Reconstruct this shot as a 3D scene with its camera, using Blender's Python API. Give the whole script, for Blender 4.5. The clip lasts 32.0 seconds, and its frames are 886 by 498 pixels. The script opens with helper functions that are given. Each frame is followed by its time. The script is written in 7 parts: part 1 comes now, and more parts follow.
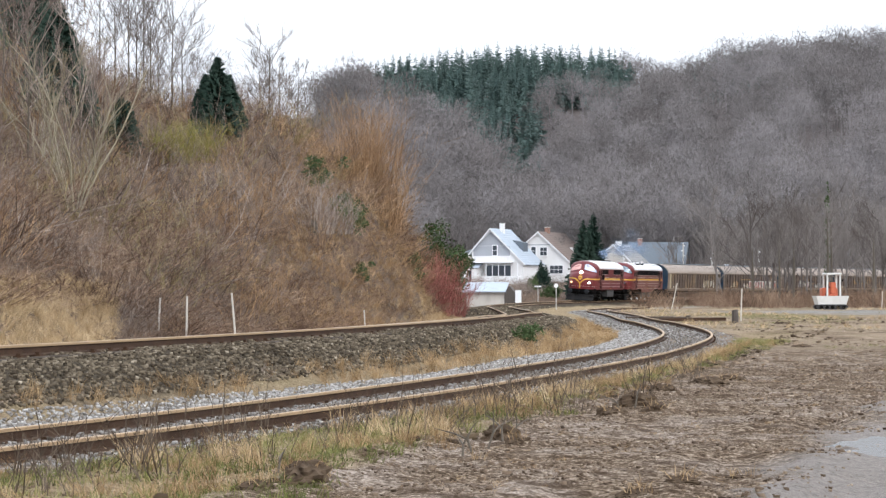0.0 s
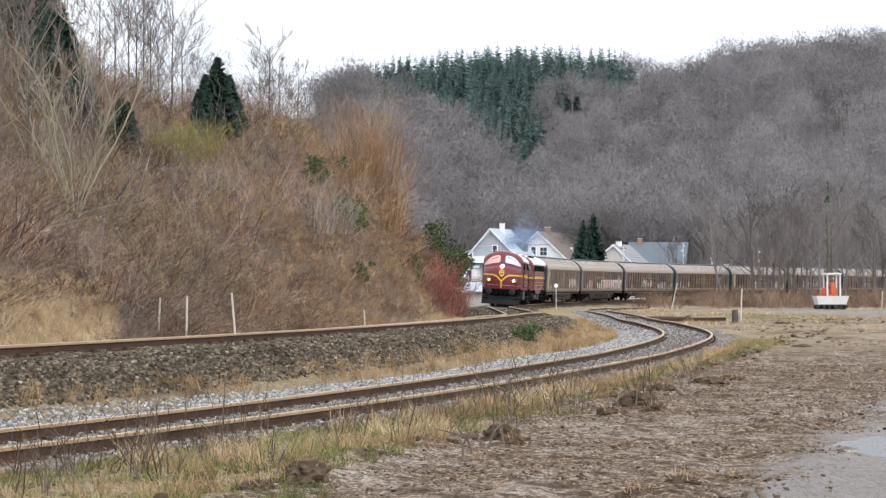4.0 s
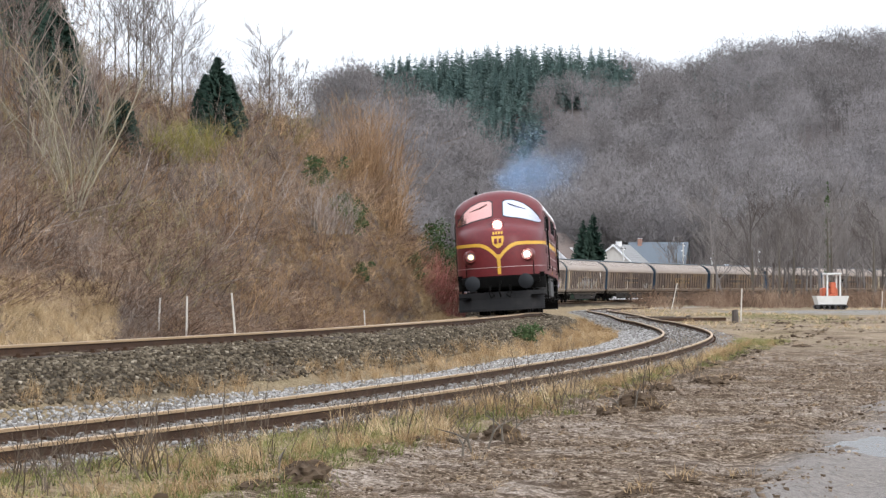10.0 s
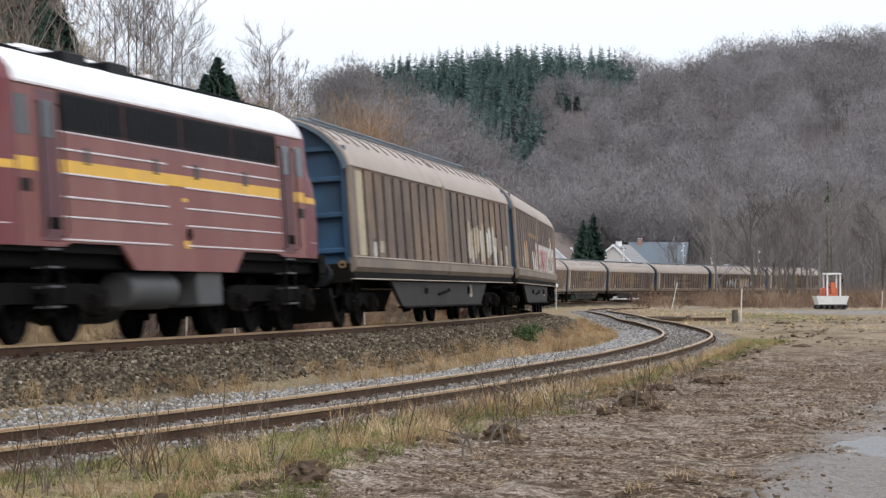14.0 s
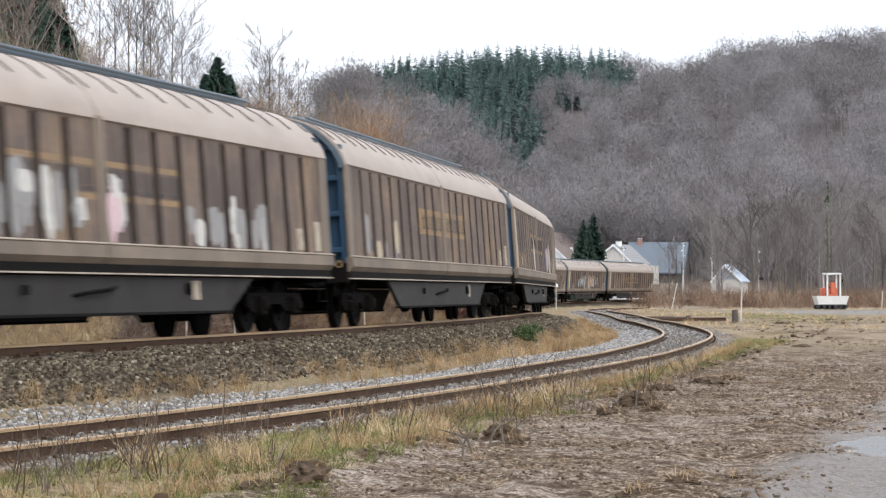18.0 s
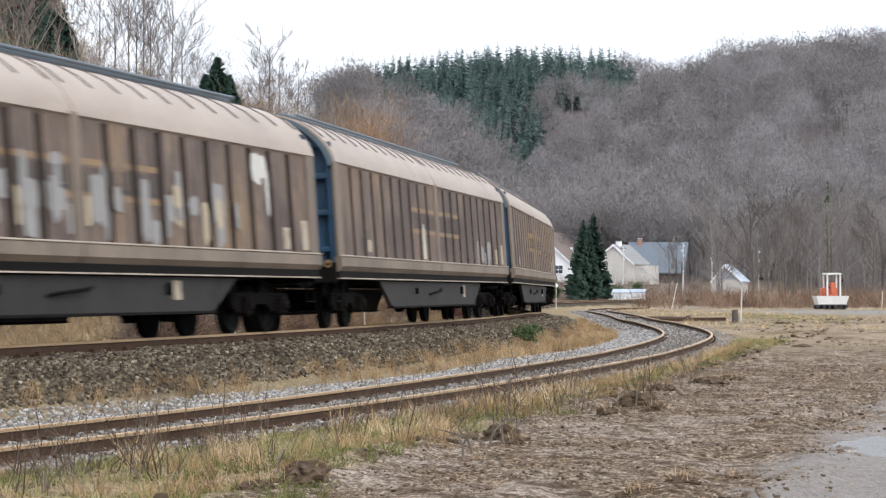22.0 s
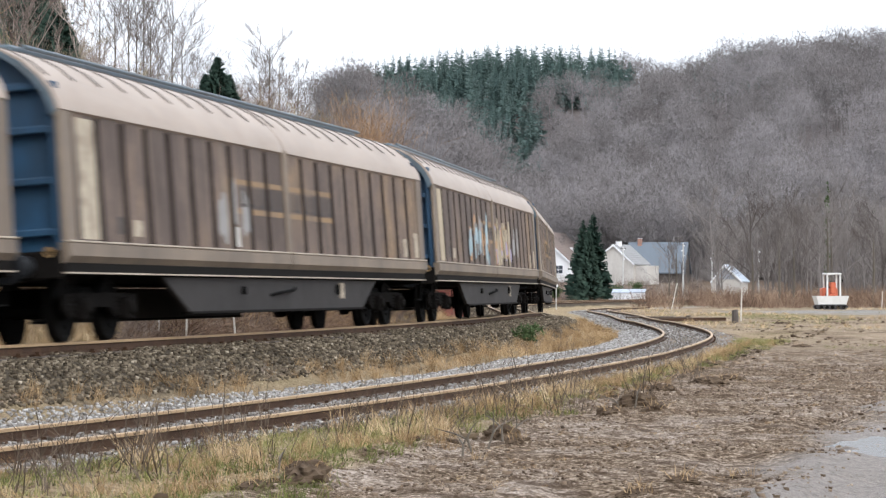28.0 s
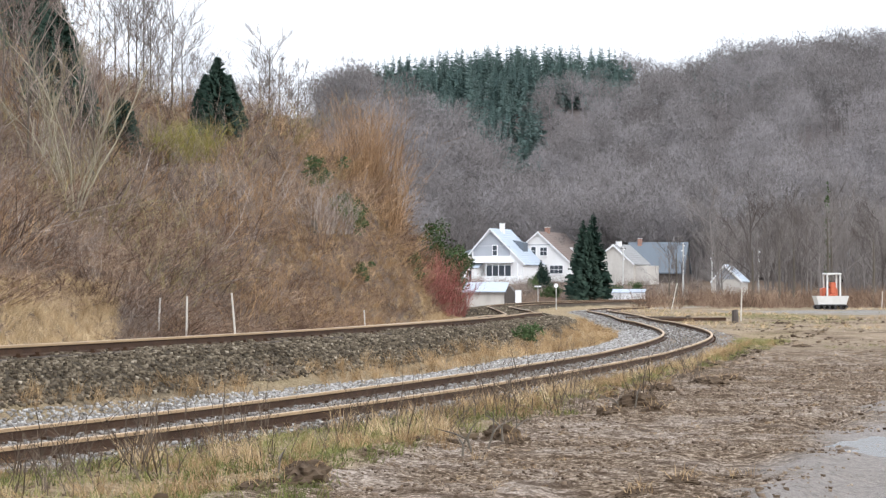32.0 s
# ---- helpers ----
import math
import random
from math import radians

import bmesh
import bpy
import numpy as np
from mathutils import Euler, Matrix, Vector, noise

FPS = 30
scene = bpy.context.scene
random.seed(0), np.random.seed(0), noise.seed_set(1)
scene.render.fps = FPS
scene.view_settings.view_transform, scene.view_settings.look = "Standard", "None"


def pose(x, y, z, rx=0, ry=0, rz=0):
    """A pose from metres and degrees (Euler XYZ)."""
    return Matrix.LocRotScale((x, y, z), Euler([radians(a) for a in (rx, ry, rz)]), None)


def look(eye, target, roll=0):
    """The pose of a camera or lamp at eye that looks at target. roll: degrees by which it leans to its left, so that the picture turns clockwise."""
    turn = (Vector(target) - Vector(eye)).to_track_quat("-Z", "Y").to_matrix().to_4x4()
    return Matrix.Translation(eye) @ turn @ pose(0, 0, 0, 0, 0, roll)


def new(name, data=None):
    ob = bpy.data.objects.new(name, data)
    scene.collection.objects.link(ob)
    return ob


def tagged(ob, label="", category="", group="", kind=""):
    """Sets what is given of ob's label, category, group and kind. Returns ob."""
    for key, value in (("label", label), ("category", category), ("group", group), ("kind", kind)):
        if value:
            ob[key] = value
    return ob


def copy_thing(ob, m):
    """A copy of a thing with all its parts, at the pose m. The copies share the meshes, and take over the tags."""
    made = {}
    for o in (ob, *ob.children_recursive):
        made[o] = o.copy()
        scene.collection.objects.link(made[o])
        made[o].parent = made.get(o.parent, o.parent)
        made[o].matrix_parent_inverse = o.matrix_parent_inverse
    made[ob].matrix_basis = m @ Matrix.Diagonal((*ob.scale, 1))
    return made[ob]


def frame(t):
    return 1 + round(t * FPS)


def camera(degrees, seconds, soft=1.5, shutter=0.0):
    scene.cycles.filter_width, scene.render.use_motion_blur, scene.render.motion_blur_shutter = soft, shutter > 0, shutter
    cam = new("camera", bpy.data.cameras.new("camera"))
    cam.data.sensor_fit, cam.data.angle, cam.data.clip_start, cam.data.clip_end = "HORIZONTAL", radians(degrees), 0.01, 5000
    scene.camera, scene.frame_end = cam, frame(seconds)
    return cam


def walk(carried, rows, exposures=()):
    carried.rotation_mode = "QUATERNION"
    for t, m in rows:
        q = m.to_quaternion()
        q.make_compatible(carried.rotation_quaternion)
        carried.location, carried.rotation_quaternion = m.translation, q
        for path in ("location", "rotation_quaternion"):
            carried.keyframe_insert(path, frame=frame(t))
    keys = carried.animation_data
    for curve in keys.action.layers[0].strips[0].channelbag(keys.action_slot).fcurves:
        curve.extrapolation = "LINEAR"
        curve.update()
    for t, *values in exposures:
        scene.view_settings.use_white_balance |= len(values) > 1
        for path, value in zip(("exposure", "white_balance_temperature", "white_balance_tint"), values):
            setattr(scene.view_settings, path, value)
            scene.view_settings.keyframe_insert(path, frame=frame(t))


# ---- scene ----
# ---------------------------------------------------------------- camera
EYE = (0.0, 0.0, 0.713)
cam = camera(20.774, 32.0, soft=1.35, shutter=0.5)
VIEW = pose(*EYE, 90 + 1.0134, 0, 0)
walk(cam, [(0.0, VIEW), (32.0, VIEW)],
     [(0.0, 0.65), (6.0, 0.67), (11.0, 0.66), (12.0, 0.56), (13.0, 0.43), (14.0, 0.36), (15.2, 0.48), (16.5, 0.66), (17.0, 0.70), (19.0, 0.67), (24.0, 0.73), (32.0, 0.80)])

# ---------------------------------------------------------------- light: white overcast winter sky
SUN_EL, SUN_AZ = radians(32), radians(150)
world = bpy.data.worlds.new("overcast_sky")
scene.world = world
world.use_nodes = True
wn, wl = world.node_tree.nodes, world.node_tree.links
sky = wn.new("ShaderNodeTexSky")
sky.sky_type, sky.sun_disc = "NISHITA", False
sky.sun_elevation, sky.sun_rotation = SUN_EL, SUN_AZ
sky.air_density, sky.dust_density = 1.0, 4.0
grey = wn.new("ShaderNodeHueSaturation")
grey.inputs["Saturation"].default_value = 0.12
grey.inputs["Value"].default_value = 0.10
wl.new(sky.outputs[0], grey.inputs["Color"])
cloud = wn.new("ShaderNodeMix")
cloud.data_type = "RGBA"
cloud.inputs["Factor"].default_value = 0.75
wl.new(grey.outputs[0], cloud.inputs["A"])
cloud.inputs["B"].default_value = (1.04, 1.12, 1.25, 1)
# an overcast sky is brighter overhead than at its rim
way = wn.new("ShaderNodeTexCoord")
split = wn.new("ShaderNodeSeparateXYZ")
wl.new(way.outputs["Generated"], split.inputs[0])
lift = wn.new("ShaderNodeMapRange")
lift.inputs["To Min"].default_value, lift.inputs["To Max"].default_value = 0.80, 1.48
wl.new(split.outputs["Z"], lift.inputs["Value"])
dome = wn.new("ShaderNodeVectorMath")
dome.operation = "SCALE"
wl.new(cloud.outputs["Result"], dome.inputs[0])
wl.new(lift.outputs["Result"], dome.inputs["Scale"])
wl.new(dome.outputs[0], wn["Background"].inputs["Color"])
wn["Background"].inputs["Strength"].default_value = 1.0
sun = new("sun", bpy.data.lights.new("sun", "SUN"))
sun.data.energy, sun.data.angle, sun.data.color = 0.6, radians(35), (1.0, 0.97, 0.93)
sun.matrix_basis = look((0, 0, 0), (-math.sin(SUN_AZ) * math.cos(SUN_EL), -math.cos(SUN_AZ) * math.cos(SUN_EL), -math.sin(SUN_EL)))


# ---------------------------------------------------------------- materials
def nodes_of(name):
    m = bpy.data.materials.new(name)
    m.use_nodes = True
    return m, m.node_tree.nodes, m.node_tree.links, m.node_tree.nodes["Principled BSDF"]


def noise_node(n, l, vec, scale, detail=4.0, rough=0.6, distort=0.0):
    t = n.new("ShaderNodeTexNoise")
    t.inputs["Scale"].default_value = scale
    t.inputs["Detail"].default_value = detail
    t.inputs["Roughness"].default_value = rough
    t.inputs["Distortion"].default_value = distort
    l.new(vec, t.inputs["Vector"])
    return t.outputs["Fac"]


def ramp_node(n, l, fac, stops):
    r = n.new("ShaderNodeValToRGB")
    while len(r.color_ramp.elements) < len(stops):
        r.color_ramp.elements.new(0.5)
    for e, (p, c) in zip(r.color_ramp.elements, stops):
        e.position, e.color = p, (*c, 1)
    l.new(fac, r.inputs["Fac"])
    return r.outputs["Color"]


def mix_node(n, l, fac, a, b, blend="MIX"):
    m = n.new("ShaderNodeMix")
    m.data_type, m.blend_type = "RGBA", blend
    for key, v in (("Factor", fac), ("A", a), ("B", b)):
        sock = m.inputs[key] if key == "Factor" else [s for s in m.inputs if s.name == key and s.type == "RGBA"][0]
        if isinstance(v, (int, float)):
            sock.default_value = v
        elif isinstance(v, tuple):
            sock.default_value = (*v, 1)
        else:
            l.new(v, sock)
    return [s for s in m.outputs if s.type == "RGBA"][0]


def math_node(n, l, op, a, b=0.0, clamp=False):
    m = n.new("ShaderNodeMath")
    m.operation, m.use_clamp = op, clamp
    for i, v in enumerate((a, b)):
        if isinstance(v, (int, float)):
            m.inputs[i].default_value = v
        else:
            l.new(v, m.inputs[i])
    return m.outputs[0]


def bump_node(n, l, height, strength, distance, bsdf):
    b = n.new("ShaderNodeBump")
    b.inputs["Strength"].default_value, b.inputs["Distance"].default_value = strength, distance
    l.new(height, b.inputs["Height"])
    l.new(b.outputs[0], bsdf.inputs["Normal"])


def surface(name, colour, rough=0.6, metal=0.0, vary=0.25, grain=12.0, stain=None, stain_amount=0.5, stain_scale=1.2, bump=0.15,
            streak=1.0, coords="Object", spec=0.5, wear=0.0, wear_colour=(0.4, 0.38, 0.35)):
    """A painted, rusty or mineral surface: colour, grain, larger stains (streak stretches them upright), fine relief."""
    m, n, l, b = nodes_of(name)
    tc = n.new("ShaderNodeTexCoord")
    vec = tc.outputs[coords]
    g = noise_node(n, l, vec, grain, 6.0, 0.7)
    dark = tuple(c * (1 - vary) for c in colour)
    light = tuple(min(1.0, c * (1 + vary * 0.7)) for c in colour)
    col = ramp_node(n, l, g, [(0.25, dark), (0.75, light)])
    if stain:
        mp = n.new("ShaderNodeMapping")
        mp.inputs["Scale"].default_value = (1, 1, 1 / streak)
        l.new(vec, mp.inputs["Vector"])
        s = noise_node(n, l, mp.outputs[0], stain_scale, 5.0, 0.65, 0.4)
        f = math_node(n, l, "MULTIPLY", math_node(n, l, "SMOOTH_MAX", math_node(n, l, "SUBTRACT", s, 0.42), 0.0), 4.0 * stain_amount, True)
        col = mix_node(n, l, f, col, stain)
    if wear:
        w = noise_node(n, l, vec, grain * 2.3, 8.0, 0.75)
        f = math_node(n, l, "MULTIPLY", math_node(n, l, "SUBTRACT", w, 0.62 - 0.1 * wear, True), 12.0 * wear, True)
        col = mix_node(n, l, f, col, wear_colour)
    l.new(col, b.inputs["Base Color"])
    b.inputs["Metallic"].default_value = metal
    b.inputs["Specular IOR Level"].default_value = spec
    rr = math_node(n, l, "ADD", math_node(n, l, "MULTIPLY", g, 0.3), rough - 0.15, True)
    l.new(rr, b.inputs["Roughness"])
    if bump:
        bump_node(n, l, g, bump, 0.01, b)
    return m


def plant(name, colours, rough=0.85, tint=True, island=0.45, soft=0.0):
    """Twigs, blades and needles: the colour runs from piece to piece and from plant to plant."""
    m, n, l, b = nodes_of(name)
    geo = n.new("ShaderNodeNewGeometry")
    r = geo.outputs["Random Per Island"]
    if tint:
        at = n.new("ShaderNodeAttribute")
        at.attribute_name = "tint"
        r = math_node(n, l, "ADD", math_node(n, l, "MULTIPLY", r, island), math_node(n, l, "MULTIPLY", at.outputs["Fac"], 1 - island))
    if soft:
        # fine sprays scatter light like a rounded crown, not like flat blades
        v = n.new("ShaderNodeMix")
        v.data_type = "VECTOR"
        v.inputs["Factor"].default_value = soft
        a, c = [q for q in v.inputs if q.type == "VECTOR" and q.name in "AB"]
        l.new(geo.outputs["Normal"], a)
        c.default_value = (0.0, -0.45, 0.9)
        l.new([q for q in v.outputs if q.type == "VECTOR"][0], b.inputs["Normal"])
    k = len(colours)
    l.new(ramp_node(n, l, r, [(i / max(1, k - 1), c) for i, c in enumerate(colours)]), b.inputs["Base Color"])
    b.inputs["Roughness"].default_value = rough
    b.inputs["Specular IOR Level"].default_value = 0.04
    return m


def emit(name, colour, strength):
    m, n, l, b = nodes_of(name)
    b.inputs["Base Color"].default_value = (*colour, 1)
    b.inputs["Emission Color"].default_value = (*colour, 1)
    b.inputs["Emission Strength"].default_value = strength
    return m


# ---------------------------------------------------------------- mesh helpers
class Build:
    """Collects vertices and faces of one mesh."""

    def __init__(self):
        self.v, self.f = [], []

    def add(self, verts, faces):
        o = len(self.v)
        self.v += [tuple(p) for p in verts]
        self.f += [tuple(o + i for i in f) for f in faces]
        return self

    def box(self, x0, x1, y0, y1, z0, z1, c=0.0):
        """A box whose four upright and eight lying edges are cut off by c."""
        if c <= 0:
            p = [(x, y, z) for z in (z0, z1) for y in (y0, y1) for x in (x0, x1)]
            return self.add(p, [(0, 2, 3, 1), (4, 5, 7, 6), (0, 1, 5, 4), (2, 6, 7, 3), (0, 4, 6, 2), (1, 3, 7, 5)])

        def ring(z, i):
            return [(x0 + c + i, y0 + i, z), (x1 - c - i, y0 + i, z), (x1 - i, y0 + c + i, z), (x1 - i, y1 - c - i, z),
                    (x1 - c - i, y1 - i, z), (x0 + c + i, y1 - i, z), (x0 + i, y1 - c - i, z), (x0 + i, y0 + c + i, z)]
        e = c * 0.7
        return self.loft([ring(z0, e), ring(z0 + c, 0), ring(z1 - c, 0), ring(z1, e)])

    def loft(self, rings, closed=True, caps=True):
        k = len(rings[0])
        verts = [p for r in rings for p in r]
        faces = []
        for a in range(len(rings) - 1):
            for i in range(k if closed else k - 1):
                j = (i + 1) % k
                faces.append((a * k + i, a * k + j, (a + 1) * k + j, (a + 1) * k + i))
        if caps and closed:
            faces.append(tuple(range(k - 1, -1, -1)))
            faces.append(tuple((len(rings) - 1) * k + i for i in range(k)))
        return self.add(verts, faces)

    def tube(self, points, radii, k=6):
        """A round bar along points, with a radius at each."""
        rings = []
        pts = [Vector(p) for p in points]
        for i, p in enumerate(pts):
            d = (pts[min(i + 1, len(pts) - 1)] - pts[max(i - 1, 0)]).normalized()
            a = d.orthogonal().normalized()
            b = d.cross(a)
            r = radii[i] if isinstance(radii, (list, tuple)) else radii
            rings.append([p + (a * math.cos(2 * math.pi * j / k) + b * math.sin(2 * math.pi * j / k)) * r for j in range(k)])
        return self.loft(rings)

    def disc(self, centre, axis, r, depth, k=20, profile=None):
        """A turned piece along axis: profile is rows of (along, radius)."""
        c, d = Vector(centre), Vector(axis).normalized()
        a = d.orthogonal().normalized()
        b = d.cross(a)
        rows = profile or [(0, r), (depth, r)]
        return self.loft([[c + d * h + (a * math.cos(2 * math.pi * j / k) + b * math.sin(2 * math.pi * j / k)) * q for j in range(k)] for h, q in rows])

    def mesh(self, name, smooth=False):
        me = bpy.data.meshes.new(name)
        me.from_pydata(self.v, [], self.f)
        me.update()
        if smooth:
            for p in me.polygons:
                p.use_smooth = True
        return me


def part(name, bd, material, parent=None, label="", smooth=False, at=None):
    me = bd if isinstance(bd, bpy.types.Mesh) else bd.mesh(name, smooth)
    if not me.materials:
        me.materials.append(material)
    ob = new(name, me)
    if smooth and not isinstance(bd, bpy.types.Mesh):
        me.set_sharp_from_angle(angle=radians(38))
    ob.parent = parent
    if at is not None:
        ob.matrix_basis = at
    if label:
        tagged(ob, label)
    return ob


def thing(name, label, category, group="", at=None):
    ob = new(name)
    ob.empty_display_size = 0.3
    if at is not None:
        ob.matrix_basis = at
    return tagged(ob, label, category, group)


def array_mesh(name, verts, faces, material, attrs=None, smooth=False):
    """A mesh from arrays; faces all have the same number of corners. attrs: name -> value a vertex."""
    me = bpy.data.meshes.new(name)
    k = faces.shape[1]
    me.vertices.add(len(verts))
    me.vertices.foreach_set("co", np.ascontiguousarray(verts, dtype=np.float32).ravel())
    me.loops.add(faces.size)
    me.loops.foreach_set("vertex_index", np.ascontiguousarray(faces, dtype=np.int32).ravel())
    me.polygons.add(len(faces))
    me.polygons.foreach_set("loop_start", np.arange(0, faces.size, k, dtype=np.int32))
    if smooth:
        me.polygons.foreach_set("use_smooth", np.ones(len(faces), dtype=bool))
    for key, val in (attrs or {}).items():
        a = me.attributes.new(key, "FLOAT", "POINT")
        a.data.foreach_set("value", np.ascontiguousarray(val, dtype=np.float32))
    me.update()
    me.validate()
    me.materials.append(material)
    return me


def scatter(name, kinds, pos, material, rng, size=(0.8, 1.2), lean=0.08, pick=None, tint=None, yaw=True):
    """Many copies of a few triangle shapes joined into one mesh. kinds: list of (verts, tris)."""
    pos = np.asarray(pos, dtype=float)
    which = rng.integers(0, len(kinds), len(pos)) if pick is None else np.asarray(pick)
    tint = rng.random(len(pos)) if tint is None else np.asarray(tint)
    sc = rng.uniform(size[0], size[1], len(pos)) if not isinstance(size, np.ndarray) else size
    vs, fs, ts, o = [], [], [], 0
    for k, (kv, kf) in enumerate(kinds):
        idx = np.where(which == k)[0]
        if not len(idx):
            continue
        a = rng.uniform(0, 2 * np.pi, len(idx)) if yaw else np.zeros(len(idx))
        ca, sa = np.cos(a)[:, None], np.sin(a)[:, None]
        s = sc[idx][:, None]
        x = (kv[:, 0] * ca - kv[:, 1] * sa) * s
        y = (kv[:, 0] * sa + kv[:, 1] * ca) * s
        z = kv[:, 2] * s
        lx, ly = rng.normal(0, lean, (2, len(idx), 1))
        p = np.stack([x + z * lx + pos[idx, 0:1], y + z * ly + pos[idx, 1:2], z + pos[idx, 2:3]], -1)
        vs.append(p.reshape(-1, 3))
        fs.append((kf[None] + (np.arange(len(idx)) * len(kv))[:, None, None] + o).reshape(-1, 3))
        ts.append(np.repeat(tint[idx], len(kv)))
        o += len(idx) * len(kv)
    return array_mesh(name, np.concatenate(vs), np.concatenate(fs), material, {"tint": np.concatenate(ts)})


def lattice(x, y, seed):
    """Value noise, 0 to 1, at arrays of places."""
    xi, yi = np.floor(x).astype(np.int64), np.floor(y).astype(np.int64)
    u, w = x - xi, y - yi
    u, w = u * u * (3 - 2 * u), w * w * (3 - 2 * w)

    def h(a, b):
        n = (a * 374761393 + b * 668265263 + seed * 2147483647) & 0xFFFFFFFF
        n = ((n ^ (n >> 13)) * 1274126177) & 0xFFFFFFFF
        return ((n ^ (n >> 16)) & 0xFFFF) / 65535.0
    return (h(xi, yi) * (1 - u) + h(xi + 1, yi) * u) * (1 - w) + (h(xi, yi + 1) * (1 - u) + h(xi + 1, yi + 1) * u) * w


def fbm(x, y, seed, octaves=4):
    t, a, q = 0, 0.5, 1.0
    for i in range(octaves):
        t = t + a * (lattice(x * q, y * q, seed + 17 * i) - 0.5)
        a, q = a * 0.5, q * 2.03
    return t


def step(a, b, x):
    t = np.clip((x - a) / (b - a), 0, 1)
    return t * t * (3 - 2 * t)


# ---------------------------------------------------------------- the lines of the two tracks
def line(x0, y0, heading, knots, bends, lo, hi, ds=0.5):
    """A track's middle as arrays: distance along it, x, y, heading, from its bends (1/m) at knots."""
    d = np.arange(lo, hi, ds)
    th = np.cumsum(np.interp(d, knots, bends)) * ds
    i0 = int(round(-lo / ds))
    th = th - th[i0] + heading
    x, y = np.cumsum(np.sin(th)) * ds, np.cumsum(np.cos(th)) * ds
    return d, x - x[i0] + x0, y - y[i0] + y0, th


MAIN_KNOTS = [-60, -45, -20, 5, 30, 55, 80, 105, 130, 155, 180, 205, 230, 255, 280, 305, 340, 480]
MAIN_BENDS = [0, -.00583, -.00583, -.00581, -.00269, -.00341, -.00225, -.0008, .001, .00203, .00331, .00307, .00296, .00348, .00243, .00102, .002, .002]
MAIN = line(-9.093, 24.038, 0.31805, MAIN_KNOTS, MAIN_BENDS, -380, 640)
MAIN_Z = ([-400, 60, 95, 130, 170, 230, 330, 700], [0, 0, -.282, -.26, -.412, -.286, -.132, -.1])
# cant: the outer rail of each curve lies higher; the heights above are those of the rail on the camera's side
CANT_AT = np.arange(-400, 640, 5.0)
CANT = np.convolve(np.clip(-32 * np.interp(CANT_AT, MAIN_KNOTS, MAIN_BENDS), -.1, .1) * (CANT_AT > -62) * (CANT_AT < 345), np.ones(5) / 5, "same")
MAIN_Z = (CANT_AT, np.interp(CANT_AT, *MAIN_Z) - CANT / 2)
SIDE_KNOTS = [-10, 10, 30, 45, 60, 75, 90, 110, 130, 144, 152, 190]
SIDE_BENDS = [-.01185, -.00705, -.00193, -.00262, -.01004, -.00124, .00302, -.0013, -.0007, .0, .006, .006]
SIDE = line(-6.380, 18.070, 0.3986, SIDE_KNOTS, SIDE_BENDS, -30, 200)
SIDE_Z = ([-40, 40, 80, 140, 200], [-.70, -.70, -.474, -.56, -.56])


def on_line(track, zs, d, off=0.0):
    """Place and heading at d along a track, off metres to the right of its outward way."""
    x, y, th = (np.interp(d, track[0], a) for a in track[1:])
    return x + off * np.cos(th), y - off * np.sin(th), np.interp(d, *zs), th


def cant(d):
    """Slope across the main line at d, rising towards the camera's side."""
    return np.interp(d, CANT_AT, CANT) / 1.505


def beside(track, x, y, lo, hi, ds=4.0):
    """For arrays of places: distance along the track and offset from it (positive on the camera's side)."""
    s = np.arange(lo, hi, ds)
    tx, ty, th = (np.interp(s, track[0], a) for a in track[1:])
    best, arg = np.full(x.shape, 1e12), np.zeros(x.shape, dtype=np.int64)
    for i in range(len(s)):
        d = (x - tx[i]) ** 2 + (y - ty[i]) ** 2
        m = d < best
        best[m], arg[m] = d[m], i
    c, si = np.cos(th[arg]), np.sin(th[arg])
    dx, dy = x - tx[arg], y - ty[arg]
    return s[arg] + dx * si + dy * c, dx * c - dy * si


# ---------------------------------------------------------------- the shape of the ground
def far_hills(x, y):
    u = x / np.maximum(np.abs(y), 1.0)
    # wooded shoulder behind the houses, falling to the right
    ca = np.interp(u, [-.6, -.3, -.05, .0, .02, .04, .07], [60, 52, 36, 27, 18, 6, 0])
    a = ca * step(400, 520, y)
    # back ridge with the spruces
    cb = np.interp(u, [-.3, -.1, -.02, .03, .07, .10, .14, .3], [60, 59, 66.5, 72.5, 70.5, 63, 64.5, 67])
    b = cb * step(560, 860, y)
    # hill on the right
    cc = np.interp(u, [.01, .05, .09, .13, .16, .2, .4], [18, 37, 54, 63.5, 64.5, 62.5, 64])
    c = cc * step(385, 760, y)
    h = np.maximum(np.maximum(a, b), np.where(u > .0, c, 0))
    return h + step(420, 600, y) * 8 * fbm(x / 90, y / 90, 5, 3)


EDGE = (-1.34, .21)


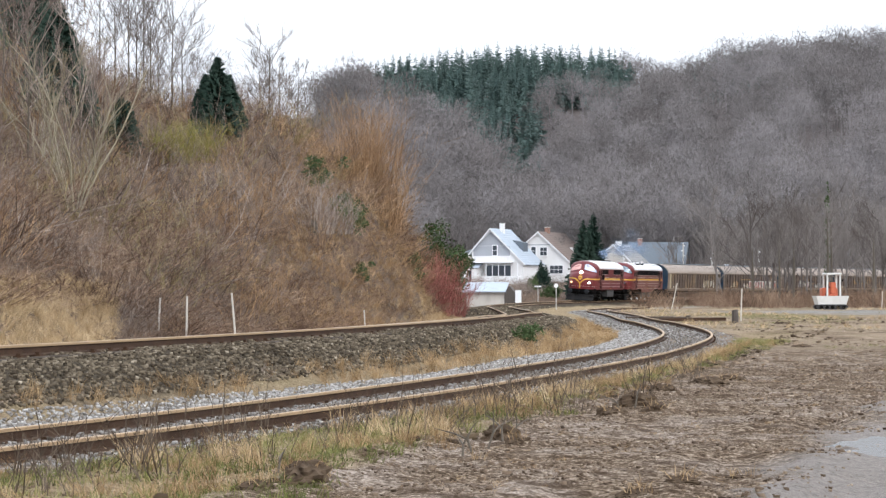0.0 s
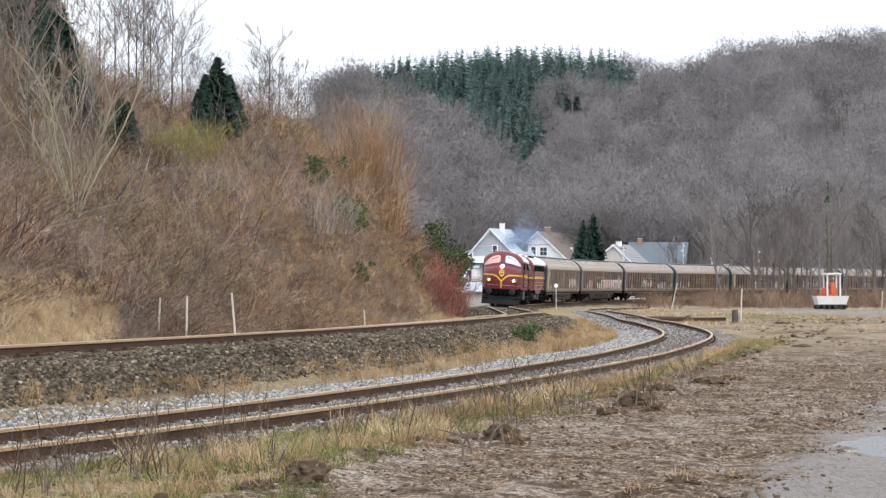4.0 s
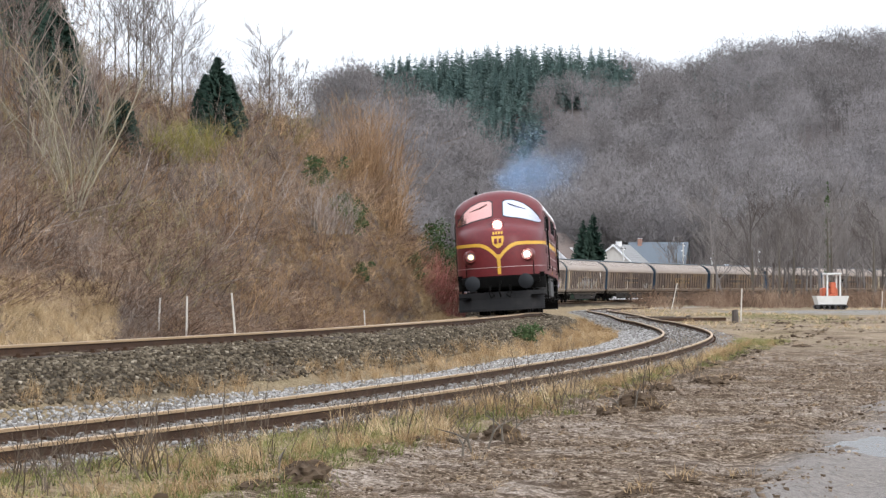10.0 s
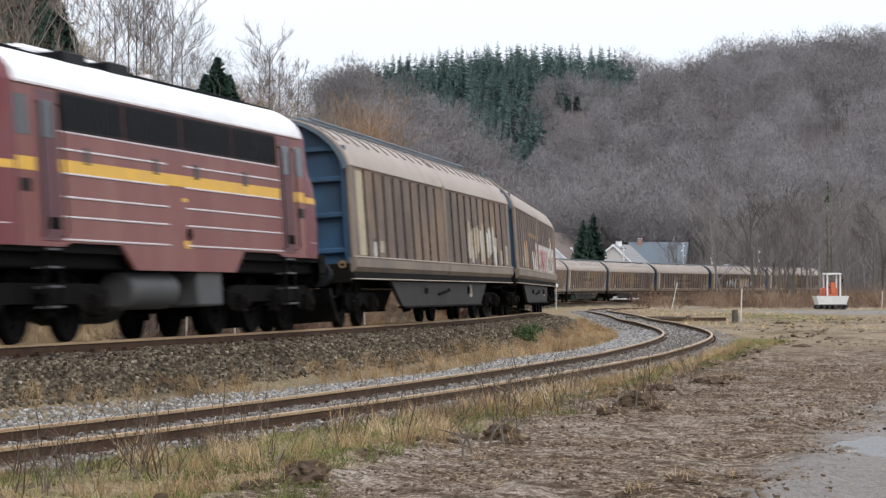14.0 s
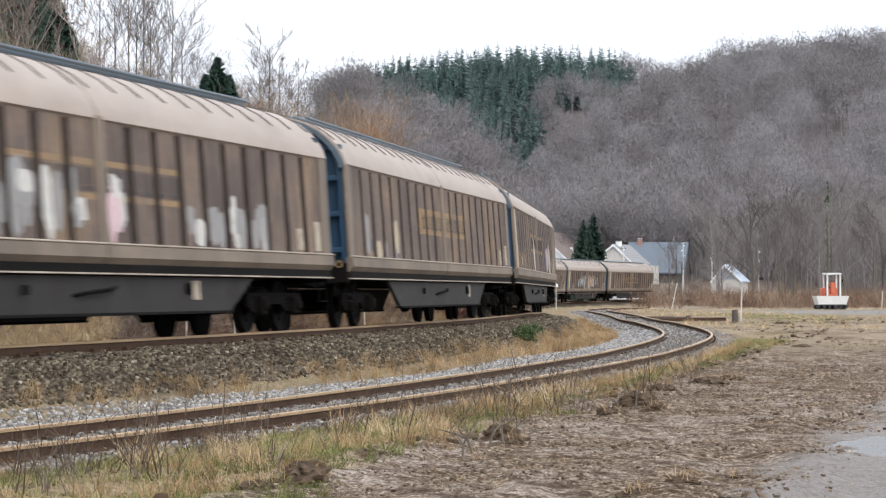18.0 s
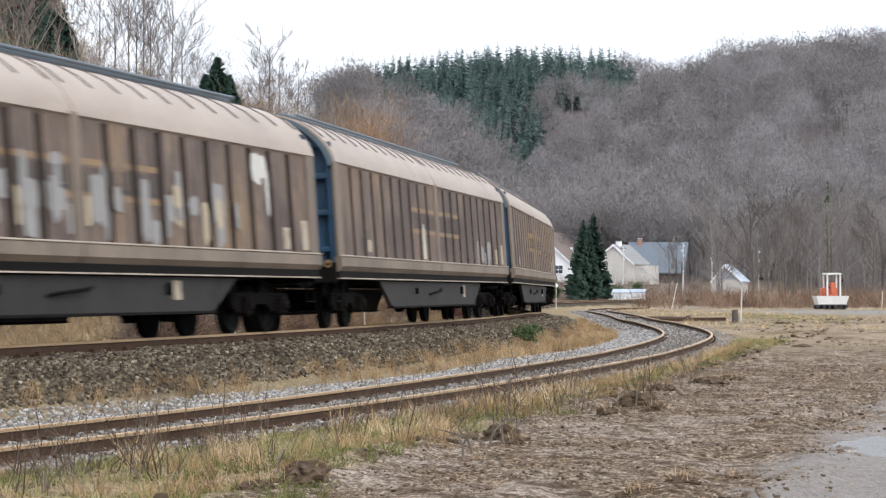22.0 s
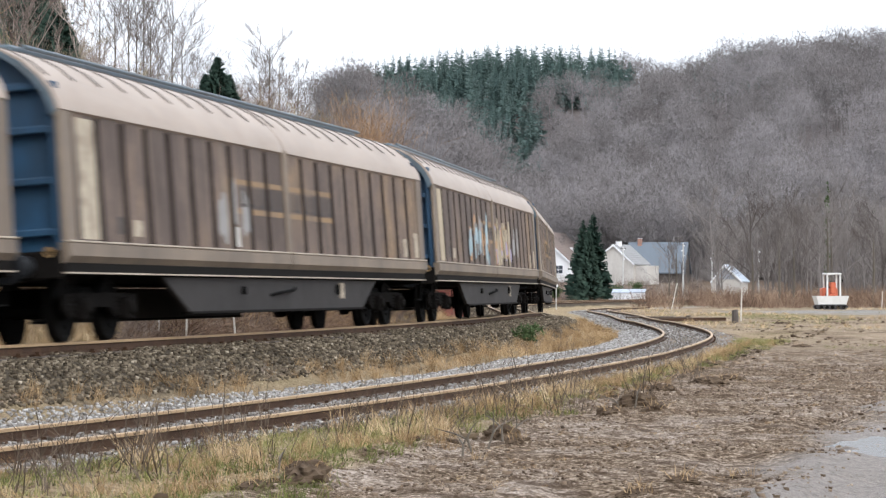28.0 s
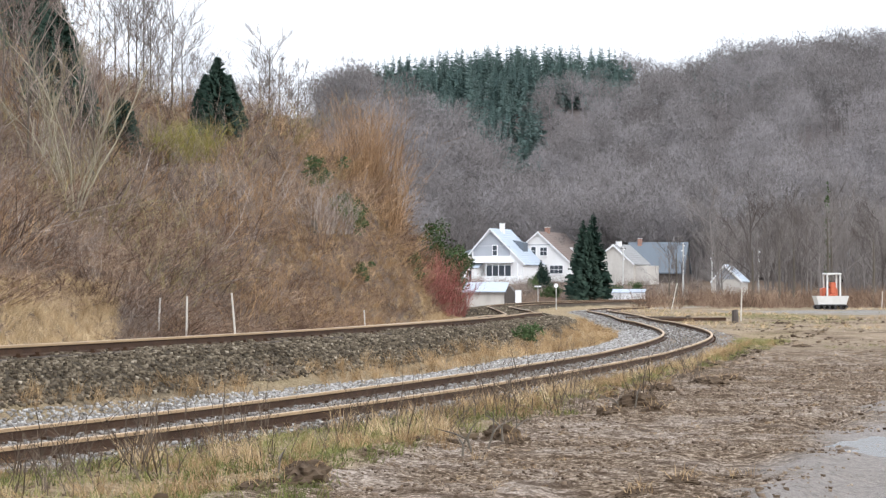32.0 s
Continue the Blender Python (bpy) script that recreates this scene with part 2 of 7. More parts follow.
def height(x, y, fine=True):
    """The ground's height at arrays of places; also the offsets from the tracks."""
    x, y = np.asarray(x, dtype=float), np.asarray(y, dtype=float)
    z = np.full(x.shape, -0.80)
    dm, om = np.zeros(x.shape), np.full(x.shape, 1e3)
    ds_, os_ = np.zeros(x.shape), np.full(x.shape, 1e3)
    near = (np.abs(x) < 260) & (y > -330) & (y < 480)
    dm[near], om[near] = beside(MAIN, x[near], y[near], -370, 600)
    ns = near & (y < 240) & (np.abs(x) < 60) & (y > -20)
    ds_[ns], os_[ns] = beside(SIDE, x[ns], y[ns], -30, 195)
    # slow swell of the field, and its fall to the wheel track on the right
    z = z + 0.16 * fbm(x / 9 + 3, y / 9, 11, 3) + 0.05 * step(50, 100, y)
    # torn edge between the grass verge and the mud
    torn = (x - EDGE[0] - EDGE[1] * (y - 18.8)) / .32
    z = z + (.02 + .30 * np.maximum(0, .06 + fbm(x / .5, y / .9, 29, 3))) * np.exp(-torn * torn) * step(90, 60, y) * (y > 10)
    edge = (x - 1.83 - .288 * (y - 18.1)) / .28
    z = z + (0.03 + .22 * np.maximum(0, .1 + fbm(x / .8, y / .8, 23, 3))) * np.exp(-edge * edge) * step(48, 32, y)
    # banks of the two tracks
    zs = np.interp(ds_, *SIDE_Z)
    bank = step(2.6, 1.5, np.abs(os_)) * (ds_ > -29) * (ds_ < 193)
    z = z * (1 - bank) + (zs - 0.15) * bank
    zm = np.interp(dm, *MAIN_Z)
    bank = np.where(om > 0, step(3.1, 1.5, om), step(-2.9, -1.65, om))
    z = z * (1 - bank) + (zm - 0.155 - .035 * step(.7, 1.0, om) + np.clip(om, -1.6, .75) * cant(dm)) * bank
    # the overgrown slope on the far side of the main track
    foot = 3.6 + 1.6 * step(0, 60, dm) - 1.2 * step(80, 120, dm)
    away = np.clip(-om - foot, 0, 60)
    end = step(143, 119, dm) * step(-120, -70, dm)
    gentle = np.interp(away, [0, 1, 3, 8, 14, 22, 34, 60], [0, .45, 1.9, 5.6, 9.0, 11.6, 13.2, 14])
    steep = np.interp(-om, [3.6, 4.4, 5.5, 7.1, 9.4, 11.2, 13, 17, 22, 35, 60], [0, .5, 2.8, 5.7, 7.5, 8.9, 9.6, 10.4, 11.5, 13.5, 15])
    far = step(55, 88, dm)
    rise = gentle * (1 - far) + steep * far
    rise = rise * (1 - .12 * np.exp(-((x / np.maximum(y, 20) + .114) / .014) ** 2) * step(70, 90, y))
    z = z + np.where(om < 0, rise * end, 0) * (1 + 0.25 * fbm(x / 6, y / 6, 8, 3))
    # rising gardens under the houses
    z = z + np.where(om < 0, step(5, 30, -om) * np.interp(y, [190, 300, 390, 430], [0, 1.3, 2.9, 3.2]), 0)
    z = z + far_hills(x, y) * np.where(near, step(12, 70, np.abs(om)), 1.0)
    if fine:
        lawn = step(2.7, 3.4, np.abs(os_))
        mud = np.where(om > 0, lawn, 0) * step(120, 70, y) * (y > 5)
        across, along = x * .966 - y * .259, x * .259 + y * .966
        clod = np.abs(fbm(across / .55, along / 1.3, 21, 4))
        z = z + mud * (0.16 * fbm(across / .9, along / 2.2, 25, 3) + 0.15 * (clod - .08) + 0.055 * fbm(x / .19, y / .30, 31, 3))
        ruts = np.sin((x * 0.966 - y * 0.259 + 0.35 * fbm(x / 2, y / 2, 4, 2)) * 2 * np.pi / 1.3)
        z = z + mud * step(-1.2, .3, x - 1.9 - .26 * (y - 17.6)) * 0.07 * ruts
        z = z + np.where(om < -3.5, 0.35 * fbm(x / 1.1, y / 1.1, 41, 3), 0)
    return z, dm, om, ds_, os_


# ---------------------------------------------------------------- ground
def graded(fine_lo, fine_hi, cell, grow, lo, hi, most=30.0):
    """Grid lines: even between fine_lo and fine_hi, then ever wider out to lo and hi."""
    mid = list(np.arange(fine_lo, fine_hi, cell))
    up, s = [], cell
    p = mid[-1]
    while p < hi:
        s = min(s * grow, most)
        p += s
        up.append(p)
    dn, s = [], cell
    p = mid[0]
    while p > lo:
        s = min(s * grow, most)
        p -= s
        dn.append(p)
    return np.array(dn[::-1] + mid + up)


def ground_material():
    m, n, l, b = nodes_of("ground_soil")
    geo = n.new("ShaderNodeNewGeometry")
    pos = geo.outputs["Position"]

    def attr(name):
        a = n.new("ShaderNodeAttribute")
        a.attribute_name = name
        return a.outputs["Fac"]
    big = noise_node(n, l, pos, 0.8, 5, 0.6)
    fine = noise_node(n, l, pos, 14.0, 8, 0.72)
    crumb = noise_node(n, l, pos, 55.0, 4, 0.7)
    speck = noise_node(n, l, pos, 38.0, 6, 0.75)
    fine = math_node(n, l, "ADD", math_node(n, l, "MULTIPLY", fine, 0.55), math_node(n, l, "MULTIPLY", speck, 0.45))
    mud = ramp_node(n, l, fine, [(0.42, (.028, .019, .013)), (0.475, (.10, .071, .048)), (0.53, (.215, .162, .119)), (0.60, (.50, .41, .325))])
    dry = ramp_node(n, l, fine, [(0.41, (.060, .045, .034)), (0.49, (.20, .157, .125)), (0.60, (.50, .425, .36))])
    mud = mix_node(n, l, ramp_node(n, l, big, [(0.46, (0, 0, 0)), (0.64, (1, 1, 1))]), mud, dry)
    lump = noise_node(n, l, pos, 2.6, 6, 0.65, 0.5)
    mud = mix_node(n, l, ramp_node(n, l, lump, [(0.51, (0, 0, 0)), (0.60, (.75, .75, .75))]), mud, (.060, .040, .027))
    # broad patches out on the field: turned earth, straw and turf
    patch = noise_node(n, l, pos, 0.22, 6, 0.7, 0.6)
    broad = ramp_node(n, l, patch, [(0.38, (.075, .055, .041)), (0.46, (.21, .158, .116)), (0.55, (.33, .262, .195)), (0.64, (.21, .178, .115))])
    mud = mix_node(n, l, math_node(n, l, "MULTIPLY", attr("field"), 0.8), mud, broad)
    wet = ramp_node(n, l, fine, [(0.38, (.070, .056, .045)), (0.62, (.27, .228, .196))])
    col = mix_node(n, l, attr("track"), mud, wet)
    turf = ramp_node(n, l, fine, [(0.38, (.075, .07, .03)), (0.62, (.24, .21, .10))])
    col = mix_node(n, l, attr("green"), col, turf)
    straw = ramp_node(n, l, fine, [(0.38, (.12, .085, .05)), (0.62, (.42, .33, .21))])
    col = mix_node(n, l, attr("straw"), col, straw)
    litter = ramp_node(n, l, fine, [(0.38, (.05, .036, .028)), (0.62, (.20, .15, .115))])
    col = mix_node(n, l, attr("litter"), col, litter)
    # floor of the far woods, given the crowns' haze-greyed colour
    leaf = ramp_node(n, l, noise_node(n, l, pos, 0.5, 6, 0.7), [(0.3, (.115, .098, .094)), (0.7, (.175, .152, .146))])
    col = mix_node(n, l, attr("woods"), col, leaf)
    stone = ramp_node(n, l, crumb, [(0.35, (.022, .018, .014)), (0.65, (.12, .10, .076))])
    col = mix_node(n, l, attr("ballast"), col, stone)
    grit = ramp_node(n, l, crumb, [(0.3, (.10, .092, .082)), (0.7, (.36, .34, .315))])
    col = mix_node(n, l, attr("pale"), col, grit)
    l.new(col, b.inputs["Base Color"])
    r = math_node(n, l, "SUBTRACT", 0.95, math_node(n, l, "MULTIPLY", attr("track"), 0.30))
    l.new(r, b.inputs["Roughness"])
    l.new(math_node(n, l, "MULTIPLY", attr("track"), 0.4), b.inputs["Specular IOR Level"])
    hgt = math_node(n, l, "ADD", fine, math_node(n, l, "MULTIPLY", crumb, 0.4))
    bump_node(n, l, hgt, 0.8, 0.035, b)
    return m


GROUND = ground_material()
gx = graded(-4.6, 6.6, 0.066, 1.055, -1500, 1500, 40)
gy = np.concatenate([graded(15.5, 27, 0.066, 1.014, 15.5, 1700, 30)])
gy = np.concatenate([np.array([-1500, -900, -500, -300, -200, -130, -90, -60, -40, -25, -15, -8, -2, 3, 7, 10, 12, 13.5, 14.6]), gy[gy >= 15.4]])
GX, GY = np.meshgrid(gx, gy)
gz, DM, OM, DS, OS = height(GX.ravel(), GY.ravel())
X, Y = GX.ravel(), GY.ravel()
nz = fbm(X / 1.3, Y / 1.3, 77, 4)
nb = fbm(X / 5, Y / 5, 78, 3)
# wheel track of wet clay with its puddles
lane = 1.9 + 0.26 * (Y - 17.6)
wet = step(-0.2, 0.5, X - lane + 1.2 * nz) * step(75, 45, Y) * (Y > 3)
PUDDLE = (4.62, 23.5)
pd = np.hypot((X - PUDDLE[0]) / 0.85, (Y - PUDDLE[1]) / 1.7) + 1.6 * nz
basin = step(1.15, 0.80, pd)
POOL_Z = -0.80
rim = step(2.2, 1.3, np.hypot((X - PUDDLE[0]) / 0.95, (Y - PUDDLE[1]) / 1.9))
gz = gz * (1 - rim) + np.maximum(POOL_Z + .012 + .10 * nz * (nz > 0), POOL_Z + .012 + .25 * (gz + .80)) * rim
gz = gz * (1 - basin) + (POOL_Z - 0.030 + .20 * fbm(X / .5, Y / .9, 19, 4)) * basin
inner = np.abs(OS) < .78
ballast = step(2.75, 2.25, OM + 1.2 * nz) * step(-3.2, -2.6, OM)
pale = np.maximum(.9 * step(2.05, 1.75, np.abs(OS + .62) * 1.33 + .5 * nz), step(1.0, .6, np.hypot((X - 31) / 12, (Y - 172) / 22) + nz))
hill = step(-3.6, -5.2, OM + 2.0 * nz + 1.0 * step(40, 25, DM)) * (Y < 330)
field = (OM > 2.5) & (np.abs(OS) > 1.8)
green = 0.6 * np.clip(field * (step(.02, .22, nz + 0.5 * nb) * 0.75 * step(.35, -.25, X - EDGE[0] - EDGE[1] * (Y - 18.8) + .8 * nz) + step(60, 110, Y) * 0.25 * step(.06, .2, nb) + step(1.1, .6, np.hypot((X - 19.5) / 3.6, (Y - 142) / 24) + nz)), 0, 1) * (1 - wet)
verge = field * np.maximum(step(.30, -.20, X - EDGE[0] - EDGE[1] * (Y - 18.8) + 1.0 * nz) * step(95, 70, Y), (OS < 0) * 1.0)
straw = np.clip(np.where(field | ((OS < -1.9) & (OM > 2.3)), verge * 0.75 + 0.15 * step(40, 90, Y), 0), 0, 1) * (1 - 0.6 * green) + np.where((OM < -2.6) & (OM > -4.6 - 2.4 * (X / np.maximum(Y, 1) < -.136)), .8 * step(.35, -.25, nz), 0)
litter = np.clip(hill + step(330, 400, Y), 0, 1)
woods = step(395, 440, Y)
nxv, nyv = len(gx), len(gy)
ii = np.arange(nyv - 1)[:, None] * nxv + np.arange(nxv - 1)[None, :]
quads = np.stack([ii, ii + 1, ii + 1 + nxv, ii + nxv], -1).reshape(-1, 4)
ground = new("ground", array_mesh("ground", np.stack([X, Y, gz], 1), quads, GROUND,
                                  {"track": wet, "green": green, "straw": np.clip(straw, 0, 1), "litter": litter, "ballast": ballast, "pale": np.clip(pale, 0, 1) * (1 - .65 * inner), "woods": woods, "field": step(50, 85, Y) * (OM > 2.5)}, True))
tagged(ground, "churned brown mud with dry grass below wooded hills", "ground", kind="structure")


def ground_z(x, y):
    """Height of the ground sheet itself, between its grid points."""
    x, y = np.asarray(x, dtype=float), np.asarray(y, dtype=float)
    i = np.clip(np.searchsorted(gx, x) - 1, 0, nxv - 2)
    j = np.clip(np.searchsorted(gy, y) - 1, 0, nyv - 2)
    u, w = (x - gx[i]) / (gx[i + 1] - gx[i]), (y - gy[j]) / (gy[j + 1] - gy[j])
    g = gz.reshape(nyv, nxv)
    return (g[j, i] * (1 - u) + g[j, i + 1] * u) * (1 - w) + (g[j + 1, i] * (1 - u) + g[j + 1, i + 1] * u) * w


# ---------------------------------------------------------------- tracks
RUST = surface("rusty_rail_steel", (.048, .028, .019), 0.75, 0.0, 0.35, 30, (.10, .055, .03), 0.5, 3.0, 0.3, 1.0, spec=.15)
RUST_TOP = surface("worn_rail_head", (.42, .29, .165), 0.5, 0.1, 0.2, 20, (.27, .17, .09), 0.5, 2.0, 0.1, 1.0)
TIE = surface("weathered_sleeper_wood", (.10, .075, .055), 0.9, 0, 0.4, 18, (.05, .04, .033), 0.6, 2.5, 0.6, 1.0)
# rail section: head, web and foot; top of the head at 0
RAIL = [(-.062, -.155), (.062, -.155), (.062, -.142), (.012, -.122), (.009, -.05), (.034, -.038), (.035, -.006), (.028, 0), (-.028, 0), (-.035, -.006), (-.034, -.038), (-.009, -.05), (-.012, -.122), (-.062, -.142)]


def rail(name, track, zs, off, lo, hi, parent, ds=1.0):
    d = np.arange(lo, hi, ds)
    x, y, z, th = on_line(track, zs, d)
    if track is MAIN:
        z = z + off * cant(d)
    bd = Build()
    rings = []
    for i in range(len(d)):
        c, s = math.cos(th[i]), math.sin(th[i])
        rings.append([(x[i] + (off + a) * c, y[i] - (off + a) * s, z[i] + b) for a, b in RAIL])
    bd.loft(rings)
    me = bd.mesh(name)
    me.materials.append(RUST)
    me.materials.append(RUST_TOP)
    k = len(RAIL)
    for p in me.polygons:
        if p.index < (len(rings) - 1) * k and p.index % k in (5, 6, 7, 8, 9):
            p.material_index = 1
    return part(name, me, RUST, parent)


main_track = thing("railway_track", "main railway line with brown rusty rails on ballast", "railway track")
tagged(main_track, kind="structure")
side_track = thing("siding_track", "disused siding with rusty brown rails and grey ballast", "railway track")
tagged(side_track, kind="structure")
for off in (-.7525, .7525):
    rail("rail", MAIN, MAIN_Z, off, -60, 420, main_track)
    rail("rail", SIDE, SIDE_Z, off, -25, 190, side_track)

WATER = surface("still_puddle_water", (.10, .09, .08), 0.03, 0, 0.1, 3, None, 0, 1, 0.0)
WATER.node_tree.nodes["Principled BSDF"].inputs["Roughness"].default_value = 0.22
for link in [q for q in WATER.node_tree.links if q.to_socket.name == "Roughness"]:
    WATER.node_tree.links.remove(link)
for cx, cy, rx, ry, seed in ((PUDDLE[0], PUDDLE[1], 1.0, 1.9, 3), (PUDDLE[0] - .2, PUDDLE[1] - 3.4, .35, .5, 9)):
    ring = [(cx + rx * math.cos(a) * (1 + .25 * math.sin(3 * a + seed)), cy + ry * math.sin(a) * (1 + .2 * math.sin(2 * a + seed * 2))) for a in [k * 2 * math.pi / 28 for k in range(28)]]
    wz = POOL_Z if seed == 3 else POOL_Z - .004
    wb = Build().loft([[(x, y, wz - .05) for x, y in ring], [(x, y, wz) for x, y in ring]])
    tagged(part("puddle", wb, WATER), "still puddle of rain water reflecting the sky", "puddle", kind="structure")


# ---------------------------------------------------------------- the train's way along the main track
LOCO, WAGON = 18.09, 23.24


def nose_at(t):
    return 232.04 - 17.5005 * t - 0.02176 * (t - 16) ** 2 + 0.000546 * (t - 16) ** 3


def vehicle_pose(front, rear):
    """Pose of a vehicle whose bogies stand at these distances along the main track; its own y points forward."""
    a = Vector([float(q) for q in on_line(MAIN, MAIN_Z, front)[:3]])
    b = Vector([float(q) for q in on_line(MAIN, MAIN_Z, rear)[:3]])
    f = (a - b).normalized()
    # the vehicle runs towards the camera, so its right lies on the far side of the line
    k = float(cant((front + rear) / 2))
    r = (f.cross(Vector((0, 0, 1))).normalized() - Vector((0, 0, k))).normalized()
    r = (r - f * r.dot(f)).normalized()
    u = r.cross(f)
    m = Matrix((r, f, u)).transposed().to_4x4()
    m.translation = (a + b) / 2
    return m


# ---------------------------------------------------------------- train materials
MAROON = surface("weathered_maroon_paint", (.135, .015, .020), 0.38, 0, 0.25, 7, (.155, .050, .042), 0.3, 0.9, 0.015, 3.0, spec=.3)
MAROON_DUSTY = surface("dusty_faded_maroon_paint", (.165, .044, .040), 0.45, 0, 0.28, 7, (.26, .13, .10), 0.55, 0.8, 0.08, 3.0, spec=.3)
MAROON_DARK = surface("dark_maroon_door_paint", (.075, .010, .015), 0.4, 0, 0.25, 9, None, 0, 1, 0.05)
YELLOW = surface("yellow_stripe_paint", (.72, .40, .035), 0.5, 0, 0.15, 9, (.35, .22, .08), 0.35, 2.0, 0.05, 2.0)
ROOF_WHITE = surface("pale_silver_roof_paint", (.86, .86, .87), 0.45, 0.1, 0.08, 4, (.55, .53, .52), 0.5, 0.8, 0.08)
BRIGHT = surface("bright_trim_strip", (.72, .66, .66), 0.35, 0.4, 0.15, 12, (.3, .2, .18), 0.4, 3.0, 0.0)
# Steel below the floor is darkened past grease: the train's shade is in its paint.
BLACK = surface("greasy_black_shaded_underframe", (.004, .004, .004), 0.8, 0.0, 0.5, 8, (.008, .007, .006), 0.5, 1.6, 0.2, spec=.05)
BOGIE = surface("oily_brown_shaded_bogie", (.0045, .004, .0038), 0.8, 0.0, 0.5, 9, (.024, .020, .017), 0.3, 3.2, 0.25, spec=.04)
STEEL = surface("worn_shaded_wheel_steel", (.006, .0055, .005), 0.7, 0.0, 0.3, 14, (.004, .004, .004), 0.6, 3.0, 0.1, spec=.05)
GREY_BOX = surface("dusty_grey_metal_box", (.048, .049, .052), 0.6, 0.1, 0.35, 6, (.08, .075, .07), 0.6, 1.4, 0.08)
PLOUGH = surface("scuffed_grey_shaded_plough", (.007, .007, .008), 0.6, 0.0, 0.4, 5, (.035, .032, .030), 0.45, 1.6, 0.1, spec=.12)
GRILLE = surface("dark_louvre_grille", (.005, .005, .006), 0.5, 0.0, 0.4, 10, None, 0, 1, 0.1, spec=.10)
# The cab windows' reflections are tinted into the mirror glass, pane by pane.
GLASS_PINK = surface("cab_glass_warm_reflection", (.58, .32, .29), 0.15, 0.9, 0.04, 1.2, None, 0, 1, 0.0)
GLASS_PALE = surface("cab_glass_pale_reflection", (.54, .54, .64), 0.15, 0.9, 0.04, 1.2, None, 0, 1, 0.0)
GLASS_GREY = surface("cab_glass_grey_reflection", (.24, .28, .31), 0.2, 0.9, 0.08, 1.2, None, 0, 1, 0.0)
GLASS_DARK = surface("dark_door_glass", (.016, .016, .018), 0.12, 0, 0.2, 2, None, 0, 1, 0.0, spec=.4)
RUBBER = surface("black_window_rubber", (.02, .018, .02), 0.6)
LAMP_ON = emit("lit_headlamp", (1.0, .90, .74), 30.0)
LAMP_DIM = emit("dim_headlamp", (1.0, .55, .25), 2.2)
LAMP_OFF = surface("unlit_headlamp_glass", (.22, .23, .24), 0.1, 0.3)
BUFFER = surface("greased_buffer_steel", (.014, .016, .020), 0.5, 0.1, 0.3, 7, (.01, .01, .01), 0.5, 3.0, 0.1, spec=.25)

# ---------------------------------------------------------------- locomotive
SIDE_TOP, ROOF_TOP = 3.42, 4.17


def half_width(z):
    """Half the body's width at a height: upright sides, then the arched roof."""
    if z <= SIDE_TOP:
        return 1.5
    return 1.5 * max(0.0, 1 - ((z - SIDE_TOP) / (ROOF_TOP - SIDE_TOP)) ** 2.0) ** 0.56


def front_y(x, z):
    """How far the rounded nose reaches forward at x and z."""
    zz = z + 0.32 * (abs(x) / 1.5) ** 2.0 * max(0.0, 1 - abs(z - 2.95) / 0.9)
    f = float(np.interp(zz, [1.0, 1.9, 2.4, 2.7, 2.88, 2.98, 3.05, 3.3, 3.75, 4.0, 4.12, 4.17], [8.36, 8.44, 8.40, 8.27, 8.10, 7.88, 7.72, 7.52, 7.18, 6.94, 6.72, 6.35]))
    w = half_width(z)
    q = max(0.0, 1 - (min(abs(x), w) / w) ** 2.5) ** (1 / 2.5) if w > 0.01 else 0.0
    return 6.25 + (f - 6.25) * q


def loco_levels():
    return [1.27, 1.5, 1.9, 2.2, 2.4, 2.55, 2.68, 2.78, 2.86, 2.92, 2.98, 3.04, 3.12, 3.25, 3.42, 3.58, 3.72, 3.84, 3.94, 4.02, 4.08, 4.13, 4.16]


def nose_shell(sign, z0, z1, bd):
    """One end's rounded shell between two heights, as a grid of rows."""
    rows = [z for z in loco_levels() if z0 <= z <= z1]
    n = 28
    grid = []
    for z in rows:
        w = half_width(z)
        row = []
        for i in range(n + 1):
            a = -math.pi / 2 + math.pi * i / n
            x = w * math.copysign(abs(math.sin(a)) ** 0.85, a)
            row.append((x, sign * front_y(x * 0.9999, z), z))
        grid.append(row)
    verts = [p for r in grid for p in r]
    k = n + 1
    faces = [(a * k + i, a * k + i + 1, (a + 1) * k + i + 1, (a + 1) * k + i) for a in range(len(rows) - 1) for i in range(n)]
    bd.add(verts, faces if sign < 0 else [f[::-1] for f in faces])


def on_nose(sign, pts, lift):
    """Frontal (x, z) points laid on the nose, lifted off it."""
    return [(x, sign * (front_y(x, z) + lift), z) for x, z in pts]


def nose_band(sign, low, high, lift=0.012, thick=0.03):
    """A ribbon on the nose between two frontal curves of equal length."""
    bd = Build()
    k = len(low)
    v = on_nose(sign, low, lift) + on_nose(sign, high, lift) + on_nose(sign, low, -thick) + on_nose(sign, high, -thick)
    f = []
    for i in range(k - 1):
        f.append((i, i + 1, k + i + 1, k + i))
        f.append((2 * k + i, 3 * k + i, 3 * k + i + 1, 2 * k + i + 1))
        f.append((i, 2 * k + i, 2 * k + i + 1, i + 1))
        f.append((k + i, k + i + 1, 3 * k + i + 1, 3 * k + i))
    f.append((0, k, 3 * k, 2 * k))
    f.append((k - 1, 3 * k - 1, 4 * k - 1, 2 * k - 1))
    return bd.add(v, f)


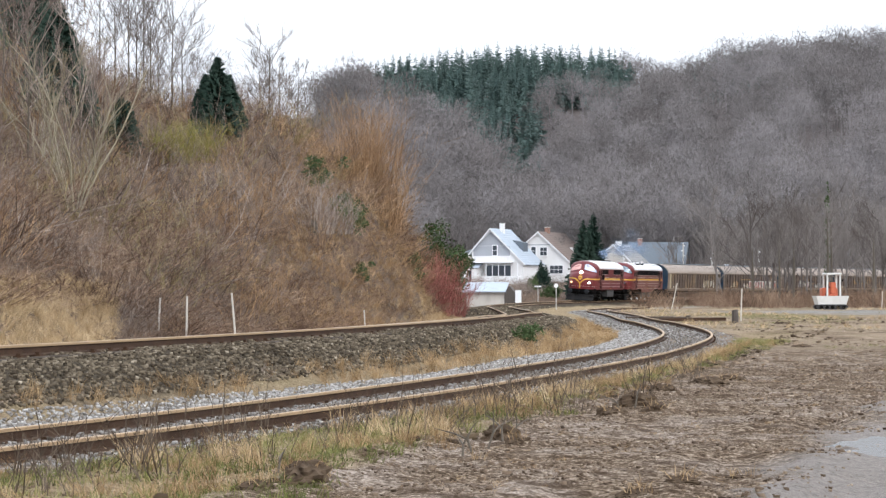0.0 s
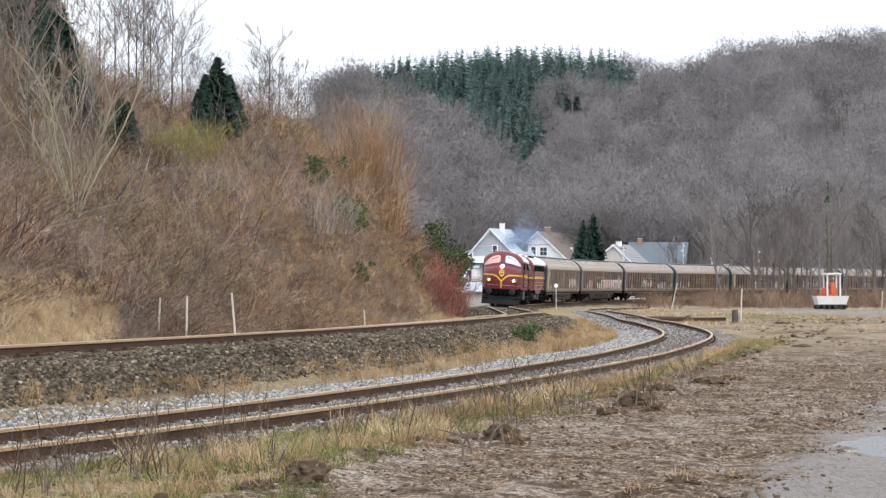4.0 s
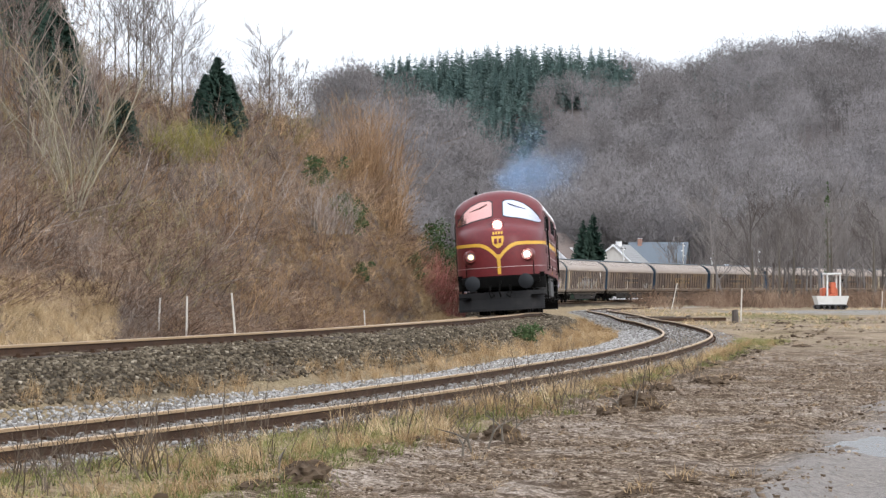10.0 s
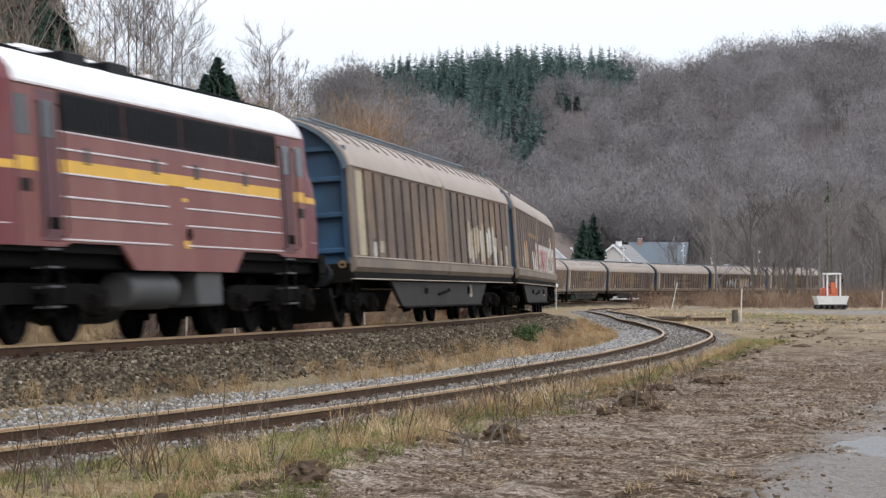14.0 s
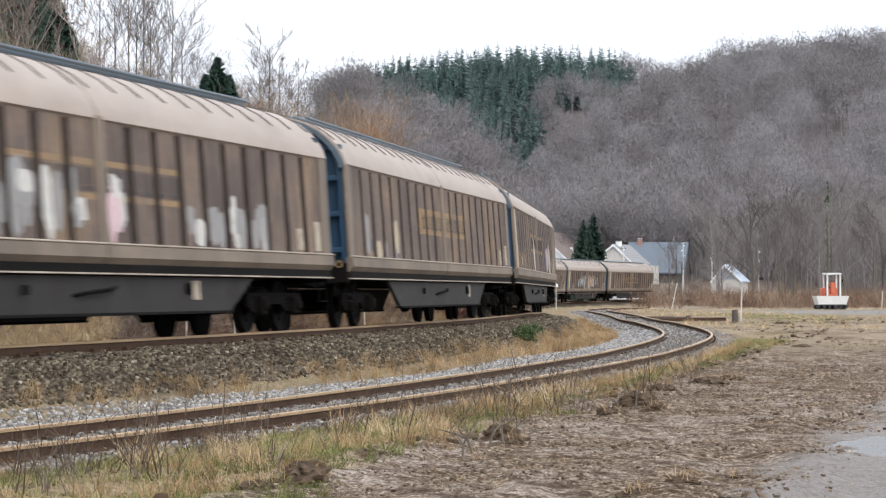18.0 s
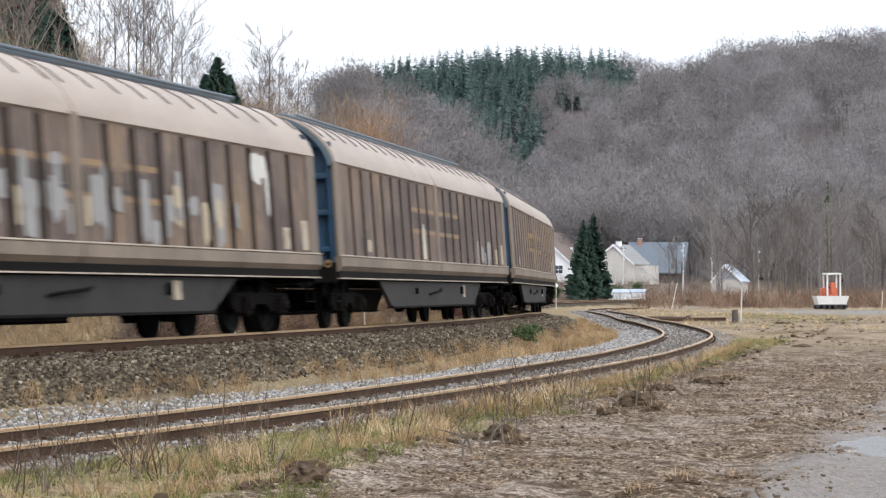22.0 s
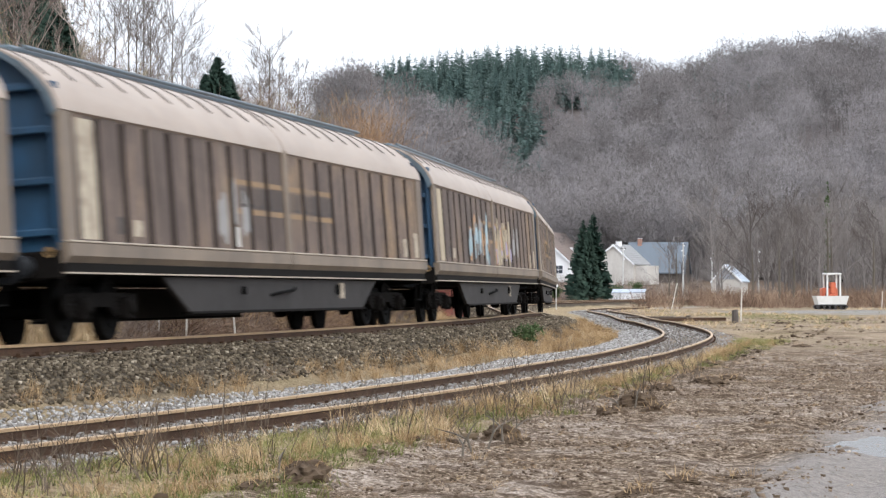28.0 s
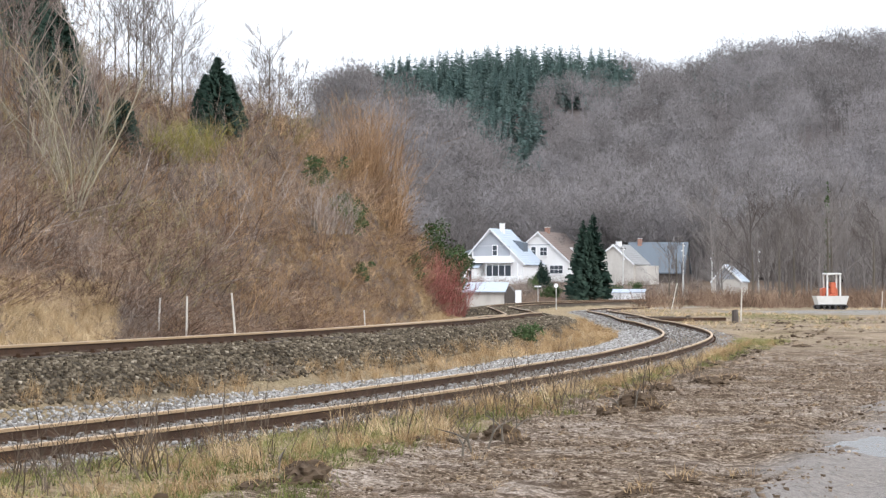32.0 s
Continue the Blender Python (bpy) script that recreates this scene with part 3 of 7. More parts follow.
def windscreen(sign, side, grow=0.0, lift=0.015):
    """A cab window on the nose: upright inner edge, arched top running down to a point at the outside."""
    lo, hi = [], []
    for i in range(15):
        u = i / 14
        x = 0.19 - grow + (1.22 + 2 * grow) * u
        top = float(np.interp(min(u, 1), [0, .06, .3, .55, .75, .9, .97, 1], [3.74, 3.80, 3.79, 3.66, 3.47, 3.26, 3.14, 3.06])) + grow
        low = float(np.interp(u, [0, .05, .5, .9, .97, 1], [3.30, 3.26, 3.16, 3.02, 3.01, 3.03])) - grow
        w = half_width(low) - 0.02
        x = min(x, w, half_width(top) - 0.005)
        lo.append((side * x, low))
        hi.append((side * x, top))
    bd = Build()
    k, m = len(lo), 7
    v = []
    for j in range(m):
        t = j / (m - 1)
        v += on_nose(sign, [(a[0], a[1] * (1 - t) + b[1] * t) for a, b in zip(lo, hi)], lift)
    f = [(j * k + i, j * k + i + 1, (j + 1) * k + i + 1, (j + 1) * k + i) for j in range(m - 1) for i in range(k - 1)]
    return bd.add(v, f)


def wheelset(r, parent, y, gauge=1.505, spokes=False):
    """Axle with two flanged wheels, about its own axle's middle."""
    bd = Build()
    for s in (-1, 1):
        x = s * gauge / 2
        prof = [(-.075, r + .028), (-.045, r + .028), (-.03, r), (.06, r - .006), (.06, r - .07), (.035, r - .09), (.03, .16), (.07, .13), (.07, .0)]
        bd.disc((x, 0, 0), (s, 0, 0), r, 0, 26, [(-.075, 0.0)] + prof)
        for k in range(4):
            a = k * math.pi / 2 + 0.4
            bd.disc((x + s * .03, math.cos(a) * r * .55, math.sin(a) * r * .55), (s, 0, 0), .035, .02, 6)
    bd.tube([(-gauge / 2, 0, 0), (gauge / 2, 0, 0)], .085, 10)
    ob = part("wheelset", bd, STEEL, parent, "dark steel wheels on an axle", True, pose(0, y, r))
    ob["radius"] = r
    return ob


def bogie(parent, y, axles, r, wide, loco=True):
    """A bogie of its parts: side frames, bolster, springs, axle boxes and wheelsets."""
    b = part("bogie", Build().box(-wide + .25, wide - .25, -.35, .35, r - .05, r + .33, .04), BLACK, parent, "", False, pose(0, y, 0))
    n, half = len(axles), abs(axles[0])
    for s in (-1, 1):
        fr = Build()
        top = r + (.30 if loco else .22)
        prof = [(-half - .55, r - .02), (-half - .55, r + .20), (-half - .15, top), (half + .15, top), (half + .55, r + .20), (half + .55, r - .02), (half + .38, r - .12), (half - .40, r - .10),
                (half - .62, r + .02), (-half + .62, r + .02), (-half + .40, r - .10), (-half - .38, r - .12)]
        fr.loft([[(s * (wide - .10), a, z) for a, z in prof], [(s * (wide - .02), a, z) for a, z in prof]])
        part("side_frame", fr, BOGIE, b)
        for a in axles:
            bx = Build().box(s * (wide + .01) - .09, s * (wide + .01) + .09, a - .16, a + .16, r - .17, r + .15, .03)
            bx.disc((s * (wide + .09), a, r), (s, 0, 0), .11, .06, 12, [(0, .11), (.04, .11), (.07, .07)])
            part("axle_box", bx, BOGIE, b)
            for d in (-.27, .27):
                coil = [(s * (wide - .06) + .07 * math.cos(k * .9), a + d + .07 * math.sin(k * .9), r - .06 + k * .0092) for k in range(31)]
                part("coil_spring", Build().tube(coil, .018, 4), BOGIE, b)
        part("brake_shoe", Build().box(s * .75 - .05, s * .75 + .05, -.14, .14, r - .18, r + .2, .02), BLACK, b)
    for a in axles:
        SPIN.append(wheelset(r, b, a))
    return b


SPIN = []


def buffers(parent, y, sign, z=1.04):
    for s in (-1, 1):
        bd = Build().disc((s * .875, sign * (y - .62), z), (0, sign, 0), .1, .4, 14, [(0, .15), (.1, .15), (.12, .11), (.42, .10), (.44, .085), (.56, .085)])
        bd.disc((s * .875, sign * (y - .06), z), (0, sign, 0), .24, .06, 22, [(0, .06), (.0, .235), (.03, .25), (.055, .19), (.06, .0)])
        part("buffer", bd, BUFFER, parent, "", True)


def coupling(parent, y, sign):
    bd = Build().box(-.05, .05, min(sign * (y - .55), sign * (y - .2)), max(sign * (y - .55), sign * (y - .2)), .98, 1.1, .02)
    bd.tube([(0, sign * (y - .3), 1.04), (.0, sign * (y - .18), .96), (.02, sign * (y - .16), .72), (-.02, sign * (y - .22), .58)], .035, 6)
    for s in (-.35, .35):
        bd.tube([(s, sign * (y - .55), .95), (s * 1.05, sign * (y - .4), .7), (s * .9, sign * (y - .4), .55), (s * .6, sign * (y - .5), .62)], .022, 6)
    part("coupling", bd, BLACK, parent)


def bar_box(x, y0, y1, z0, z1, out, side):
    a, b = side * x, side * (x + out)
    return Build().box(min(a, b), max(a, b), y0, y1, z0, z1, min(.006, out * .4))


def locomotive(second):
    """A twelve metre body between two rounded noses; the second one has one long louvre band and a deep skirt."""
    paint = MAROON_DUSTY if second else MAROON
    lo = thing("diesel_locomotive", "dusty faded maroon diesel locomotive with yellow stripe, coupled behind another" if second else
               "maroon bulldog nosed diesel locomotive with yellow stripe and lit headlamps", "locomotive", "locomotives of the freight train")
    # body shell: sides with wheel arches, floor
    if second:
        edge = [(-6.3, 1.27), (-4.9, 1.27), (-4.6, 1.33), (-2.75, 1.33), (-2.25, .98), (2.25, .98), (2.75, 1.33), (4.6, 1.33), (4.9, 1.27), (6.3, 1.27)]
    else:
        edge = [(-6.3, 1.27), (6.3, 1.27)]
    for s in (-1, 1):
        rows = [[(s * 1.44, a, za), (s * 1.5, a, za), (s * 1.5, a, SIDE_TOP)] for a, za in edge]
        bd = Build().loft(rows if s > 0 else rows[::-1], False)
        part("body_side", bd, paint, lo)
    part("floor", Build().box(-1.44, 1.44, -7.6, 7.6, 1.2, 1.34), BLACK, lo)
    for sign in (1, -1):
        nb = Build()
        nose_shell(sign, 1.27, 3.42, nb)
        nb.add([(-1.5, sign * 6.24, 1.27), (1.5, sign * 6.24, 1.27), (1.5, sign * 6.31, 3.42), (-1.5, sign * 6.31, 3.42)], [(0, 1, 2, 3)])
        nose = part("nose", nb, MAROON, lo, "rounded maroon nose", True)
        cb = Build()
        nose_shell(sign, 3.42, 4.16, cb)
        part("cab_roof", cb, MAROON, lo, "maroon cab brow", True)
        for side in (-1, 1):
            rim = part("window_rubber", windscreen(sign, side, 0.035, 0.006), RUBBER, lo)
            glass = GLASS_GREY if second or sign < 0 else (GLASS_PINK if side > 0 else GLASS_PALE)
            part("windscreen", windscreen(sign, side), glass, lo, "pale reflecting windscreen")
            y = front_y(side * .62, 3.72)
            part("wiper", Build().tube([(side * .35, sign * (front_y(side * .35, 3.70) + .04), 3.70), (side * .62, sign * (front_y(side * .62, 3.58) + .05), 3.58), (side * .95, sign * (front_y(side * .95, 3.5) + .04), 3.46)], .012, 5), BLACK, lo)
            # lower lamps in tapered housings
            x = side * .93
            fy = front_y(x, 1.93)
            hs = Build().disc((x, sign * (fy - .25), 1.93), (0, sign, 0), .2, .4, 20, [(0, .27), (.25, .235), (.36, .185), (.40, .17), (.36, .14), (.34, .0)])
            part("lamp_housing", hs, MAROON, lo, "", True)
            lit = LAMP_OFF if (second or sign < 0) else (LAMP_ON if side < 0 else LAMP_DIM)
            part("reflector", Build().disc((x, sign * (fy + .07), 1.93), (0, sign, 0), .13, .05, 20, [(0, .138), (.05, .132), (.055, .0)]), LAMP_OFF, lo, "", True)
            part("headlamp", Build().disc((x, sign * (fy + .115), 1.93), (0, sign, 0), .13, .05, 20, [(0, .088), (.03, .080), (.045, .04), (.05, .0)]), lit, lo, "round headlamp", True)
            # step irons and grab rail below the lamp
            part("grab_rail", Build().tube([(side * 1.12, sign * (front_y(side * 1.12, 1.7) + .05), 1.72), (side * 1.12, sign * (front_y(side * 1.12, 1.5) + .07), 1.3), (side * 1.12, sign * (front_y(side * 1.12, 1.5) + .05), .55)], .015, 5), BLACK, lo)
            part("step_iron", Build().box(side * 1.2 - .2, side * 1.2 + .2, min(sign * 8.15, sign * 8.35), max(sign * 8.15, sign * 8.35), .56, .6), BLACK, lo)
        fy = front_y(0, 2.97)
        part("lamp_ring", Build().disc((0, sign * (fy - .16), 2.96), (0, sign, 0), .2, .3, 22, [(0, .23), (.3, .20), (.36, .175), (.33, .14)]), MAROON, lo, "", True)
        part("headlamp", Build().disc((0, sign * (fy + .16), 2.96), (0, sign, 0), .15, .05, 22, [(0, .125), (.05, .11), (.07, .0)]), LAMP_OFF if (second or sign < 0) else LAMP_ON, lo, "round headlamp above the nose", True)
        # yellow moustache: band round the nose that sweeps down into a stem
        xs = [1.5 * math.sin(a * math.pi / 2 / 16) for a in range(16, 4, -1)]
        for side in (-1, 1):
            low = [(side * .9995 * x, 2.26) for x in xs if x > .72]
            high = [(side * .9995 * x, 2.37) for x in xs if x > .72]
            for u in range(1, 11):
                t = u / 10
                x = .72 * (1 - t) + .035 * t
                z = 2.315 - .42 * t ** 2.1
                low.append((side * x, z - .055 - .05 * t))
                high.append((side * x, z + .055 - .0 * t))
            part("stripe", nose_band(sign, low, high), YELLOW, lo, "yellow stripe")
        stem = [1.32, 1.4, 1.5, 1.6, 1.7, 1.8, 1.9, 1.97]
        part("stripe", nose_band(sign, [(-.055, z) for z in stem], [(.055, z) for z in stem], .010), YELLOW, lo, "yellow stripe")
        shape = [(2.18, .03), (2.23, .10), (2.30, .165), (2.40, .19), (2.52, .20), (2.58, .20)]
        part("shield", nose_band(sign, [(-w, z) for z, w in shape], [(w, z) for z, w in shape], .02), YELLOW, lo, "yellow shield emblem")
        part("shield_mark", nose_band(sign, [(-.12, z) for z in (2.34, 2.4, 2.5)], [(-.03, z) for z in (2.34, 2.4, 2.5)], .03), MAROON, lo)
        part("shield_mark", nose_band(sign, [(.02, z) for z in (2.32, 2.4, 2.5)], [(.12, z) for z in (2.32, 2.4, 2.5)], .03), MAROON, lo)
        for q in range(4):
            part("number_bar", nose_band(sign, [(-.17 + q * .09, 2.64), (-.17 + q * .09, 2.73)], [(-.11 + q * .09, 2.64), (-.11 + q * .09, 2.73)], .014), YELLOW, lo)
        # seam of the nose, buffer beam, plough
        seam = [1.5 * math.sin(a * math.pi / 2 / 16) for a in range(-15, 16)]
        part("trim_strip", nose_band(sign, [(x, 1.545) for x in seam], [(x, 1.56) for x in seam], .012), BRIGHT, lo)
        beam = Build()
        beam.loft([[(x, sign * (front_y(x * .98, 1.3) - ins), z) for x in [1.46 * math.sin(a * math.pi / 2 / 12) for a in range(-12, 13)]] + [(1.3, sign * 7.3, z), (-1.3, sign * 7.3, z)]
                   for z, ins in ((.82, .12), (.9, .03), (1.22, .0), (1.28, .04))])
        part("buffer_beam", beam, BLACK, lo, "black buffer beam")
        pl = Build()
        pl.loft([[(x, sign * (8.75 - .5 * (abs(x) / 1.4) ** 2 - bk), z) for x in (-1.42, -1.0, -.5, 0, .5, 1.0, 1.42)] + [(x, sign * (8.70 - .5 * (abs(x) / 1.4) ** 2 - bk), z) for x in (1.42, 1.0, .5, 0, -.5, -1.0, -1.42)]
                 for z, bk in ((.12, .0), (.2, .02), (.5, .22), (.74, .30))])
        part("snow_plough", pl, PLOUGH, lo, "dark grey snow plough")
        for side in (-1, 1):
            part("air_hose", Build().tube([(side * .3, sign * 8.45, .95), (side * .32, sign * 8.75, .78), (side * .2, sign * 8.8, .62)], .025, 6), BLACK, lo)
        buffers(lo, 9.04, sign)
        coupling(lo, 9.04, sign)
    # roof
    rb = Build()
    prof = []
    for i in range(25):
        a = math.pi * i / 24
        x = -1.5 * math.copysign(abs(math.cos(a)) ** 0.9, math.cos(a))
        u = min(1.0, abs(x) / 1.5)
        z = SIDE_TOP + (ROOF_TOP - SIDE_TOP) * max(0.0, 1 - u ** (1 / 0.56)) ** 0.5
        prof.append((x * 1.006, z + .012))
    rb.loft([[(x, y, z) for x, z in prof] + [(x * .97, y, z - .05) for x, z in prof[::-1]] for y in (-6.3, -3, 0, 3, 6.3)])
    part("roof", rb, ROOF_WHITE, lo, "pale silver roof", True)
    for side in (-1, 1):
        part("gutter", bar_box(1.49, -6.3, 6.3, 3.40, 3.44, .035, side), BRIGHT, lo)
        rl = Build()
        k = .03 if second else .014
        rl.tube([(side * .98, -6.25, 3.975), (side * .98, 6.25, 3.975)], k, 5)
        if second:
            rl.tube([(side * .50, -6.2, 4.155), (side * .50, 6.2, 4.155)], .02, 5)
        part("roof_seam", rl, BLACK, lo)
    if second:
        for y in (1.4, 3.1):
            part("roof_hatch", Build().box(-.55, .55, y - .6, y + .6, 4.12, 4.24, .05), ROOF_WHITE, lo)
            part("fan_grille", Build().disc((0, y, 4.22), (0, 0, 1), .45, .05, 20), GRILLE, lo)
            part("hatch_opening", Build().box(-1.05, -.62, y - .55, y + .35, 3.90, 4.115, .02), GRILLE, lo)
        part("exhaust_pipe", Build().disc((0, -2.6, 4.1), (0, 0, 1), .11, .28, 10), BRIGHT, lo)
        part("horn", Build().tube([(.1, -5.0, 4.12), (.1, -5.0, 4.26), (.1, -5.25, 4.3)], .05, 8), BLACK, lo)
    else:
        part("roof_hatch", Build().box(-.5, .5, -4.2, 2.2, 4.13, 4.2, .03), ROOF_WHITE, lo)
        for y in (-1.9, -5.0):
            part("exhaust_pipe", Build().box(-.25, .25, y - .3, y + .3, 4.12, 4.31, .03), BLACK, lo)
        part("horn", Build().tube([(.75, 6.0, 3.95), (.75, 6.0, 4.12), (.75, 6.3, 4.15)], .06, 8), BLACK, lo, "black horn")
    # side fittings
    for side in (-1, 1):
        doors = ((4.92, 5.58), (-5.62, -4.92))
        for a, b in doors:
            d = part("door", bar_box(1.485, a, b, 1.34, 3.36, .022, side), MAROON_DARK, lo, "dark maroon cab door")
            part("door_window", bar_box(1.505, a + .12, b - .12, 2.72, 3.22, .010, side), GLASS_DARK, d)
            part("door_step_hole", bar_box(1.505, a + .05, a + .42, 1.50, 1.66, .008, side), BLACK, d)
            for y in (a - .03, b + .03):
                part("handrail", Build().tube([(side * 1.5, y, 3.2), (side * 1.57, y, 3.15), (side * 1.57, y, 1.45), (side * 1.5, y, 1.4)], .014, 5), BLACK, lo)
            for z in (.45, .72, .98, 1.22):
                part("step", Build().box(min(side * 1.28, side * 1.5), max(side * 1.28, side * 1.5), a + .08, b - .12, z, z + .03), GREY_BOX, lo)
            for y in (a + .06, b - .1):
                part("step_frame", Build().box(side * 1.46 - .015, side * 1.46 + .015, y - .02, y + .02, .42, 1.3), BLACK, lo)
        for c in (1, -1):
            part("cab_window", bar_box(1.492, min(c * 5.85, c * 6.32), max(c * 5.85, c * 6.32), 2.72, 3.25, .012, side), GLASS_DARK, lo, "dark cab side window")
            part("grille", Build().box(side * 1.5 - .01, side * 1.5 + .01, c * 6.05 - .16, c * 6.05 + .16, 1.98, 2.15), GRILLE, lo)
            part("side_stripe", bar_box(1.492, min(c * 5.68, c * 6.3), max(c * 5.68, c * 6.3), 2.26, 2.44, .012, side), YELLOW, lo, "yellow stripe")
        if second:
            wins = [(-4.8 + i * 2.42, -4.8 + i * 2.42 + 2.38, 2.86, 3.38) for i in range(4)]
            ribs = ([2.60, 2.27, 1.95, 1.68, 1.37], (.78, 4.85), (-4.85, -.05))
            part("side_stripe", bar_box(1.492, -4.88, 4.88, 2.28, 2.46, .010, side), YELLOW, lo, "yellow stripe")
        else:
            wins = [(1.7, 4.68, 2.86, 3.36), (-4.76, -1.1, 2.86, 3.36), (3.52, 4.68, 2.27, 2.83)]
            ribs = ([2.53, 2.25, 1.91, 1.59], (.28, 4.66), (-4.85, -.38))
            part("side_stripe", bar_box(1.492, -4.88, 3.46, 2.27, 2.45, .010, side), YELLOW, lo, "yellow stripe")
        for a, b, z0, z1 in wins:
            g = part("louvre_panel", bar_box(1.488, a, b, z0, z1, .018, side), GRILLE, lo, "black louvre panel")
            n = max(2, int((b - a) / .16))
            for i in range(n):
                y = a + (b - a) * (i + .5) / n
                part("louvre", bar_box(1.504, y - .018, y + .018, z0 + .03, z1 - .03, .016, side), GRILLE, g)
            part("louvre_frame", bar_box(1.49, a - .03, b + .03, z0 - .035, z0 - .01, .02, side), BRIGHT, lo)
        for z in ribs[0]:
            for a, b in ribs[1:]:
                if not second and z == 2.53 and a > 0:
                    b = 3.45
                part("trim_strip", bar_box(1.495, a, b, z - .014, z + .014, .02, side), BRIGHT, lo, "bright trim strip")
        for y in (2.2, .7, -.9, -2.8) if not second else (3.9, 1.2, -.6, -3.0):
            part("vent", Build().box(side * 1.5 - .02, side * 1.5 + .02, y - .09, y + .09, 2.42, 2.66, .012), GREY_BOX, lo)
        for y, z in ((.0, 2.08), (.0, 1.42), (-.02, 1.36)):
            part("plate", bar_box(1.496, y - .12, y + .12, z - .03, z + .03, .006, side), YELLOW, lo)
        part("fuel_filler", Build().disc((side * 1.5, -.1, 1.55), (side, 0, 0), .09, .03, 12), BLACK, lo)
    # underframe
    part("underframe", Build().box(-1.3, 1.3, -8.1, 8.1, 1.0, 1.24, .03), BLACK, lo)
    if second:
        part("fuel_tank", Build().disc((0, 2.2, .72), (0, -1, 0), .5, 1, 20, [(0, .0), (0, .40), (.05, .46), (2.3, .46), (2.35, .4), (2.35, 0)]), GREY_BOX, lo, "round grey tank", True)
        for side in (-1, 1):
            part("air_tank", Build().disc((side * 1.1, 2.1, .72), (0, -1, 0), .3, 1, 18, [(0, 0), (0, .25), (.05, .3), (1.9, .3), (1.95, .25), (1.95, 0)]), GREY_BOX, lo, "grey air tank", True)
            part("battery_box", Build().box(min(side * .9, side * 1.42), max(side * .9, side * 1.42), -1.75, -.6, .45, 1.0, .03), GREY_BOX, lo)
    else:
        for side in (-1, 1):
            bx = part("battery_box", Build().box(min(side * .75, side * 1.45), max(side * .75, side * 1.45), -1.9, 1.35, .52, 1.22, .04), GREY_BOX, lo, "grey battery box with louvred lid")
            for i in range(3):
                part("box_louvre", Build().box(side * 1.46 - .012, side * 1.46 + .012, -1.3 + i * .85, -.85 + i * .85, 1.08, 1.13), BLACK, bx)
        part("fuel_tank", Build().box(-.75, .75, -2.0, 2.4, .42, 1.2, .08), BLACK, lo)
    for y in (5.05, -5.05):
        bogie(lo, y, (-1.85, 0.0, 1.85), .50, 1.22)
    return lo


LOCO_A = locomotive(False)
LOCO_B = locomotive(True)
TRAIN = [(LOCO_A, LOCO / 2, 5.05), (LOCO_B, LOCO * 1.5, 5.05)]

# ---------------------------------------------------------------- freight wagons
def wagon_wall_material():
    """Brown wall sheets: rust tan and soot brown from wall to wall, upright rain streaks, blotches of old paint."""
    m, n, l, b = nodes_of("grimy_brown_wagon_wall")
    tc, info = n.new("ShaderNodeTexCoord"), n.new("ShaderNodeObjectInfo")
    shift = n.new("ShaderNodeVectorMath")
    shift.operation = "ADD"
    l.new(tc.outputs["Object"], shift.inputs[0])
    off = n.new("ShaderNodeCombineXYZ")
    l.new(math_node(n, l, "MULTIPLY", info.outputs["Random"], 90.0), off.inputs[1])
    l.new(off.outputs[0], shift.inputs[1])
    vec = shift.outputs[0]
    tone = noise_node(n, l, vec, 0.45, 4, 0.6, 0.3)
    tone = math_node(n, l, "ADD", tone, math_node(n, l, "MULTIPLY", math_node(n, l, "SUBTRACT", info.outputs["Random"], 0.5), 0.16))
    col = ramp_node(n, l, tone, [(0.36, (.105, .078, .067)), (0.48, (.172, .127, .104)), (0.57, (.220, .155, .112)), (0.67, (.28, .190, .115))])
    mp = n.new("ShaderNodeMapping")
    mp.inputs["Scale"].default_value = (1, 1, .14)
    l.new(vec, mp.inputs["Vector"])
    streak = noise_node(n, l, mp.outputs[0], 5.0, 6, 0.7)
    col = mix_node(n, l, ramp_node(n, l, streak, [(0.46, (0, 0, 0)), (0.66, (.8, .8, .8))]), col, (.058, .043, .035))
    pale = noise_node(n, l, mp.outputs[0], 2.2, 6, 0.75, 0.6)
    col = mix_node(n, l, ramp_node(n, l, pale, [(0.58, (0, 0, 0)), (0.70, (.55, .55, .55))]), col, (.40, .32, .235))
    grain = noise_node(n, l, vec, 16.0, 6, 0.75)
    col = mix_node(n, l, ramp_node(n, l, grain, [(0.35, (.45, .45, .45)), (0.6, (0, 0, 0))]), col, (.07, .053, .042))
    l.new(col, b.inputs["Base Color"])
    b.inputs["Roughness"].default_value = 0.62
    b.inputs["Specular IOR Level"].default_value = 0.15
    bump_node(n, l, grain, 0.08, 0.01, b)
    return m


WALL = wagon_wall_material()
# groove faces are darker than the flat wall sheets
GROOVE = surface("dark_wall_groove", (.042, .031, .026), 0.7, 0.0, 0.3, 5, (.025, .02, .017), 0.6, 1.2, 0.05, 4.0, spec=.1)
WALL_TAN = surface("grimy_tan_wagon_edge", (.235, .180, .130), 0.6, 0.0, 0.3, 4, (.085, .065, .050), 0.8, 0.8, 0.08, 3.5)
WAGON_ROOF = surface("dusty_tan_wagon_roof", (.37, .295, .240), 0.5, 0.15, 0.16, 3, (.23, .175, .135), 0.6, 0.5, 0.05, 0.5)
# roof ribs carry the roof's shadow lines in their dark colour
RIB = surface("shadow_dark_roof_rib", (.095, .078, .068), 0.6, 0.0, 0.2, 6, None, 0, 1, 0.05)
RIDGE = surface("blue_grey_roof_rail", (.085, .125, .155), 0.5, 0.1, 0.2, 6, (.08, .08, .08), 0.5, 1.0, 0.05)
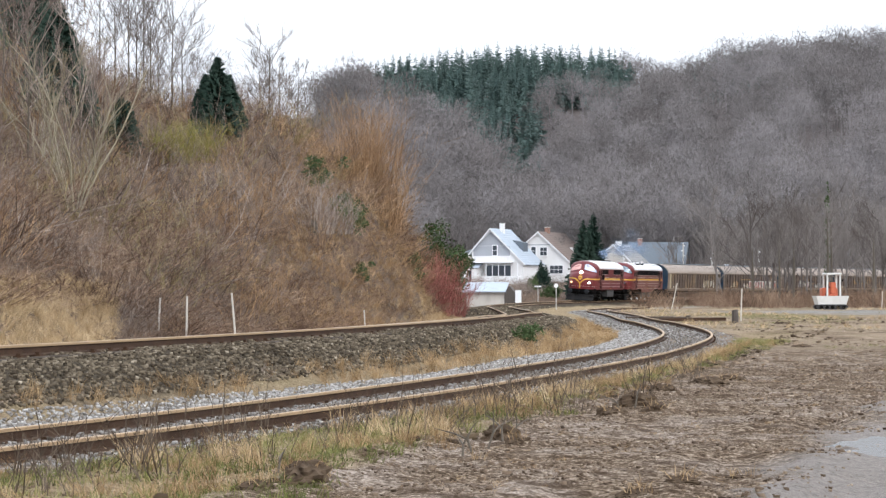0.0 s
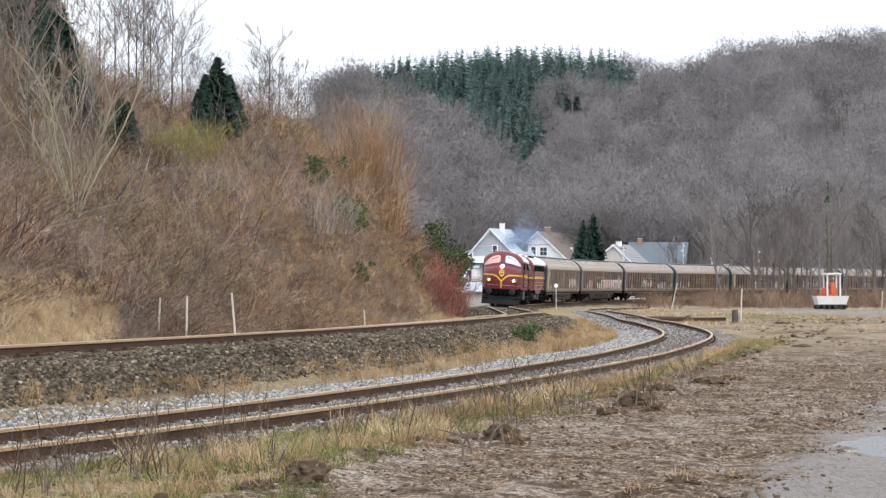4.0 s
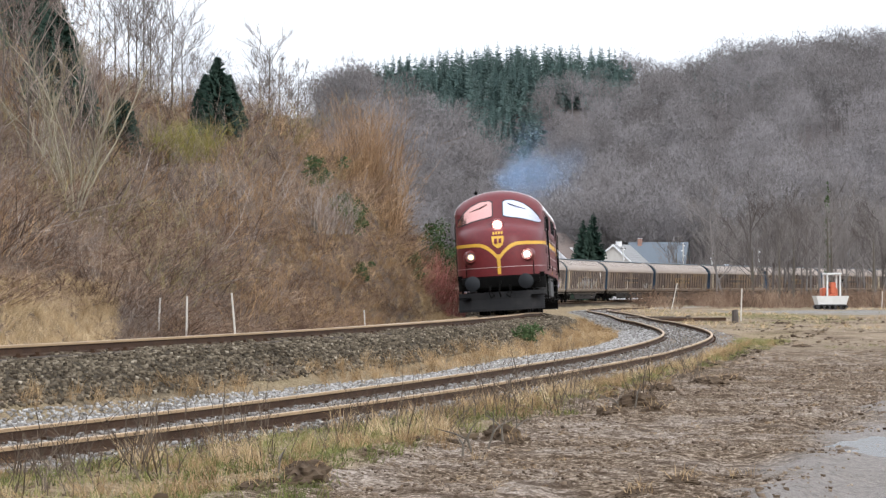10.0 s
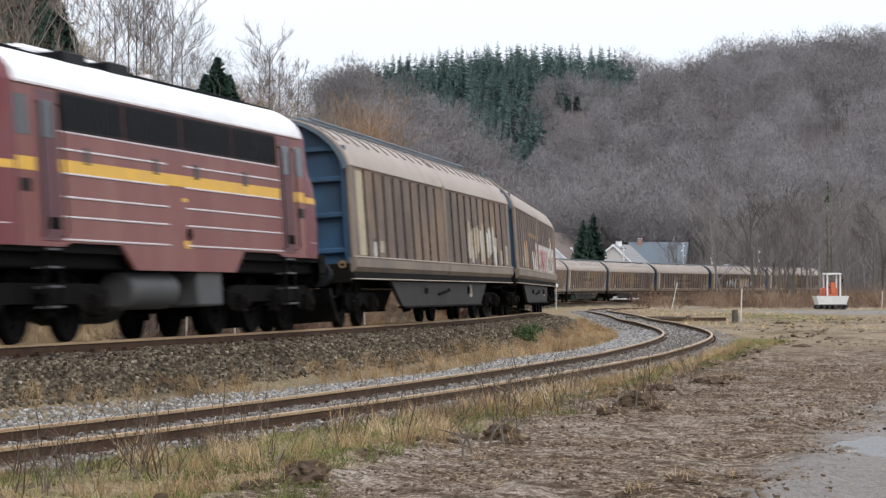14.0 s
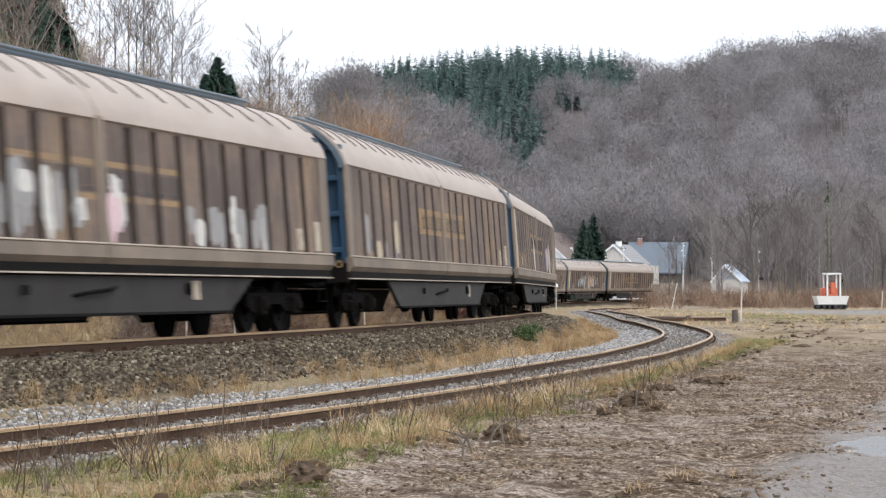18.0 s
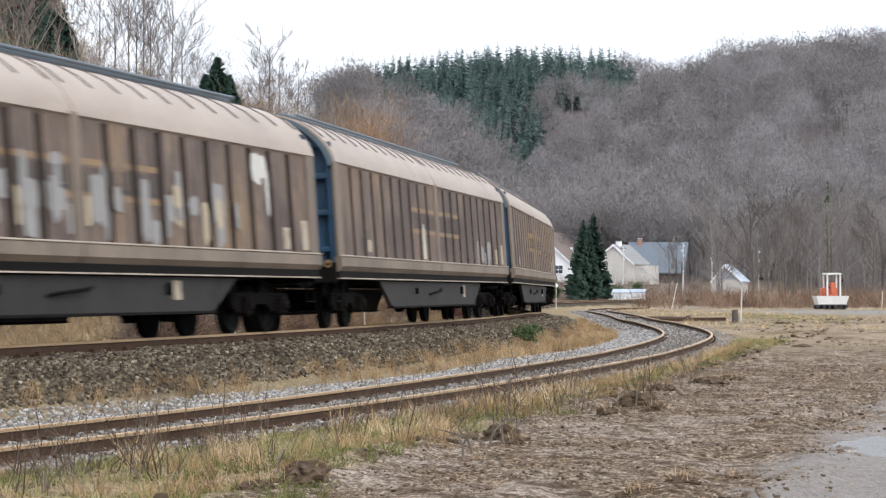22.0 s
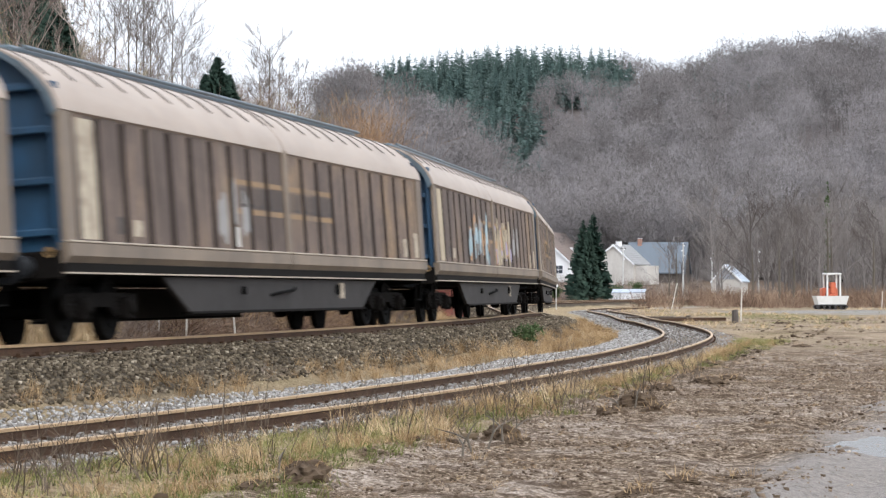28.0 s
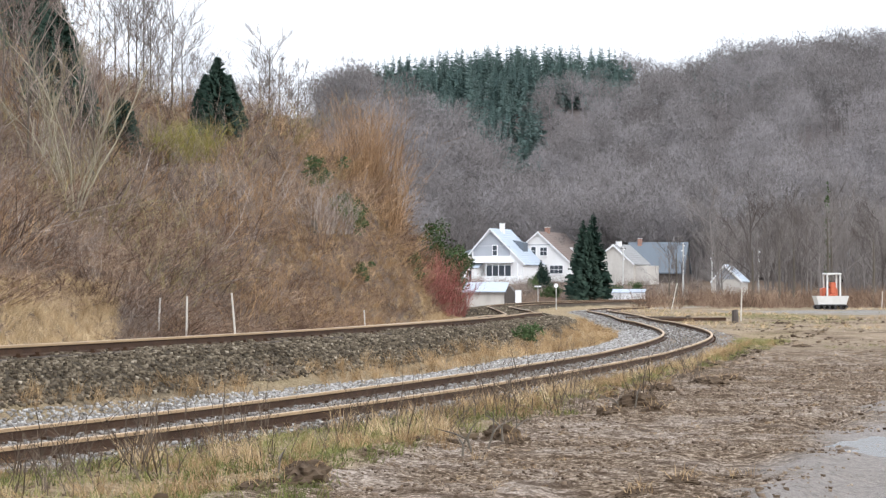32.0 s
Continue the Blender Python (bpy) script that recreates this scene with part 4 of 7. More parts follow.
END_BLUE = surface("worn_blue_end_wall", (.020, .080, .16), 0.6, 0.0, 0.25, 5, (.012, .02, .03), 0.8, 0.8, 0.1, 2.0)
# The wagon body's shade is put into the sole bar's dark colour.
SOLE = surface("shaded_dark_sole_bar", (.007, .006, .0055), 0.7, 0.0, 0.4, 5, (.015, .013, .011), 0.4, 1.0, 0.12, spec=.05)
BELLY = surface("dusty_grey_underframe_plate", (.036, .032, .030), 0.65, 0.0, 0.35, 4, (.014, .012, .011), 0.8, 0.9, 0.08, spec=.2)
LABEL = surface("faded_cream_label", (.55, .48, .36), 0.7, 0, 0.25, 9, (.20, .15, .11), 0.9, 3.0, 0.0)
LABEL_EDGE = surface("rubbed_pale_sill_edge", (.50, .42, .33), 0.5, 0, 0.2, 6, (.16, .12, .09), 0.7, 1.5, 0.0)
LOGO = surface("faded_ochre_lettering_panel", (.34, .20, .06), 0.65, 0, 0.3, 6, (.15, .105, .07), 0.9, 1.0, 0.0, 2.0)
LOGO_FADED = surface("very_faded_ochre_panel", (.29, .175, .075), 0.65, 0, 0.3, 6, (.13, .095, .07), 0.7, 1.0, 0.0, 2.0)
MARKS = surface("dark_letter_bars", (.042, .032, .027), 0.65, 0, 0.2, 8)
SPRAY = {k: surface("sprayed_" + k, c, 0.6, 0, 0.25, 6, s, 0.5, 2.5, 0.0) for k, c, s in (
    ("white", (.60, .58, .54), (.35, .31, .26)), ("red", (.42, .10, .09), (.30, .12, .10)), ("pink", (.60, .40, .42), (.5, .44, .42)), ("pale_blue", (.33, .45, .49), (.3, .36, .40)),
    ("lilac", (.34, .29, .45), (.28, .25, .3)), ("orange", (.47, .24, .10), (.40, .28, .16)), ("sand", (.44, .36, .24), (.30, .24, .17)), ("grey", (.27, .26, .25), (.20, .18, .165)))}
HALF, PANELS = 10.87, 10
PITCH = (HALF - .55) / PANELS


def panel_spans():
    """The flat stretches between the grooves of one side, from the front end to the back."""
    spans = []
    for d in (1, -1):
        for i in range(PANELS):
            a, b = .12 + i * PITCH, .12 + (i + 1) * PITCH
            spans.append((d * (a + .125), d * (b - .125)) if d > 0 else (d * (b - .125), d * (a + .125)))
    return sorted(spans)


def wagon_door(d, side):
    """One sliding wall: flat sheets with upright grooves between them, framed top and bottom."""
    bd = Build()
    line_ = [(.03, 0)]
    for i in range(PANELS):
        a, b = .12 + i * PITCH, .12 + (i + 1) * PITCH
        line_ += [(a + .04, 0), (b - .12, 0), (b - .075, -.12)] if not i else [(a + .12, 0), (b - .12, 0), (b - .075, -.12)]
        line_ += [(b + .075, -.12)] if i < PANELS - 1 else [(b - .03, -.12)]
    pts = sorted(line_)
    for (a, xa), (b, xb) in zip(pts, pts[1:]):
        v = [(side * (1.42 + xa), d * a, 1.36), (side * (1.42 + xb), d * b, 1.36), (side * (1.40 + xb), d * b, 3.13), (side * (1.40 + xa), d * a, 3.13)]
        bd.add(v, [(0, 1, 2, 3) if side * d > 0 else (3, 2, 1, 0)])
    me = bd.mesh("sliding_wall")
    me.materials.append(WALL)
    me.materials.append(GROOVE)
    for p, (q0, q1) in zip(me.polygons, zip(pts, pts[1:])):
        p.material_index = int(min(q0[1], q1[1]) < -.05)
    return me


def roof_profile(side, lo, hi):
    """The roof's arc from the eaves (0) to the ridge (1)."""
    out = []
    for i in range(int(lo * 12), int(hi * 12) + 1):
        t = i / 12
        out.append((side * float(np.interp(t, [0, .12, .3, .5, .7, .85, 1], [1.42, 1.37, 1.20, .95, .62, .32, 0])), float(np.interp(t, [0, .12, .3, .5, .7, .85, 1], [3.14, 3.34, 3.60, 3.83, 4.03, 4.12, 4.15]))))
    return out


def hood_edge(bd, ring, d):
    """Closes the outer end of the hood's rim between its outer and inner arch."""
    k = len(ring)
    y = d * (HALF + .02)
    bd.add([(x * 1.015, y, z + .015) for x, z in ring] + [(x * .95, y, z - .05) for x, z in ring], [(i, i + 1, k + i + 1, k + i) for i in range(k - 1)])


def wagon():
    w = thing("freight_wagon", "grimy brown sliding wall freight wagon with tan roof", "freight wagon", "wagons of the freight train")
    part("floor", Build().box(-1.30, 1.30, -HALF + .05, HALF - .05, .98, 1.12), SOLE, w)
    for side in (-1, 1):
        for d in (1, -1):
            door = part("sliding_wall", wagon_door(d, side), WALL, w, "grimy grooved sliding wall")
            part("door_edge", Build().box(min(side * 1.36, side * 1.43), max(side * 1.36, side * 1.43), min(d * (HALF - .46), d * HALF), max(d * (HALF - .46), d * HALF), 1.36, 3.14, .012), WALL_TAN, door)
            sill = [(1.33, 1.06), (1.38, 1.06), (1.475, 1.16), (1.475, 1.33), (1.46, 1.345), (1.33, 1.345)]
            part("bottom_rail", Build().loft([[(side * a, y, z) for a, z in sill] for y in (d * .03, d * HALF)]), WALL_TAN, door)
            part("sill_edge", Build().box(min(side * 1.40, side * 1.485), max(side * 1.40, side * 1.485), min(d * .05, d * HALF), max(d * .05, d * HALF), 1.346, 1.372, .006), LABEL_EDGE, door)
            part("centre_post", Build().box(min(side * 1.39, side * 1.45), max(side * 1.39, side * 1.45), min(d * .015, d * .13), max(d * .015, d * .13), 1.2, 3.2, .012), WALL_TAN, door)
            rf = Build()
            pr = roof_profile(side, 0, 1)
            y0, y1 = min(d * .02, d * HALF), max(d * .02, d * HALF)
            rf.loft([[(x * 1.012, y, z + .012) for x, z in pr] + [(x * .96, y, z - .035) for x, z in pr[::-1]] for y in (y0, y1)])
            roof = part("roof_panel", rf, WAGON_ROOF, w, "dusty tan roof panel", True)
            for i in range(PANELS + 1):
                y = d * (.25 + i * (HALF - .5) / PANELS)
                rp = roof_profile(side, .34, 1)
                rb = Build()
                rb.loft([[(x * 1.03, y + o, z + h) for x, z in rp] + [(x, y + o, z - .01) for x, z in rp[::-1]] for o, h in ((-.015, .012), (-.009, .026), (.009, .026), (.015, .012))])
                part("roof_rib", rb, RIB, roof)
        part("sole_bar", Build().box(min(side * 1.25, side * 1.40), max(side * 1.25, side * 1.40), -HALF, HALF, .93, 1.08, .02), SOLE, w)
        part("rail_lip", Build().box(min(side * 1.36, side * 1.43), max(side * 1.36, side * 1.43), -HALF, HALF, .92, .942), LABEL_EDGE, w)
        bl = Build()
        outline = [(-5.45, .36), (5.45, .36), (6.65, .90), (-6.65, .90)]
        bl.loft([[(side * 1.24, a, z) for a, z in outline], [(side * 1.32, a, z) for a, z in outline]])
        plate = part("belly_plate", bl, BELLY, w, "dusty grey trapezoid underframe plate")
        part("flange", Build().box(min(side * 1.2, side * 1.36), max(side * 1.2, side * 1.36), -5.45, 5.45, .33, .37), SOLE, plate)
        for y, z, r in ((2.6, .70, .07), (-3.5, .72, .10)):
            part("valve", Build().disc((side * 1.31, y, z), (side, 0, 0), r, .06, 12), BLACK, plate)
        part("lever", Build().tube([(side * 1.33, 1.0, .62), (side * 1.40, .6, .66), (side * 1.40, -.2, .70), (side * 1.35, -.5, .74)], .03, 6), BLACK, plate)
        part("label_plate", Build().box(side * 1.33 - .008, side * 1.33 + .008, -4.0, -3.7, .55, .85), LABEL, plate)
        part("ridge_rail", Build().tube([(side * .42, -9.5, 4.21), (side * .42, 9.5, 4.21)], .035, 8), RIDGE, w)
    ridge = Build().box(-.30, .30, -9.7, 9.7, 4.13, 4.24, .03)
    part("ridge_cover", ridge, RIDGE, w, "blue grey ridge rail")
    for d in (1, -1):
        eb = Build()
        pr = roof_profile(1, 0, 1)
        ring = [(1.36, .98), (1.36, 3.1)] + [(x * .97, z - .03) for x, z in pr]
        ring = ring + [(-x, z) for x, z in ring[::-1]]
        eb.loft([[(x, d * (HALF - .32), z) for x, z in ring], [(x, d * (HALF - .26), z) for x, z in ring]])
        end = part("end_wall", eb, END_BLUE, w, "worn blue end wall")
        for z in (1.5, 2.2, 2.9, 3.5):
            part("end_beam", Build().box(-1.33, 1.33, min(d * (HALF - .27), d * (HALF - .12)), max(d * (HALF - .27), d * (HALF - .12)), z - .05, z + .05, .015), END_BLUE, end)
        for x in (-1.30, -.45, .45, 1.30):
            part("end_post", Build().box(x - .07, x + .07, min(d * (HALF - .27), d * (HALF - .08)), max(d * (HALF - .27), d * (HALF - .08)), .98, 3.3, .015), END_BLUE, end)
        rim = Build()
        rim.loft([[(x * 1.015, d * (HALF - .30), z + .015) for x, z in ring[1:-1]] + [(x * .95, d * (HALF - .30), z - .05) for x, z in ring[1:-1][::-1]],
                  [(x * 1.015, d * (HALF + .02), z + .015) for x, z in ring[1:-1]] + [(x * .95, d * (HALF + .02), z - .05) for x, z in ring[1:-1][::-1]]], True, False)
        hood_edge(rim, ring[1:-1], d)
        part("roof_hood", rim, RIDGE, w, "dark rim of the end hood")
        part("head_stock", Build().box(-1.35, 1.35, min(d * (HALF - .1), d * (HALF + .06)), max(d * (HALF - .1), d * (HALF + .06)), .86, 1.24, .02), SOLE, w)
        for s in (-1, 1):
            part("eye_ring", Build().disc((s * 1.2, d * (HALF + .05), 1.22), (0, d, 0), .07, .03, 14, [(0, .075), (.03, .075), (.03, .045), (0, .045)]), LOGO, w)
            st = Build().tube([(s * 1.3, d * (HALF - .1), .9), (s * 1.3, d * (HALF - .1), .5), (s * 1.3, d * (HALF - .5), .5), (s * 1.3, d * (HALF - .5), .9)], .02, 5)
            part("foot_step", st, BLACK, w)
        buffers(w, WAGON / 2, d)
        coupling(w, WAGON / 2, d)
        bogie(w, d * 8.6, (-.9, .9), .46, 1.06, False)
    return w


def mark(w, y0, y1, z0, z1, material, name="graffiti", label="", lift=.004):
    """A patch of paint on the near side, broken at the grooves."""
    for a, b in panel_spans():
        lo, hi = max(a, y0), min(b, y1)
        if hi - lo > .03:
            x = -(1.42 + lift)
            x1 = x + .02 * (z1 - 1.36) / 1.77
            x0 = x + .02 * (z0 - 1.36) / 1.77
            bd = Build().add([(x0, lo, z0), (x0, hi, z0), (x1, hi, z1), (x1, lo, z1), (x0 + .01, lo, z0), (x0 + .01, hi, z0), (x1 + .01, hi, z1), (x1 + .01, lo, z1)],
                             [(3, 2, 1, 0), (0, 1, 5, 4), (2, 3, 7, 6), (1, 2, 6, 5), (3, 0, 4, 7)])
            part(name, bd, material, w, label)


def blobs(w, rng, y0, y1, z0, z1, colours, n):
    """Spray paint: many rounded flat patches."""
    spans = panel_spans()
    for i in range(n):
        cy, cz = rng.uniform(y0, y1), rng.uniform(z0, z1)
        ry, rz = rng.uniform(.10, .26), rng.uniform(.14, .42)
        for a, b in spans:
            if a <= cy <= b:
                cy = min(max(cy, a + .05), b - .05)
                ry = min(ry, cy - a + .02, b - cy + .02)
                rz = min(rz, cz - 1.38, 3.05 - cz)
                if ry < .04 or rz < .05:
                    break
                lift = .005 + .0006 * i
                ring = []
                for k in range(14):
                    t = 2 * math.pi * k / 14
                    q = 1 + rng.uniform(-.16, .16)
                    zz = cz + rz * math.copysign(abs(math.sin(t)) ** .6, math.sin(t)) * q
                    ring.append((-(1.42 + lift - .02 * (zz - 1.36) / 1.77), cy + ry * math.copysign(abs(math.cos(t)) ** .6, math.cos(t)) * q, zz))
                bd = Build().loft([ring, [(x + .008, y, z) for x, y, z in ring]])
                part("graffiti", bd, SPRAY[colours[i % len(colours)]], w)
                break


def written(w, letter, y, z, size, material):
    """One sprayed letter on the near side, its left edge at y, its foot at z."""
    curve = bpy.data.curves.new("letter", "FONT")
    curve.body, curve.size, curve.extrude, curve.offset = letter, size, .004, .02
    shape = bpy.data.objects.new("letter", curve)
    me = bpy.data.meshes.new_from_object(shape)
    bpy.data.objects.remove(shape)
    me.materials.clear()
    me.materials.append(material)
    # letters read from the vehicle's left side, running towards its tail
    turn_ = Matrix(((0, 0, -1, -1.436), (-1, 0, 0, y), (0, 1, 0, z), (0, 0, 0, 1)))
    part("graffiti_letter", me, material, w, "red sprayed letter", False, turn_)


def lettering(w, strength):
    """The faded ochre panel with its row of dark letters, as plain bars."""
    top, low, m = 2.56, 1.98, LOGO if strength else LOGO_FADED
    mark(w, -3.3, 3.3, top - .09, top, m, "sign_stripe")
    mark(w, -3.3, 3.3, low, low + .09, m, "sign_stripe")
    if strength:
        mark(w, -3.3, 3.3, low + .10, top - .10, m if strength > 1 else LOGO_FADED, "sign_panel")
    for i in range(11):
        y = 2.75 - i * .55
        for q in ((0, .36, 2.10, 2.17), (0, .13, 2.18, 2.43), (.23, .36, 2.18, 2.43)):
            mark(w, y - q[1], y - q[0], q[2], q[3], MARKS, "letter_bar", "", .007)


WAGON_LOOKS = ("pale graffiti along its bottom edge", "large red and white graffiti", "grey and pink graffiti", "an ochre lettering panel", "white and ochre paint patches", "grey graffiti below faded lettering",
               "a white paint mark", "a bright ochre lettering panel", "pale labels by its end", "faded ochre lettering", "cream labels by its end", "pale blue and orange graffiti", "ochre lettering, at the tail")
first = wagon()
WAGONS = [first] + [copy_thing(first, Matrix()) for _ in range(12)]
rng = np.random.default_rng(7)
for i, w in enumerate(WAGONS):
    tagged(w, "grimy brown sliding wall wagon with " + WAGON_LOOKS[i])
    TRAIN.append((w, 2 * LOCO + WAGON * (i + .5), 8.6))
    if i > 1:
        lettering(w, {3: 2, 7: 2, 12: 1, 9: 1}.get(i, 0))
    elif i == 1:
        mark(w, -1.0, 4.5, 2.42, 2.56, LOGO, "sign_stripe")
    # labels by the ends
    mark(w, -10.3, -9.95, 1.42, 1.95, LABEL, "label", "cream label")
    mark(w, -9.25, -8.9, 1.42, 1.80, LABEL, "label", "cream label")
    if i in (0, 4, 5, 8, 10, 11, 12):
        mark(w, 9.45, 10.2, 1.40, 3.08, LABEL if i in (8, 10, 12) else SPRAY["sand"], "label", "cream label")
    mark(w, 7.7, 8.1, 1.48, 1.72, LABEL, "label", "cream label")
    mark(w, 8.55, 8.78, 1.50, 1.75, MARKS, "label_holder")
    if i == 0:
        blobs(w, rng, -8.5, -3.5, 1.55, 2.1, ("sand", "white", "sand"), 26)
        blobs(w, rng, 8.2, 8.8, 1.5, 1.9, ("white",), 2)
    elif i == 1:
        mark(w, -10.3, .9, 1.40, 2.30, SPRAY["white"], "graffiti", "white painted ground of the graffiti")
        for q in ((.25, .75, 1.50, 1.60), (.25, .75, 2.00, 2.10), (.63, .75, 1.60, 2.00), (.25, .36, 1.60, 2.00), (-.75, -.25, 1.50, 1.60), (-.37, -.25, 1.60, 2.08), (-.75, -.25, 1.98, 2.08)):
            mark(w, q[0], q[1], q[2], q[3], SPRAY["red"], "graffiti", "", .008)
        for k, letter in enumerate("OBEY"):
            written(w, letter, -1.45 - k * 1.1, 1.43, 1.0, SPRAY["red"])
        for k in range(4):
            mark(w, -6.6 - k * .5, -6.25 - k * .5, 1.48, 2.0 - .06 * (k % 2), SPRAY["grey" if k % 2 else "sand"], "graffiti", "", .008)
        blobs(w, rng, -9.2, -8.4, 1.6, 2.6, ("orange", "white", "sand"), 9)
        blobs(w, rng, -9.9, -9.4, 1.6, 1.9, ("red", "white"), 5)
        blobs(w, rng, 5.0, 7.0, 1.6, 2.1, ("sand", "orange"), 14)
        blobs(w, rng, 1.2, 2.8, 1.5, 1.8, ("sand", "white"), 8)
    elif i == 2:
        blobs(w, rng, .8, 3.7, 1.6, 2.2, ("grey", "white", "grey"), 24)
        blobs(w, rng, -.9, .3, 1.6, 2.2, ("pink", "white", "pink"), 10)
        blobs(w, rng, -7.2, -3.3, 1.55, 2.0, ("grey", "white", "grey"), 22)
    elif i == 3:
        blobs(w, rng, 4.5, 9.5, 1.5, 1.9, ("sand", "grey"), 6)
    elif i == 4:
        blobs(w, rng, 1.4, 1.9, 1.6, 2.2, ("white", "pink"), 5)
        blobs(w, rng, -7.6, -4.6, 1.55, 2.0, ("sand", "lilac", "sand"), 24)
        for y in (8.9, 7.9, 6.8):
            mark(w, y - .6, y, 1.42, 1.85, LOGO_FADED, "faded_patch")
    elif i == 5:
        blobs(w, rng, -6.5, 5.5, 1.55, 2.2, ("grey", "sand", "grey", "grey"), 60)
        blobs(w, rng, -8.6, -7.6, 2.3, 2.9, ("white",), 4)
    elif i == 6:
        mark(w, 1.6, 1.85, 1.42, 2.2, SPRAY["white"], "graffiti")
        blobs(w, rng, -8.5, -5, 1.5, 1.75, ("grey",), 12)
    elif i == 10:
        mark(w, 2.9, 3.1, 1.42, 1.75, SPRAY["white"], "graffiti")
        blobs(w, rng, 2.5, 4.0, 1.7, 2.2, ("grey",), 4)
    elif i == 11:
        blobs(w, rng, 1.2, 5.2, 1.5, 2.35, ("pale_blue", "pale_blue", "grey", "orange"), 44)
        blobs(w, rng, -3.8, 0.2, 1.5, 2.4, ("sand", "orange", "sand", "lilac"), 44)
        mark(w, -3.2, 1.5, 2.40, 2.52, LOGO, "graffiti")
        blobs(w, rng, -6.4, -4.6, 1.9, 2.2, ("grey",), 5)
# the copies' wheels turn too
for w in WAGONS[1:]:
    SPIN += [o for o in w.children_recursive if o.name.startswith("wheelset")]


# ---------------------------------------------------------------- sleepers and ballast
rng = np.random.default_rng(3)


def sleeper_mesh():
    return Build().box(-1.25, 1.25, -.13, .13, -.16, .0, .015).mesh("sleeper")


def lay_sleepers(track, zs, lo, hi, parent, most=300):
    me = sleeper_mesh()
    me.materials.append(TIE)
    plate = Build()
    for s in (-.7525, .7525):
        plate.box(s - .17, s + .17, -.10, .10, .0, .022)
        for q in (-.10, .10):
            plate.box(s + q - .03, s + q + .03, -.04, .04, .02, .06)
    pm = plate.mesh("rail_chair")
    pm.materials.append(RUST)
    d = np.arange(lo, hi, .63)[:most]
    x, y, z, th = on_line(track, zs, d)
    for i in range(len(d)):
        lean_ = -math.degrees(float(cant(d[i]))) if track is MAIN else 0.0
        m = pose(x[i], y[i], z[i] - .178 + rng.uniform(-.008, .008), 0, lean_, -math.degrees(th[i]) + rng.uniform(-1.2, 1.2))
        ob = part("sleeper", me, TIE, parent, "", False, m)
        part("rail_chair", pm, RUST, ob)


lay_sleepers(SIDE, SIDE_Z, -6, 165, side_track, 270)
lay_sleepers(MAIN, MAIN_Z, -8, 150, main_track, 250)


def pebble(r):
    """A rough broken stone of twelve triangles."""
    v = np.array([(x, y, z) for z in (-1, 1) for y in (-1, 1) for x in (-1, 1)], dtype=float)
    v = v * r.uniform(.55, 1.0, (8, 3)) * r.uniform(.7, 1.1, 3) + r.normal(0, .12, (8, 3))
    f = np.array([(0, 2, 1), (1, 2, 3), (4, 5, 6), (5, 7, 6), (0, 1, 4), (1, 5, 4), (2, 6, 3), (3, 6, 7), (0, 4, 2), (2, 4, 6), (1, 3, 5), (3, 7, 5)])
    return v * 0.5, f


STONES = [pebble(rng) for _ in range(10)]
PALE_STONE = plant("pale_limestone_ballast", [(.06, .052, .045), (.18, .165, .152), (.35, .335, .32), (.60, .585, .57)], 0.85, True)
DARK_STONE = plant("old_dirty_ballast", [(.022, .017, .012), (.075, .059, .042), (.19, .155, .112), (.46, .40, .315)], 0.9, True)


def spread(track, zs, lo, hi, offs, n, power=1.0):
    """Random places beside a track, thicker towards its near end."""
    d = lo + (hi - lo) * rng.random(n) ** power
    o = rng.uniform(offs[0], offs[1], n)
    x, y, z, th = on_line(track, zs, d, o)
    return np.stack([x, y, ground_z(x, y)], 1), d, o


def stones(name, label, batches, material):
    ps, sizes, tints = [], [], []
    for p, s, t in batches:
        ps.append(p)
        sizes.append(s)
        tints.append(t)
    p = np.concatenate(ps)
    p[:, 2] += .012
    ob = new(name, scatter(name, STONES, p, material, rng, np.concatenate(sizes), .3, None, np.concatenate(tints)))
    return tagged(ob, label, "ballast", kind="stuff")


def batch(track, zs, lo, hi, offs, n, size, tint, power):
    p, d, o = spread(track, zs, lo, hi, offs, n, power)
    return p, rng.uniform(size[0], size[1], n), np.clip(rng.normal(tint, .22, n), 0, 1)


stones("siding_ballast", "pale grey broken limestone ballast along the siding", [
    batch(SIDE, SIDE_Z, -4, 70, (-2.25, -.85), 17000, (.026, .058), .70, 1.8),
    batch(SIDE, SIDE_Z, -4, 75, (-.7, .7), 6000, (.026, .052), .35, 1.8),
    batch(SIDE, SIDE_Z, -4, 75, (.85, 1.45), 1900, (.026, .055), .42, 1.9),
    batch(SIDE, SIDE_Z, 60, 165, (-1.9, .7), 2400, (.05, .085), .38, 1.2)], PALE_STONE)
stones("main_line_ballast", "dark weathered stone ballast of the main line", [
    batch(MAIN, MAIN_Z, 2, 75, (.80, 2.6), 21000, (.034, .072), .42, 1.5),
    batch(MAIN, MAIN_Z, 2, 75, (-2.6, .7), 4000, (.04, .08), .5, 1.5),
    batch(MAIN, MAIN_Z, 60, 190, (-2.8, 2.6), 4000, (.06, .11), .5, 1.1)], DARK_STONE)


